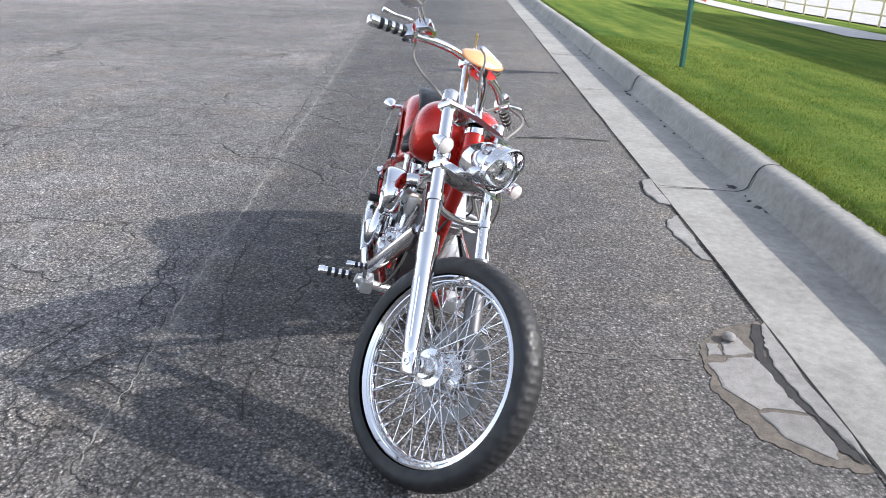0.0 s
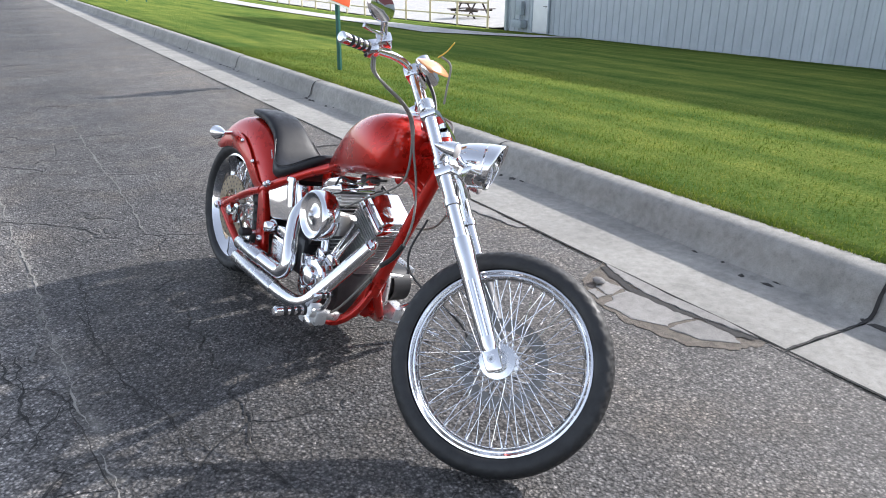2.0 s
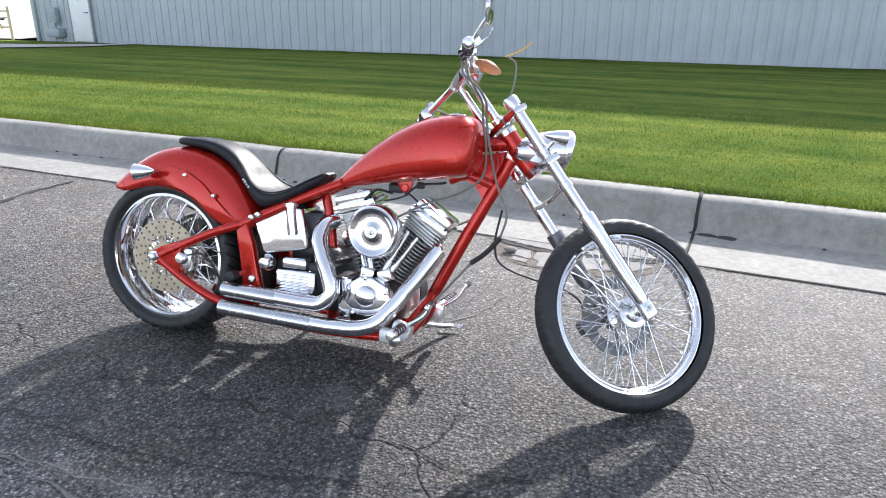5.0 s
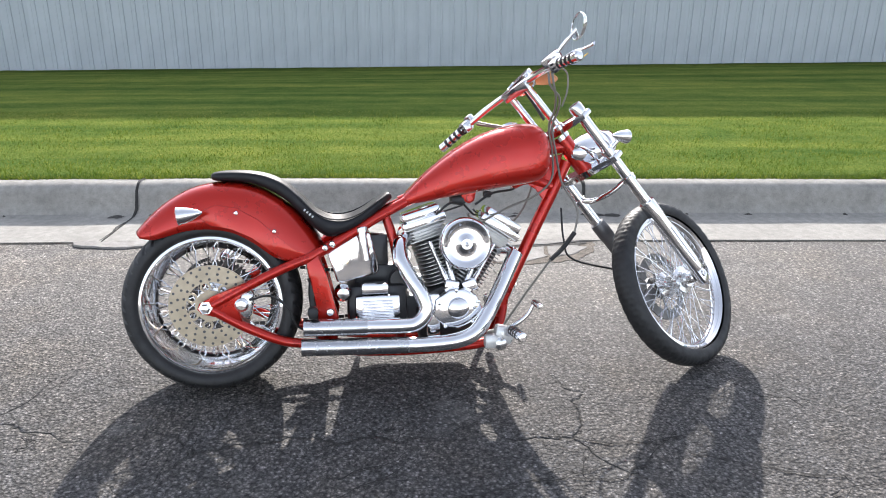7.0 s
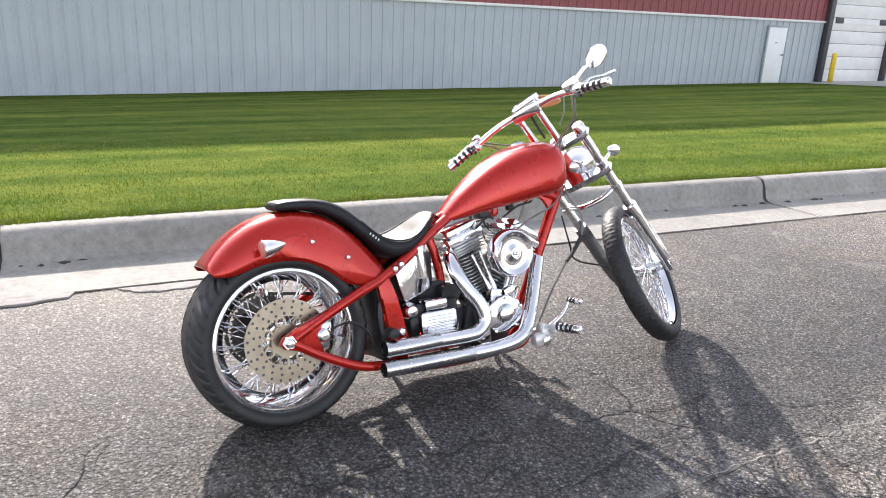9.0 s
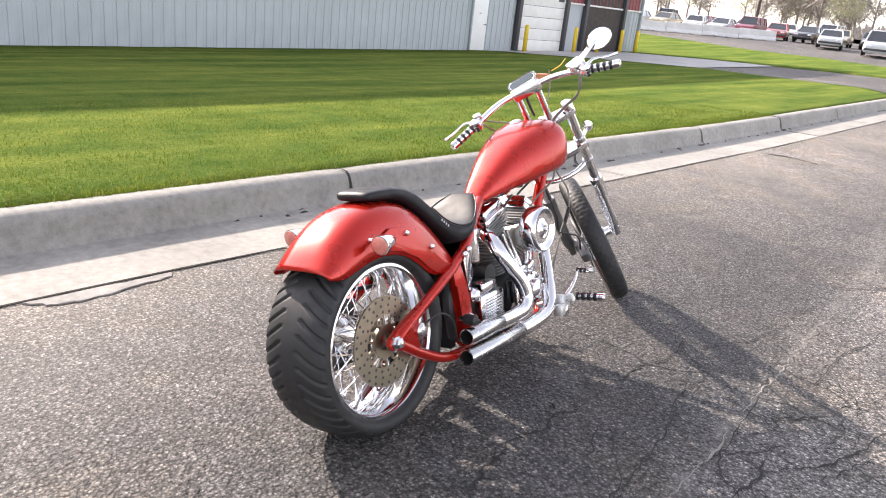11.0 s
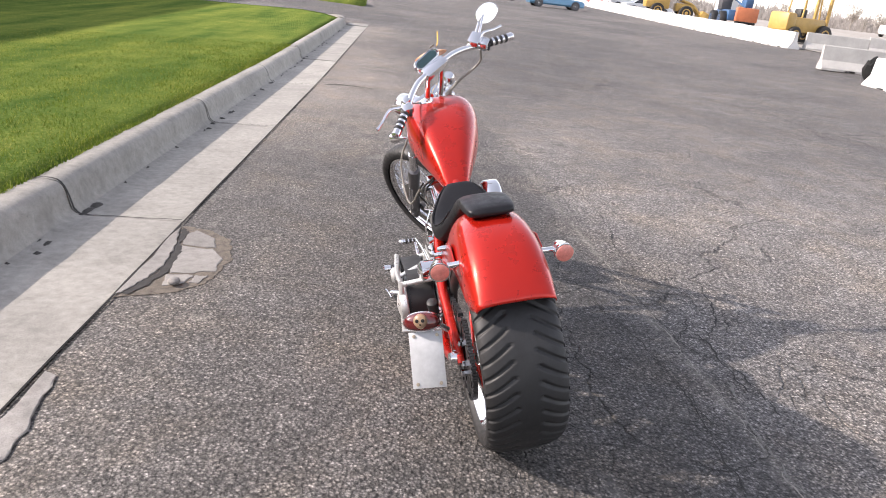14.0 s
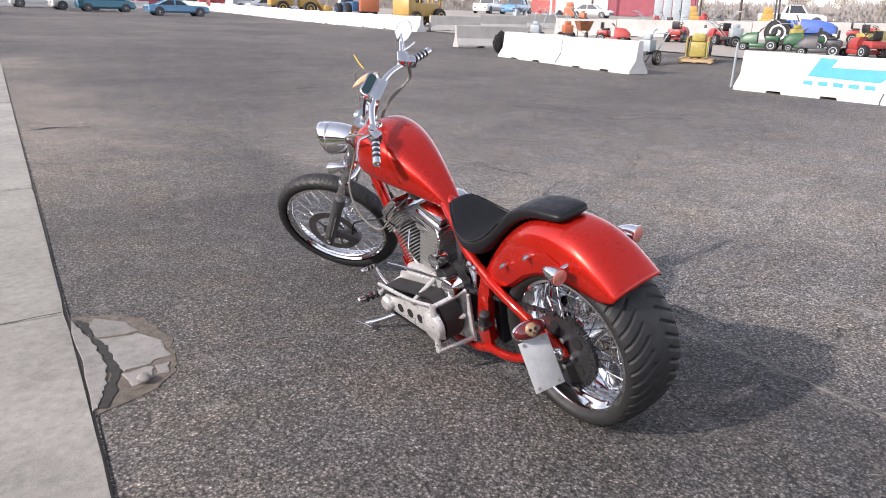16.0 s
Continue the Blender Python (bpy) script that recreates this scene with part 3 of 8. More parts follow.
def crack(points, width, material, label, seed):
    """A thin wandering strip along a line."""
    line = spline([(x, y, 0) for x, y in points], 14)
    bm = bmesh.new()
    prev = None
    for i, p in enumerate(line):
        q = line[min(i + 1, len(line) - 1)] - line[max(i - 1, 0)]
        side = Vector((-q.y, q.x, 0)).normalized()
        size = 1 if q.length > 0.3 else 0.5
        w = width * (0.15 + 0.8 * abs(noise.noise(Vector((p.x * 9, p.y * 9, seed)))) + (0.0 if 0 < i < len(line) - 1 else -0.2))
        mid = p + side * 0.05 * size * noise.noise(Vector((p.x * 4, p.y * 4, seed + 3))) + side * 0.02 * noise.noise(Vector((p.x * 19, p.y * 19, seed)))
        now = [bm.verts.new((mid.x + side.x * s * w, mid.y + side.y * s * w, fall(mid.y) + 0.0045)) for s in (-1, 1)]
        if prev:
            bm.faces.new((prev[0], prev[1], now[1], now[0]))
        prev = now
    return structure(part("asphalt_crack", bm, material, angle=180), label, "crack")


TAR = surface("dark crack dirt", (0.022, 0.021, 0.02), 0.95, var=0.4, coarse=30, fine=200, bump=0.6, depth=0.004)
DUST = surface("pale dusty seam", (0.15, 0.145, 0.135), 0.95, var=0.45, coarse=25, fine=160, bump=0.6, depth=0.003)
for seed, (pts, w, mt) in enumerate((
        ([(-0.73, 4.03), (-0.72, 3.76), (-0.74, 3.44), (-0.66, 3.31), (-0.52, 3.09)], 0.006, TAR),
        ([(-0.39, 2.66), (-0.43, 2.54), (-0.4, 2.41)], 0.005, TAR),
        ([(-2.92, -7.45), (-3.1, -7.56), (-3.35, -7.66)], 0.09, TAR),
        ([(-0.47, -2.38), (-0.3, -4.19), (-1.1, -5.36), (-2.2, -6.8), (-2.92, -7.45)], 0.012, TAR),
        ([(-1.55, 11.28), (-1.27, 8.26), (-1.09, 5.65)], 0.011, TAR),
        ([(-1.0, 6.4), (-0.6, 6.36), (-0.2, 6.28), (0.35, 6.22), (0.9, 6.15), (1.55, 6.16)], 0.01, DUST),
        ([(0.75, 6.1), (1.1, 6.16), (1.5, 6.1)], 0.05, TAR),
        ([(-0.36, 8.0), (-0.34, 6.8), (-0.32, 5.5), (-0.33, 4.6)], 0.012, DUST),
        ([(1.2, 2.66), (0.98, 2.65), (0.79, 2.67), (0.62, 2.71), (0.48, 2.82), (0.2, 3.0)], 0.007, DUST),
        ([(-0.52, 2.42), (-0.71, 3.11), (-0.77, 3.67)], 0.006, TAR),
        ([(-0.81, 2.38), (-0.9, 3.0), (-1.04, 3.18), (-1.08, 3.54)], 0.008, TAR),
        ([(-0.95, 3.31), (-0.91, 3.68), (-0.92, 3.95), (-0.93, 4.5)], 0.009, DUST),
        ([(1.5, -4.05), (1.2, -4.2), (0.83, -4.11)], 0.07, TAR))):
    crack(pts, w, mt, "thin dark crack in the worn asphalt" if mt is TAR else "pale dust-filled seam in the asphalt", seed * 2.3)

SEAM_DUST = surface("pale seam dust", (0.235, 0.222, 0.2), 0.95, var=0.4, coarse=25, fine=160, bump=0.6, depth=0.003)
for k, (a, b) in enumerate(((12.0, 8.0), (7.9, 5.3), (5.1, 3.9), (3.8, 2.75), (2.6, 1.9), (1.8, 1.1))):
    crack([(-0.665 - 0.06 * y, y) for y in (a, a * 0.67 + b * 0.33, a * 0.33 + b * 0.67, b)], 0.011 if b > 3.5 else 0.006, SEAM_DUST, "pale dust-filled seam in the asphalt", 60 + k * 1.7)
for seed, (w, pts) in enumerate((
        (0.007, [(-0.32, 2.72), (-0.39, 2.5), (-0.4, 2.3), (-0.35, 2.13)]),
        (0.006, [(-0.31, 1.98), (-0.36, 1.84), (-0.43, 1.6)]),
        (0.008, [(-0.49, 2.18), (-0.54, 1.98), (-0.59, 1.7)]),
        (0.007, [(-0.29, 2.06), (-0.39, 2.23), (-0.56, 2.39), (-0.6, 2.5), (-0.59, 2.68), (-0.6, 2.85)]),
        (0.009, [(-0.98, 2.97), (-1.1, 2.82), (-1.18, 2.6), (-1.21, 2.46), (-1.26, 2.23)]),
        (0.008, [(-0.83, 2.56), (-0.93, 2.55), (-1.03, 2.37)]),
        (0.009, [(-0.86, 2.98), (-0.96, 2.82), (-1.0, 2.7)])), 31):
    crack(pts, w, TAR, "thin dark crack in the worn asphalt", seed * 1.9)
for seed, (w, pts) in enumerate((
        (0.009, [(-1.0, 2.85), (-1.02, 3.05), (-1.0, 3.38)]),
        (0.008, [(-0.6, 3.33), (-0.52, 3.16), (-0.46, 3.09)]),
        (0.006, [(-1.23, 2.2), (-1.38, 2.17), (-1.55, 2.19)]),
        (0.007, [(-0.92, 0.12), (-1.0, 0.9), (-0.94, 1.57), (-0.92, 2.1)]),
        (0.007, [(-1.25, 2.52), (-1.22, 2.63), (-1.16, 2.8)]),
        (0.008, [(-1.14, 2.23), (-1.08, 2.09), (-1.0, 1.97)])), 47):
    crack(pts, w, TAR, "thin dark crack in the worn asphalt", seed * 1.9)

# ---- the lawn's blades near the kerb ----
gr = np.random.RandomState(3)
count = 90000
gx = 2.385 + 4.2 * gr.rand(count) ** 1.8
gy = gr.uniform(-7, 13, count)
gz = np.array([land(x, y) for x, y in zip(gx, gy)]) - 0.004
tuft = np.array([noise.noise(Vector((x * 3, y * 3, 2))) for x, y in zip(gx, gy)])
ht = (0.012 + 0.022 * gr.rand(count)) * (1 + 0.6 * tuft)
an, ln = gr.uniform(0, 6.283, count), gr.uniform(0.1, 0.9, count) * ht
la = gr.uniform(0, 6.283, count)
wx, wy = np.cos(an) * 0.0035, np.sin(an) * 0.0035
co = np.empty((count, 3, 3))
co[:, 0] = np.stack([gx - wx, gy - wy, gz], 1)
co[:, 1] = np.stack([gx + wx, gy + wy, gz], 1)
co[:, 2] = np.stack([gx + np.cos(la) * ln, gy + np.sin(la) * ln, gz + ht], 1)
me = bpy.data.meshes.new("grass")
me.from_pydata(co.reshape(-1, 3).tolist(), [], np.arange(count * 3).reshape(-1, 3).tolist())
me.materials.append(BLADES)
tagged(new("grass", me), "short bright green grass blades edging the kerb", "grass", "", "stuff")

# ---- the long metal building ----
SIDING = surface("pale blue-grey steel siding", (0.395, 0.428, 0.45), 0.5, 0.0, var=0.06, coarse=1.2, fine=40, bump=0.03, vary=0.05)
SIDING_RED = surface("dark red steel siding", (0.23, 0.055, 0.06), 0.5, 0.0, var=0.08, coarse=1.2, fine=40, bump=0.03, vary=0.05)
SILVER = surface("bright dusty machined alloy", (0.62, 0.62, 0.61), 0.36, 0.6, var=0.12, coarse=16, fine=260, rough_var=0.4, bump=0.08, depth=0.0006)
WHITE = surface("white door paint", (0.74, 0.74, 0.73), 0.45, var=0.05, coarse=3, fine=60)
OFFWHITE = surface("white overhead door", (0.68, 0.67, 0.64), 0.5, var=0.08, coarse=2, fine=60)
YELLOW = surface("yellow bollard paint", (0.72, 0.5, 0.03), 0.45, var=0.15, coarse=12, fine=90)
TRIM = surface("dark trim", (0.05, 0.05, 0.055), 0.5)
GREYBOX = surface("grey utility box", (0.3, 0.34, 0.36), 0.5, var=0.12)
DARKIN = surface("dim interior", (0.06, 0.05, 0.045), 0.9, var=0.3)
ROOF = surface("grey sheet roof", (0.4, 0.41, 0.42), 0.5, var=0.1)
RED_LINE, EAVES = 1.77, 5.7


def siding_panel(bottom, top, material, width=0.915):
    """A panel of three ribs; local y along the wall, x out of it (towards minus x)."""
    prof = []
    for k in range(3):
        o = k * 0.305
        prof += [(o, 0.0), (o + 0.095, 0.0), (o + 0.108, -0.03), (o + 0.135, -0.03), (o + 0.148, 0.0), (o + 0.21, 0.0), (o + 0.216, -0.006), (o + 0.226, -0.006), (o + 0.232, 0.0)]
    prof.append((width, 0.0))
    v = [(x, y, z) for z in (bottom, top) for y, x in prof]
    n = len(prof)
    me = bpy.data.meshes.new("siding_panel")
    me.from_pydata(v, [], [(i, i + 1, n + i + 1, n + i) for i in range(n - 1)])
    me.materials.append(material)
    return me


south, north = -29.6, 25.5
hall = thing("metal_hall", "long pale grey ribbed steel hall with a dark red upper band", "industrial building")
bm = bmesh.new()
block(bm, (24, north - south, EAVES + 1.2), pose(WALL_X + 12.06, (south + north) / 2, (EAVES - 1.2) / 2), 0)
part("wall_core", bm, SIDING, hall)
openings = [(-23.1, -19.3), (-28.0, -24.2)]
low, high = siding_panel(-1.25, RED_LINE, SIDING), siding_panel(RED_LINE + 0.002, EAVES, SIDING_RED)
y = north - 0.915
while y > south - 0.5:
    for me, z in ((low, 0), (high, 0)):
        if me is low and any(a - 0.4 < y + 0.45 < b + 0.4 for a, b in openings):
            continue
        ob = new("siding_panel", me)
        ob.parent = hall
        ob.location = (WALL_X + 0.03, y, 0)
    y -= 0.915
bm = bmesh.new()
block(bm, (0.06, north - south, 0.07), pose(WALL_X - 0.01, (south + north) / 2, RED_LINE), 0.004)
part("band_flashing", bm, OFFWHITE, hall, "pale flashing strip")
bm = bmesh.new()
block(bm, (25.0, north - south + 0.8, 0.25), pose(WALL_X + 12.1, (south + north) / 2, EAVES + 0.12), 0.02)
part("roof", bm, ROOF, hall)
for yy in (north, south):
    bm = bmesh.new()
    block(bm, (0.14, 0.14, EAVES + 1.1), pose(WALL_X, yy, (EAVES - 1.1) / 2), 0.004)
    part("corner_trim", bm, SIDING if yy > 0 else GREYBOX, hall)


def wall_door(y0, y1, z0, z1, name, label):
    door = tagged(thing(name, "", ""), label, "door", "", "structure")
    bm = bmesh.new()
    block(bm, (0.05, y1 - y0, z1 - z0), pose(WALL_X - 0.03, (y0 + y1) / 2, (z0 + z1) / 2), 0.004)
    part("leaf", bm, WHITE, door)
    bm = bmesh.new()
    for yy in (y0 - 0.03, y1 + 0.03):
        block(bm, (0.09, 0.06, z1 - z0 + 0.06), pose(WALL_X - 0.03, yy, (z0 + z1) / 2 + 0.03), 0.003)
    block(bm, (0.09, y1 - y0 - 0.002, 0.06), pose(WALL_X - 0.03, (y0 + y1) / 2, z1 + 0.03), 0.003)
    part("door_frame", bm, GREYBOX, door)
    bm = bmesh.new()
    lathe(bm, [(0.0, 0), (0.02, 0), (0.02, 0.05), (0.0, 0.05)], 12, along((WALL_X - 0.055, y0 + 0.09, z0 + 0.95), (-1, 0, 0)))
    tube(bm, [(WALL_X - 0.1, y0 + 0.09, z0 + 0.95), (WALL_X - 0.1, y0 + 0.22, z0 + 0.95)], 0.012, 8)
    part("door_handle", bm, TRIM, door)
    bm = bmesh.new()
    block(bm, (0.006, 0.12, 0.04), pose(WALL_X - 0.058, (y0 + y1) / 2, z0 + 1.35), 0.002)
    part("notice", bm, GREYBOX, door)
    return door


wall_door(-17.55, -16.7, -0.34, 1.52, "door_1", "white steel personnel door, closed, in the ribbed wall")
wall_door(22.85, 23.75, -0.98, 0.98, "door_2", "pale steel service door, closed, near the building corner")


def overhead(y0, y1, z0, z1, closed, name, label):
    bay = tagged(thing(name, "", ""), label, "overhead door", "", "structure")
    bm = bmesh.new()
    for yy in (y0 - 0.11, y1 + 0.11):
        block(bm, (0.2, 0.2, z1 - z0), pose(WALL_X - 0.06, yy, (z0 + z1) / 2), 0.006)
    block(bm, (0.2, y1 - y0 + 0.42, 0.2), pose(WALL_X - 0.06, (y0 + y1) / 2, z1 + 0.1), 0.006)
    part("bay_frame", bm, TRIM, bay)
    # a flat dark panel paints the shaded interior; the wall behind is solid
    bm = bmesh.new()
    block(bm, (0.02, y1 - y0, z1 - z0), pose(WALL_X + 0.03, (y0 + y1) / 2, (z0 + z1) / 2), 0)
    part("bay_back", bm, DARKIN, bay)
    if closed:
        n = 8
        for k in range(n):
            h = (z1 - z0) / n
            bm = bmesh.new()
            block(bm, (0.05, y1 - y0 - 0.004, h - 0.012), pose(WALL_X - 0.01, (y0 + y1) / 2, z0 + h * (k + 0.5)), 0.01)
            part("door_slat", bm, OFFWHITE, bay)
        for yy in (y0 + 0.35, y1 - 0.45):
            bm = bmesh.new()
            block(bm, (0.03, 0.4, 0.2), pose(WALL_X - 0.045, yy, z0 + 2.15), 0.01)
            part("door_window", bm, TRIM, bay)
    return bay


def at_wall(y):
    return land(WALL_X, y)


overhead(-22.75, -19.6, at_wall(-20) + 0.01, 3.3, True, "bay_door_1", "white sectional overhead door, closed")
overhead(-27.7, -24.5, at_wall(-25) + 0.01, 3.0, False, "bay_door_2", "open loading bay with a dim interior")


def bollard_mesh():
    bm = bmesh.new()
    lathe(bm, [(0.0, 0), (0.085, 0), (0.085, 0.98), (0.075, 1.03), (0.045, 1.06), (0.0, 1.07)], 20)
    me = bpy.data.meshes.new("bollard")
    bm.to_mesh(me)
    bm.free()
    me.materials.append(YELLOW)
    for p in me.polygons:
        p.use_smooth = True
    return me


post_mesh = bollard_mesh()
for yy in (-19.5, -23.1, -25.0, -27.1, -28.6):
    ob = new("bollard", post_mesh)
    ob.location = (WALL_X - 0.55, yy, land(WALL_X - 0.55, yy) - 0.02)
    tagged(ob, "yellow painted steel bollard beside the loading bay", "bollard", "bay bollards")

# concrete apron before the bays
v, f = [], []
cols = [9.5, 11, 12, 13, 14, 15.5, 16.9]
for x in cols:
    for k in range(9):
        a, b = south_edge(x) - 0.05, interp(x, [(2.4, -26.9), (6, -27.5), (12.5, -28.7), (17, -28.3)])
        yy = a + (b - a) * k / 8
        v.append((x, yy, under(x, yy) + 0.03))
for i in range(len(cols) - 1):
    for k in range(8):
        f.append((i * 9 + k, i * 9 + k + 1, (i + 1) * 9 + k + 1, (i + 1) * 9 + k))
DRIVE = surface("pale grey drive", (0.4, 0.39, 0.37), 0.85, var=0.15, coarse=0.6, fine=60, bump=0.2)
structure(raw("drive", v, f, DRIVE, angle=180), "pale grey drive leading to the loading bays", "drive")

# meter box on the wall near the corner
meter = thing("meter_box", "grey electric meter cabinet on the building wall", "meter box")
for sz, m, mt in (((0.18, 0.35, 0.5), pose(WALL_X - 0.1, 24.5, -0.15), GREYBOX), ((0.3, 0.6, 0.28), pose(WALL_X - 0.16, 24.45, -0.72), GREYBOX)):
    bm = bmesh.new()
    block(bm, sz, m, 0.02)
    part("cabinet", bm, mt, meter)
bm = bmesh.new()
tube(bm, [(WALL_X - 0.1, 24.5, -0.35), (WALL_X - 0.1, 24.5, -0.6)], 0.04, 10)
part("conduit", bm, GREYBOX, meter)

# ---- pavement, fence, table and sign beyond the lawn ----
v, f = [], []
line = [((10.2, 20.2), (13.7, 21.6)), ((10.4, 22.4), (13.0, 23.4)), ((10.6, 27), (12.9, 28)), ((10.9, 34), (13.2, 35)), ((11.5, 48), (13.8, 48)), ((12.5, 74), (14.8, 74))]
line = [((13.7, 19.6), (16.9, 20.6))] + line
for a, b in line:
    for t in (0.0, 0.5, 1.0):
        x, yy = a[0] + (b[0] - a[0]) * t, a[1] + (b[1] - a[1]) * t
        v.append((x, yy, land(x, yy) + 0.03))
for i in range(len(line) - 1):
    for k in range(2):
        f.append((i * 3 + k, i * 3 + k + 1, (i + 1) * 3 + k + 1, (i + 1) * 3 + k))
structure(raw("pavement", v, f, WALK, angle=180), "pale concrete footpath crossing the lawn", "footpath")
v = [(x, yy, land(x, yy) + 0.02) for yy in (26.9, 40, 60, 90) for x in (17.3, 22, 30, 60)]
structure(raw("yard", v, [(j * 4 + i, j * 4 + i + 1, j * 4 + i + 5, j * 4 + i + 4) for j in range(3) for i in range(3)], WALK, angle=180), "pale concrete yard behind the pipe fence", "yard")
BEIGE = surface("tan pipe paint", (0.62, 0.52, 0.34), 0.5, var=0.1)
fence = thing("pipe_fence", "tan painted pipe rail fence at the edge of the yard", "fence")
for k in range(12):
    yy = 27.0 + k * 2.4
    bm = bmesh.new()
    tube(bm, [(17.1, yy, land(17.1, yy) - 0.1), (17.1, yy, land(17.1, yy) + 1.15)], 0.05, 12)
    part("post", bm, BEIGE, fence)
    if k:
        for h in (0.45, 1.0):
            bm = bmesh.new()
            tube(bm, [(17.1, yy - 2.4, land(17.1, yy - 2.4) + h), (17.1, yy, land(17.1, yy) + h)], 0.035, 10)
            part("rail", bm, BEIGE, fence)
bench = thing("picnic_table", "dark weathered picnic table in the yard", "picnic table", Matrix.Translation((20.5, 33.5, land(20.5, 33.5) + 0.02)) @ pose(0, 0, 0, 0, 0, 25))
DARKWOOD = surface("dark weathered wood", (0.06, 0.045, 0.035), 0.8, var=0.3, coarse=6, fine=60)
for k in range(5):
    bm = bmesh.new()
    block(bm, (1.9, 0.14, 0.04), pose(0, -0.3 + k * 0.15, 0.75), 0.005)
    part("tabletop_plank", bm, DARKWOOD, bench)
for yy in (-0.72, 0.72):
    bm = bmesh.new()
    block(bm, (1.9, 0.26, 0.04), pose(0, yy, 0.45), 0.005)
    part("seat_plank", bm, DARKWOOD, bench)
for xx in (-0.7, 0.7):
    for q in (-1, 1):
        bm = bmesh.new()
        tube(bm, [(xx, q * 0.65, 0.0), (xx, q * 0.2, 0.73)], 0.045, 8)
        part("leg", bm, DARKWOOD, bench)
    bm = bmesh.new()
    block(bm, (0.05, 1.6, 0.09), pose(xx, 0, 0.39), 0.004)
    part("crossbar", bm, DARKWOOD, bench)

SIGNRED = surface("faded orange-red sign face", (0.75, 0.13, 0.05), 0.45, var=0.08)
SIGNPOST = surface("dark green sign post", (0.015, 0.1, 0.075), 0.45, var=0.15)
sz = land(3.03, 9.65)
mid_ = 1.21 - sz
sign = thing("road_sign", "orange-red sign with a white border on a green post", "sign", Matrix.Translation((3.03, 9.65, sz)))
bm = bmesh.new()
prism(bm, [(-0.03, 0), (-0.012, 0.0), (-0.012, 1.55), (-0.03, 1.55)], 0.05)
prism(bm, [(-0.03, 0), (0.03, 0), (0.03, 1.55), (-0.03, 1.55)], 0.012)
part("post", bm, SIGNPOST, sign)
bm = bmesh.new()
block(bm, (0.6, 0.006, 0.6), pose(0.0, -0.03, mid_, 0, 16, 0), 0.002)
part("border", bm, WHITE, sign)
bm = bmesh.new()
block(bm, (0.55, 0.006, 0.55), pose(0.0, -0.036, mid_, 0, 16, 0), 0.002)
part("face", bm, SIGNRED, sign)
bm = bmesh.new()
for w, h in ((0.3, 0.1), (0.22, -0.02)):
    block(bm, (w, 0.003, 0.06), pose(0, -0.041, mid_ + 0.09 + h, 0, 16, 0), 0.001)
part("lettering", bm, WHITE, sign)
sign.rotation_euler = (0, 0, radians(29))
for x, yy in ((4.7, 37.2), (5.7, 38.2)):
    stake = thing("green_stake", "thin green steel stake in the lawn", "stake", Matrix.Translation((x, yy, land(x, yy))), "lawn stakes")
    bm = bmesh.new()
    tube(bm, [(0, 0, -0.05), (0, 0, 1.0)], 0.035, 8)
    part("stake_post", bm, SIGNPOST, stake)

# ---- the motorcycle: x forward, y to its left, z up; it leans on its stand ----
LEAN_DEG, HEADING = 12.5, 6.78
hd, ld = radians(HEADING), radians(LEAN_DEG)
fwd = Vector((math.sin(hd), -math.cos(hd), 0))
lev = Vector((math.cos(hd), math.sin(hd), 0))
lft = lev * math.cos(ld) - Vector((0, 0, 1)) * math.sin(ld)
upw = lev * math.sin(ld) + Vector((0, 0, 1)) * math.cos(ld)
BIKE = Matrix.Translation((-0.012, 3.80, 0.0)) @ Matrix((fwd, lft, upw)).transposed().to_4x4()
bike = thing("motorcycle", "candy red custom chopper with chrome engine, leaning on its stand", "motorcycle", BIKE)

RAKE, STEER = radians(38.17), radians(38.4)
ax = Vector((-math.sin(RAKE), 0, math.cos(RAKE)))
e1 = Vector((math.cos(RAKE), 0, math.sin(RAKE)))
yv = Vector((0, 1, 0))
sf = e1 * math.cos(STEER) + yv * math.sin(STEER)
sl = -e1 * math.sin(STEER) + yv * math.cos(STEER)
NECK = Vector((1.376, 0, 0.83))
ST = Matrix.Translation(NECK - sl * 0.012) @ Matrix((sf, sl, ax)).transposed().to_4x4()   # x ahead of the steering axis, y left, z up the axis
FORK_X, FORK_Y, AXLE_Z = 0.0, 0.125, -0.674
Y_AXIS = pose(0, 0, 0, -90, 0, 0)   # turns a lathe's z into +y


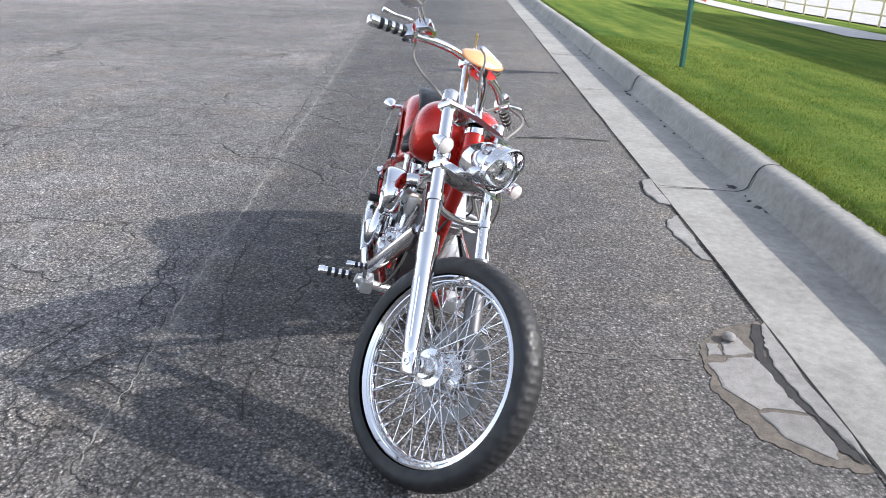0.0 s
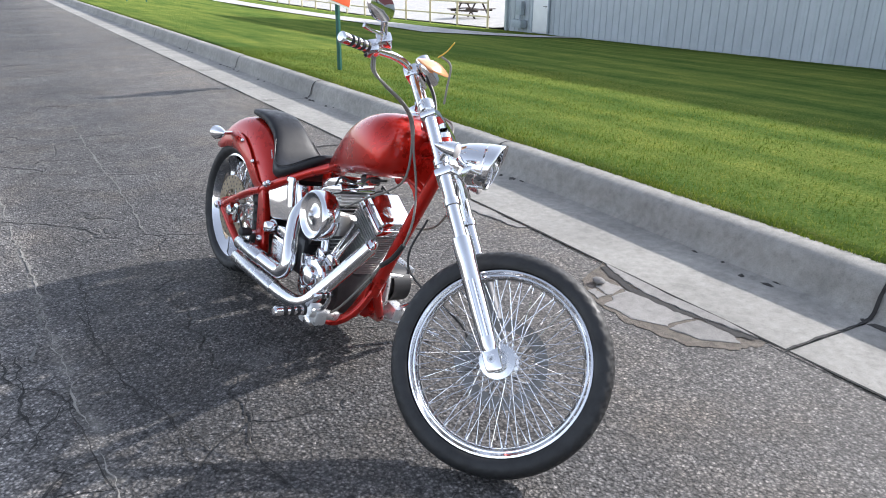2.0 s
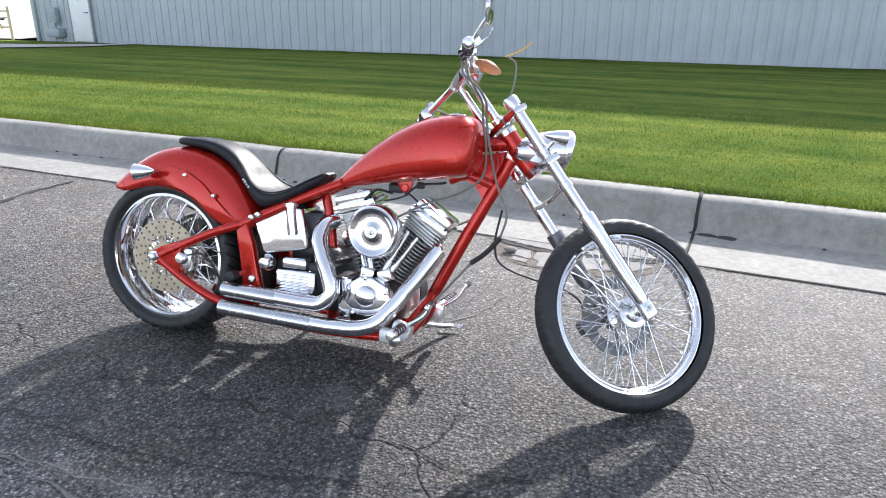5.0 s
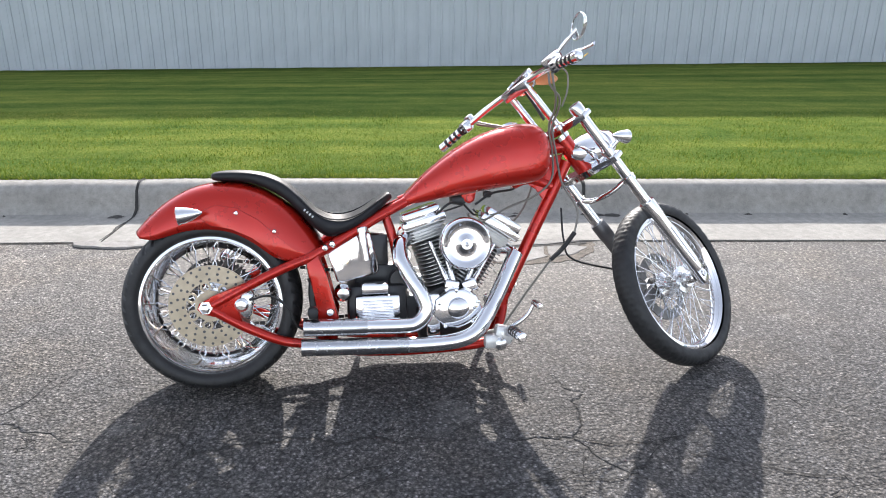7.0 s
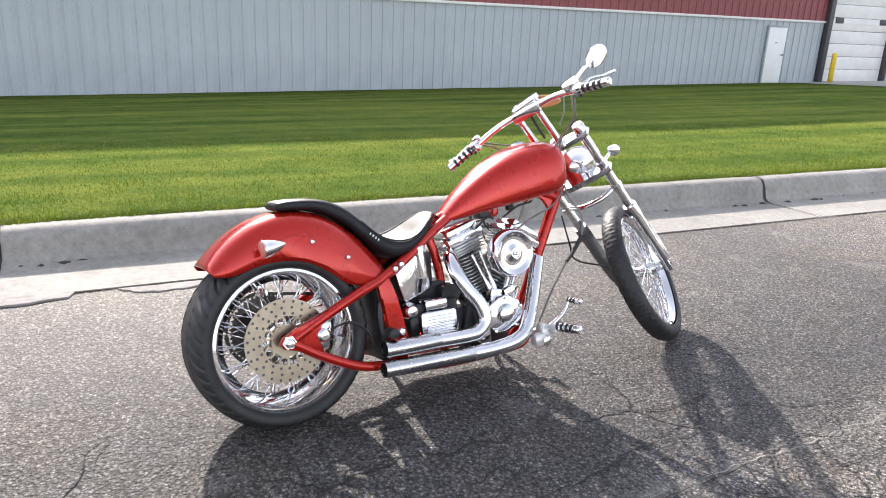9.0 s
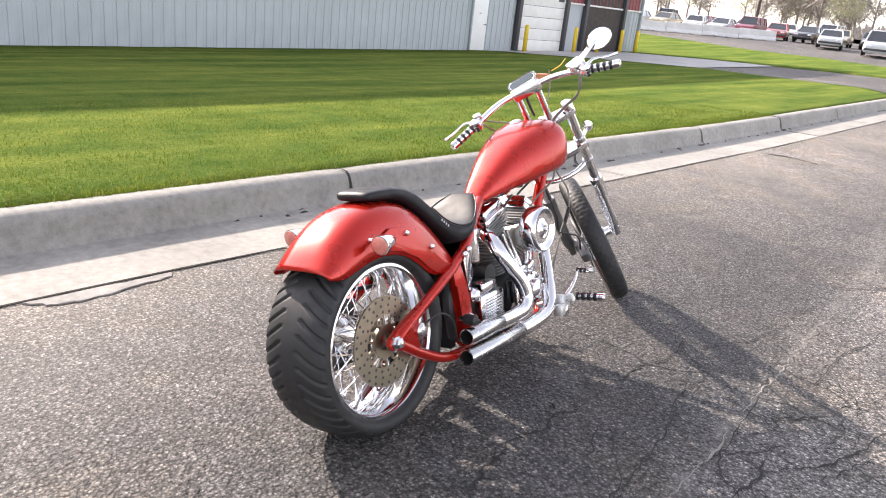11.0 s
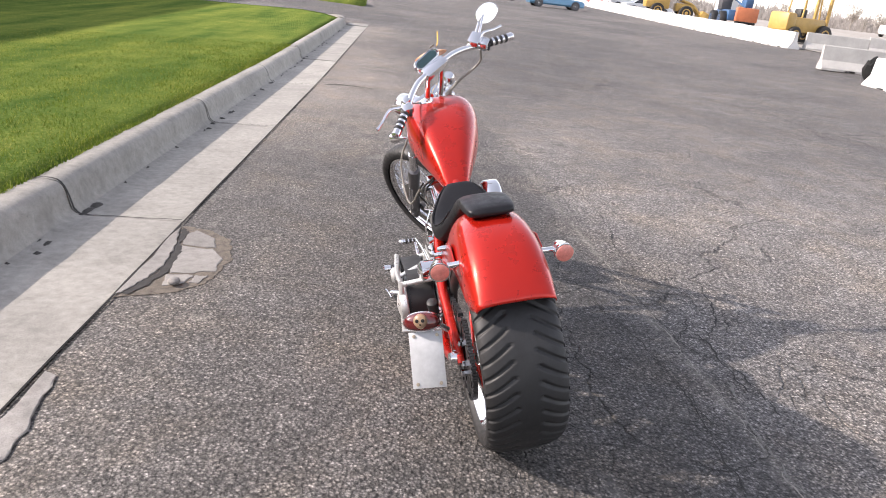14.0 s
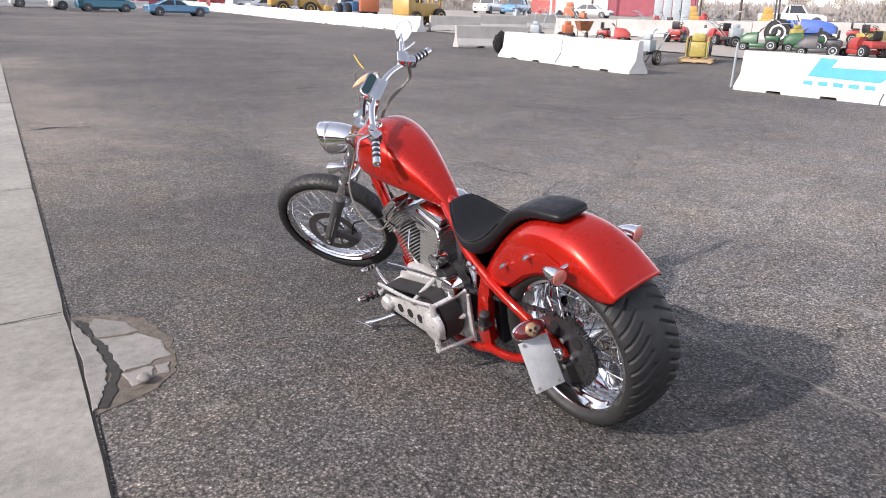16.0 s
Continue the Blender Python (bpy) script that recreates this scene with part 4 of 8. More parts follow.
def tyre_mesh(R, rim, W, power, grooves, depth, sweep, nth=420, nc=30):
    Rm = rim + (R - rim) * 0.42
    Hh = R - Rm
    a = np.linspace(-radians(128), radians(128), nc + 1)
    sgn = lambda q, p: np.sign(q) * np.abs(q) ** p
    yy = W / 2 * sgn(np.sin(a), 2 / power)
    rr = Rm + Hh * sgn(np.cos(a), 2 / power)
    th = np.linspace(0, 2 * np.pi, nth, endpoint=False)
    A, T = np.meshgrid(yy / (W / 2), th)
    RR = np.tile(rr, (nth, 1))
    period = 2 * np.pi / grooves
    u = np.abs(A)
    phase = T - sweep * u ** 0.7 - np.where(A > 0, period / 2, 0)
    d = np.abs((phase / period) % 1.0 - 0.5) * 2          # 1 on the groove line
    wide = (0.0037 if W > 0.15 else 0.005) / R / period * 2
    inside = (u > (0.27 if W > 0.15 else 0.1)) & (u < 0.985) & (np.abs(np.tile(a, (nth, 1))) < radians(86))
    RR = RR - depth * np.clip((d - (1 - 2.2 * wide)) / (1.2 * wide), 0, 1) * inside
    v = np.stack([RR * np.cos(T), np.tile(yy, (nth, 1)), RR * np.sin(T)], 2).reshape(-1, 3)
    n = nc + 1
    f = [(i * n + k, i * n + k + 1, ((i + 1) % nth) * n + k + 1, ((i + 1) % nth) * n + k) for i in range(nth) for k in range(nc)]
    return v, f


def wheel(name, m, R, W, rim, rim_w, spokes, spoke_r, hub_r, hub_w, tread, label, drop):
    """Axle along y. The hub carries tyre, rim and spokes."""
    bm = bmesh.new()
    fl = hub_w / 2
    lathe(bm, [(0.0, -fl - 0.02), (hub_r * 0.62, -fl - 0.02), (hub_r * 0.66, -fl - 0.004), (hub_r, -fl), (hub_r, -fl + 0.008), (hub_r * 0.6, -fl + 0.02), (hub_r * 0.5, 0), (hub_r * 0.6, fl - 0.02), (hub_r, fl - 0.008), (hub_r, fl), (hub_r * 0.66, fl + 0.004), (hub_r * 0.62, fl + 0.02), (0.0, fl + 0.02)], 40, Y_AXIS)
    hub = part(name, bm, POLISH, bike, label)
    hub.matrix_local = m
    v, f = tyre_mesh(R, rim, W, *tread)
    raw("tyre", v, f, RUBBER, hub, "black treaded tyre", 50)
    bm = bmesh.new()
    h = rim_w / 2
    lathe(bm, [(rim - 0.006, -h - 0.004), (rim + 0.003, -h - 0.002), (rim + 0.002, -h + 0.004), (rim - 0.008, -h + 0.008), (rim - 0.012, -h * 0.8), (rim - drop * 0.78, -h * 0.5), (rim - drop + 0.001, -h * 0.2), (rim - drop, 0), (rim - drop + 0.001, h * 0.2), (rim - drop * 0.78, h * 0.5), (rim - 0.012, h * 0.8), (rim - 0.008, h - 0.008), (rim + 0.002, h - 0.004), (rim + 0.003, h + 0.002), (rim - 0.006, h + 0.004), (rim - 0.012, h - 0.006), (rim - 0.018, h * 0.82), (rim - drop - 0.004, h * 0.5), (rim - drop - 0.008, 0), (rim - drop - 0.004, -h * 0.5), (rim - 0.018, -h * 0.82), (rim - 0.014, -h + 0.006), (rim - 0.006, -h - 0.004)], 96, Y_AXIS, cap=False)
    part("rim", bm, CHROME, hub, "chrome spoked rim")
    per = spokes // 4
    for k, (side, lead) in enumerate(((1, 1), (1, -1), (-1, 1), (-1, -1))):
        bm = bmesh.new()
        a0, a1 = 0.0, lead * 0.72
        p0 = Vector((hub_r * 0.92 * math.cos(a0), side * (fl - 0.003 - 0.004 * (lead > 0)), hub_r * 0.92 * math.sin(a0)))
        p1 = Vector(((rim - drop) * math.cos(a1), side * h * 0.16, (rim - drop) * math.sin(a1)))
        tube(bm, [p0, p1], spoke_r, 6)
        tube(bm, [p1 + (p0 - p1).normalized() * 0.022, p1], spoke_r * 1.8, 6)
        first = part("spoke", bm, CHROME, hub)
        for q in range(per):
            ob = first if q == 0 else new("spoke", first.data)
            ob.parent = hub
            ob.matrix_local = pose(0, 0, 0, 0, 360 / per * (q + k / 4.0 + (0.5 if lead > 0 else 0.1) / 1.0), 0)
    return hub


front = wheel("front_wheel", ST @ Matrix.Translation((FORK_X, 0, AXLE_Z)), 0.338, 0.09, 0.277, 0.058, 80, 0.0015, 0.054, 0.09, (2.3, 46, 0.004, 0.35, 460, 18), "spoked front wheel with a narrow tyre", 0.022)
rear = wheel("rear_wheel", Matrix.Translation((0.01, 0, 0.325)), 0.316, 0.248, 0.245, 0.205, 60, 0.0022, 0.06, 0.15, (2.5, 42, 0.0065, 0.3, 1100, 76), "wide spoked rear wheel", 0.038)


def disc(parent, y, r_out, r_in, material, label, rings_=False):
    bm = bmesh.new()
    lathe(bm, [(r_in, y - 0.003), (r_out, y - 0.003), (r_out, y + 0.003), (r_in, y + 0.003), (r_in, y - 0.003)], 72, Y_AXIS, cap=False)
    if not rings_:
        for k in range(5):
            a = 2 * math.pi * k / 5
            tube(bm, [(0.04 * math.cos(a), y, 0.04 * math.sin(a)), ((r_in + 0.01) * math.cos(a + 0.3), y, (r_in + 0.01) * math.sin(a + 0.3))], 0.005, 8)
    lathe(bm, [(0.028, y - 0.006), (0.055, y - 0.006), (0.055, y + 0.006), (0.028, y + 0.006), (0.028, y - 0.006)], 32, Y_AXIS, cap=False)
    d = part("brake_disc", bm, material, parent, label)
    # on the rear rotor, dark studs stand for the shade inside its drillings
    bm = bmesh.new()
    for ring, cnt, rad in ((r_in + 0.01, 20, 0.005), ((r_in + r_out) / 2, 20, 0.005), (r_out - 0.01, 26, 0.005)):
        for k in range(cnt):
            a = 2 * math.pi * (k + 0.35 * ring * 30) / cnt
            lathe(bm, [(0.0, -0.0036), (rad, -0.0036), (rad, 0.0036), (0.0, 0.0036)], 8, Matrix.Translation((ring * math.cos(a), y, ring * math.sin(a))) @ Y_AXIS)
    part("drilled_pattern", bm, TRIM if rings_ else material, d)
    if rings_:
        # round windows join the rotor to its carrier
        for k in range(7):
            a = 2 * math.pi * k / 7
            bm = bmesh.new()
            lathe(bm, [(0.0125, -0.004), (0.019, -0.004), (0.019, 0.004), (0.0125, 0.004), (0.0125, -0.004)], 20, Matrix.Translation((0.071 * math.cos(a), y, 0.071 * math.sin(a))) @ Y_AXIS, cap=False)
            part("carrier_ring", bm, material, d)
    return d


DISC = surface("dark front disc steel", (0.2, 0.197, 0.19), 0.5, 1.0, var=0.2, coarse=20, fine=400)
FIN = surface("dusty fin alloy", (0.44, 0.44, 0.435), 0.36, 0.7, var=0.15, coarse=18, fine=260, bump=0.1, depth=0.0006)
disc(rear, -0.105, 0.146, 0.086, STEEL, "dusty drilled steel rear brake disc", True)
disc(front, 0.062, 0.14, 0.1, DISC, "drilled steel front brake disc")
# rear sprocket with its chain on the left
bm = bmesh.new()
teeth = 51
outline = []
for k in range(teeth * 4):
    a = 2 * math.pi * k / (teeth * 4)
    outline.append(((0.128 + (0.006 if k % 4 in (0, 1) else -0.002)) * math.cos(a), (0.128 + (0.006 if k % 4 in (0, 1) else -0.002)) * math.sin(a)))
prism(bm, outline, 0.006, Matrix.Translation((0, 0.128, 0)))
spr = part("sprocket", bm, DARKMETAL, rear, "dark toothed rear sprocket")
# black discs for the lightening holes, with the shade put into their colour
for k in range(5):
    bm = bmesh.new()
    a = 2 * math.pi * k / 5
    lathe(bm, [(0.0, -0.005), (0.022, -0.005), (0.022, 0.005), (0.0, 0.005)], 20, Matrix.Translation((0.088 * math.cos(a), 0.129, 0.088 * math.sin(a))) @ Y_AXIS)
    part("lightening_hole", bm, SOOT_SHADE, spr)
for k in range(5):
    bm = bmesh.new()
    a = 2 * math.pi * (k + 0.5) / 5
    lathe(bm, [(0.0, 0), (0.011, 0), (0.011, 0.02), (0.0, 0.024)], 6, Matrix.Translation((0.055 * math.cos(a), 0.129, 0.055 * math.sin(a))) @ Y_AXIS)
    part("sprocket_bolt", bm, CHROME, spr)
bm = bmesh.new()
path = [Vector((0.135 * math.cos(a), 0.128, 0.33 + 0.135 * math.sin(a))) for a in np.linspace(radians(98), radians(262), 40)]
path += [Vector((0.62 * t, 0.128, 0.196 + 0.02 * t)) for t in np.linspace(0.05, 1, 26)]
path += [Vector((0.62 * t, 0.128, 0.462 - 0.09 * t)) for t in np.linspace(1, 0.05, 26)]
for k, (p, q) in enumerate(zip(path, path[1:])):
    d = (q - p)
    if d.length < 0.1:
        block(bm, (d.length * 0.86, 0.012 if k % 2 else 0.018, 0.013), Matrix.Translation((p + q) / 2) @ d.to_track_quat("X", "Z").to_matrix().to_4x4(), 0.0)
part("drive_chain", bm, DARKMETAL, bike, "dark oiled drive chain")

# axle nuts and bolts
for y, s in ((-0.167, -1), (0.167, 1)):
    bm = bmesh.new()
    lathe(bm, [(0.0, 0), (0.024, 0), (0.024, 0.012), (0.018, 0.012), (0.018, 0.024), (0.012, 0.03), (0.0, 0.032)], 6 if s < 0 else 16, Matrix.Translation((0, y - 0.012 * s, 0.33)) @ pose(0, 0, 0, -90 * s, 0, 0))
    part("axle_nut", bm, CHROME, bike)

# ---- frame ----


def pipe(name, pts, r, material=RED, label="", seg=14, steps=6, flat=1.0):
    bm = bmesh.new()
    tube(bm, pts, r, seg, None, True, steps, flat)
    return part(name, bm, material, bike, label)


for s in (-1, 1):
    pipe("seat_rail", [(0.36, s * 0.135, 0.485), (0.48, s * 0.12, 0.548), (0.6, s * 0.075, 0.612), (0.72, s * 0.03, 0.668)], 0.019)
    pipe("cradle_rail", [(1.097, s * 0.01, 0.285), (1.07, s * 0.05, 0.2), (1.025, s * 0.095, 0.145), (0.945, s * 0.115, 0.128), (0.7, s * 0.125, 0.125), (0.5, s * 0.135, 0.14), (0.40, s * 0.14, 0.17)], 0.018)
    bm = bmesh.new()
    prism(bm, [(0.345, 0.5), (0.395, 0.5), (0.42, 0.42), (0.44, 0.33), (0.462, 0.25), (0.45, 0.19), (0.405, 0.16), (0.375, 0.2), (0.392, 0.28), (0.38, 0.36), (0.355, 0.42)], 0.03, Matrix.Translation((0, s * 0.135, 0)), 0.008)
    part("frame_post", bm, RED, bike)
    # swing arm
    pipe("swingarm_upper", [(0.02, s * 0.15, 0.335), (0.15, s * 0.15, 0.4), (0.27, s * 0.15, 0.455), (0.36, s * 0.14, 0.487)], 0.0175)
    pipe("swingarm_lower", [(0.02, s * 0.15, 0.32), (0.13, s * 0.15, 0.252), (0.24, s * 0.15, 0.2), (0.32, s * 0.15, 0.182), (0.42, s * 0.145, 0.175)], 0.0175)
    bm = bmesh.new()
    prism(bm, [(-0.03, 0.325), (-0.022, 0.345), (0.03, 0.372), (0.15, 0.418), (0.11, 0.36), (0.1, 0.325), (0.125, 0.27), (0.05, 0.29), (-0.018, 0.308)], 0.024, Matrix.Translation((0, s * 0.15, 0)), 0.006)
    part("axle_plate", bm, RED, bike)
    for px, pz, r in ((0.417, 0.523, 0.012), (0.443, 0.535, 0.012), (0.426, 0.29, 0.016)):
        bm = bmesh.new()
        lathe(bm, [(0.0, 0), (r, 0), (r, 0.008), (r * 0.7, 0.014), (0.0, 0.015)], 14, Matrix.Translation((px, s * 0.15, pz)) @ pose(0, 0, 0, -90 * s, 0, 0))
        part("frame_bolt", bm, CHROME, bike)
    # passenger peg
    bm = bmesh.new()
    tube(bm, [(0.372, s * 0.15, 0.302), (0.366, s * 0.2, 0.302)], 0.012, 12)
    peg = part("passenger_peg", bm, CHROME, bike)
    bm = bmesh.new()
    if s < 0:
        lathe(bm, [(0.0, 0), (0.017, 0), (0.019, 0.01), (0.019, 0.045), (0.012, 0.05), (0.0, 0.05)], 14, Matrix.Translation((0.367, -0.17, 0.302)) @ pose(0, 0, 0, 90, 0, 0))
    else:
        lathe(bm, [(0.0, 0), (0.017, 0), (0.02, 0.01), (0.02, 0.085), (0.012, 0.09), (0.0, 0.09)], 14, along((0.385, 0.175, 0.285), (-0.35, 0.1, 0.93)))
    part("peg_rubber", bm, BLACKRUB, peg)
pipe("down_tube", [(1.35, 0, 0.80), (1.3, 0, 0.698), (1.21, 0, 0.52), (1.115, 0, 0.325), (1.09, 0, 0.27)], 0.0235)
pipe("backbone", [(0.70, 0, 0.662), (0.85, 0, 0.72), (1.05, 0, 0.79), (1.25, 0, 0.845), (1.36, 0, 0.86)], 0.026)
for s in (-1, 1):
    bm = bmesh.new()
    prism(bm, [(1.113, 0.32), (1.088, 0.22), (1.06, 0.17), (1.02, 0.145), (0.96, 0.14), (1.02, 0.19), (1.074, 0.27)], 0.012, Matrix.Translation((0, s * 0.035, 0)), 0.004)
    part("lower_gusset", bm, RED, bike)
bm = bmesh.new()
prism(bm, [(1.16, 0.735), (1.2, 0.8), (1.335, 0.83), (1.3, 0.69), (1.272, 0.62), (1.262, 0.66), (1.235, 0.7), (1.2, 0.722)], 0.02, None, 0.006)
part("neck_gusset", bm, RED, bike)
pipe("neck_brace", [(1.13, 0, 0.715), (1.2, 0, 0.735), (1.31, 0, 0.70)], 0.02)
pipe("rear_crossbar", [(0.38, -0.14, 0.49), (0.38, 0.14, 0.49)], 0.017)
pipe("pivot_crossbar", [(0.43, -0.14, 0.2), (0.43, 0.14, 0.2)], 0.017)
pipe("seat_post", [(0.64, 0, 0.63), (0.672, -0.01, 0.52), (0.69, -0.01, 0.38), (0.69, 0, 0.14)], 0.018)
bm = bmesh.new()
tube(bm, [NECK - ax * 0.085, NECK + ax * 0.075], 0.033, 20)
part("steering_head", bm, RED, bike)
for z in (-0.09, 0.08):
    bm = bmesh.new()
    tube(bm, [NECK + ax * (z - 0.009), NECK + ax * (z + 0.009)], 0.036, 20)
    part("bearing_cup", bm, CHROME, bike)
# the black inner guard ahead of the rear tyre
bm = bmesh.new()
tube(bm, [(0.395, -0.1, 0.46), (0.37, -0.1, 0.36), (0.385, -0.1, 0.22)], 0.02, 8)
prism(bm, [(0.345, 0.47), (0.375, 0.47), (0.40, 0.3), (0.40, 0.18), (0.37, 0.18), (0.37, 0.3)], 0.2, None, 0.004)
part("tyre_guard", bm, DARKMETAL, bike, "dull black guard ahead of the tyre")

# ---- bodywork ----


def skin(stations, shape):
    """stations: (x, top, bottom, half width); shape gives a closed outline in (-1..1, 0..1)."""
    return [[(x + (xs_ * (1 - v)), hw * u, bot + (top - bot) * v) for u, v in shape] for x, top, bot, hw, xs_ in stations]


def smooth_stations(st, steps=5):
    pts = []
    cols = list(zip(*st))
    lines = [spline([(i, c, 0) for i, c in enumerate(col)], steps) for col in cols]
    return [tuple(l[k].y for l in lines) for k in range(len(lines[0]))]


# fuel tank
tank_shape = []
for k in range(40):
    a = 2 * math.pi * k / 40
    c, s_ = math.cos(a), math.sin(a)
    u = math.copysign(abs(c) ** 0.56, c)
    v = 0.42 + (0.58 if s_ > 0 else 0.42) * math.copysign(abs(s_) ** (0.7 if s_ > 0 else 0.55), s_)
    u *= 1.0 - 0.1 * max(0, v - 0.55)
    tank_shape.append((u, v))
st = [(0.693, 0.668, 0.652, 0.02, 0), (0.72, 0.697, 0.654, 0.045, 0), (0.78, 0.757, 0.662, 0.068, 0), (0.86, 0.823, 0.676, 0.096, 0), (0.941, 0.876, 0.689, 0.122, 0), (1.02, 0.914, 0.702, 0.142, 0), (1.10, 0.938, 0.714, 0.154, 0), (1.17, 0.946, 0.724, 0.155, 0), (1.215, 0.936, 0.737, 0.143, 0), (1.24, 0.908, 0.765, 0.12, 0), (1.252, 0.87, 0.8, 0.075, 0)]
bm = bmesh.new()
rings(bm, [[(x, y - 0.055 * (x - 0.69), z) for x, y, z in row] for row in skin(smooth_stations(st, 4), tank_shape)])
tank = part("fuel_tank", bm, RED, bike, "candy red teardrop fuel tank", 60)
bm = bmesh.new()
lathe(bm, [(0.0, -0.02), (0.03, -0.02), (0.034, 0.004), (0.032, 0.012), (0.02, 0.017), (0.0, 0.018)], 28, along((1.135, 0.035, 0.932), (-0.1, 0.28, 1)))
part("filler_cap", bm, CHROME, tank, "chrome filler cap")

# rear fender: an arched shell
st = [(-0.232, 0.603, -0.212, 0.576, 0.116), (-0.182, 0.656, -0.168, 0.57, 0.125), (-0.122, 0.703, -0.122, 0.58, 0.13), (-0.04, 0.744, -0.05, 0.598, 0.132), (0.06, 0.762, 0.03, 0.6, 0.132), (0.15, 0.752, 0.11, 0.582, 0.132), (0.22, 0.724, 0.18, 0.54, 0.132), (0.295, 0.672, 0.235, 0.497, 0.132), (0.35, 0.617, 0.285, 0.478, 0.132), (0.395, 0.555, 0.335, 0.475, 0.132), (0.425, 0.495, 0.385, 0.472, 0.13)]
rows = []
for tx, tz, bx, bz, hw in smooth_stations(st, 4):
    row = []
    for k in range(25):
        a = math.pi * k / 24
        c, s_ = math.cos(a), math.sin(a)
        u = math.copysign(abs(c) ** 0.6, c)
        v = s_ ** 0.78
        row.append((bx + (tx - bx) * v, -hw * u, bz + (tz - bz) * v))
    rows.append(row)
bm = bmesh.new()
rings(bm, rows, cap=False, closed=False)
fender = part("rear_fender", bm, RED, bike, "wide candy red rear fender with light scratches", 70)
sol = fender.modifiers.new("thickness", "SOLIDIFY")
sol.thickness, sol.offset = 0.004, -1
# raised strut along each side of the fender
for s in (-1, 1):
    bm = bmesh.new()
    outer = [(-0.02, 0.655), (0.05, 0.685), (0.12, 0.672), (0.19, 0.63), (0.25, 0.572), (0.31, 0.515), (0.38, 0.49), (0.41, 0.505), (0.41, 0.535), (0.4, 0.47), (0.33, 0.472), (0.27, 0.488), (0.22, 0.52), (0.17, 0.568), (0.1, 0.602), (0.03, 0.612)]
    outer = outer[:8] + outer[9:]
    prism(bm, outer, 0.006, Matrix.Translation((0, s * 0.136, 0)), 0.0025)
    strut = part("fender_strut", bm, RED, fender)
    for px, pz in ((0.119, 0.655), (0.245, 0.586)):
        bm = bmesh.new()
        k = 1.0 if s < 0 else 2.6
        lathe(bm, [(0.0, 0), (0.009, 0), (0.009, 0.006 * k), (0.006, 0.011 * k), (0.0, 0.012 * k)], 12, Matrix.Translation((px, s * 0.139, pz)) @ pose(0, 0, 0, -90 * s, 0, 0))
        part("fender_bolt", bm, CHROME, strut)

# seat: a dished saddle with a thin raised pad behind
seat_shape = []
for k in range(28):
    a = 2 * math.pi * k / 28
    c, s_ = math.cos(a), math.sin(a)
    seat_shape.append((math.copysign(abs(c) ** 0.6, c), 0.5 + 0.5 * math.copysign(abs(s_) ** 0.55, s_)))
st = [(0.028, 0.786, 0.772, 0.05, 0), (0.042, 0.796, 0.764, 0.07, 0), (0.09, 0.8, 0.76, 0.078, 0), (0.16, 0.797, 0.752, 0.08, 0), (0.22, 0.785, 0.728, 0.078, 0), (0.28, 0.757, 0.69, 0.08, 0), (0.33, 0.715, 0.64, 0.092, 0), (0.38, 0.664, 0.585, 0.115, 0), (0.43, 0.638, 0.552, 0.135, 0), (0.49, 0.63, 0.562, 0.138, 0), (0.55, 0.646, 0.595, 0.122, 0), (0.61, 0.682, 0.632, 0.088, 0), (0.65, 0.704, 0.664, 0.055, 0), (0.668, 0.698, 0.68, 0.035, 0)]
rows = []
for x, top, bot, hw, _ in smooth_stations(st, 4):
    dish = 0.022 * math.exp(-((x - 0.48) / 0.09) ** 2)
    rows.append([(x, hw * u, bot + (top - bot) * v - (dish * max(0, 1 - u * u) if v > 0.5 else 0.0)) for u, v in seat_shape])
bm = bmesh.new()
rings(bm, rows)
seat = part("seat", bm, LEATHER, bike, "black leather solo saddle with a thin pillion pad", 60)
for s in (-1, 1):
    bm = bmesh.new()
    pts = [(x, s * hw * 0.97, bot + (top - bot) * 0.84) for x, top, bot, hw, _ in st[6:13]]
    tube(bm, pts, 0.0028, 6)
    part("piping", bm, LEATHER, seat)
# maker's tag, as bars
bm = bmesh.new()
for k in range(4):
    block(bm, (0.006, 0.002, 0.008), pose(0.352 + k * 0.009, -0.1135 - 0.002 * k, 0.655 - k * 0.008, 0, 40, 0), 0.0)
part("stitched_tag", bm, PLATE, seat)

# ---- engine ----
bm = bmesh.new()
prism(bm, [(0.76, 0.14), (0.95, 0.14), (0.975, 0.2), (0.97, 0.28), (0.95, 0.33), (0.86, 0.36), (0.76, 0.32), (0.735, 0.22)], 0.16, None, 0.02)
crank = part("crankcase", bm, surface("dark cast crankcase", (0.05, 0.05, 0.05), 0.5, 0.4, var=0.25, coarse=18, fine=200), bike, "dusty dark alloy crankcase")
bm = bmesh.new()
prism(bm, [(0.74, 0.15), (0.95, 0.15), (0.985, 0.21), (0.975, 0.3), (0.94, 0.37), (0.85, 0.38), (0.75, 0.36), (0.725, 0.24)], 0.05, Matrix.Translation((0, 0.105, 0)), 0.014)
part("crankcase_half", bm, SILVER, bike, "bright machined left crankcase half")
bm = bmesh.new()
hexa = [(0.888 + 0.085 * math.cos(radians(a)) * (1.1 if abs(math.cos(radians(a))) > 0.5 else 0.9), 0.275 + 0.078 * math.sin(radians(a))) for a in (0, 40, 75, 110, 150, 190, 235, 275, 320)]
prism(bm, hexa, 0.06, Matrix.Translation((0, -0.125, 0)), 0.01)
block(bm, (0.05, 0.05, 0.16), pose(0.80, -0.12, 0.255), 0.008)
gear = part("cam_cover", bm, CHROME, bike, "chrome cam gear cover")
bm = bmesh.new()
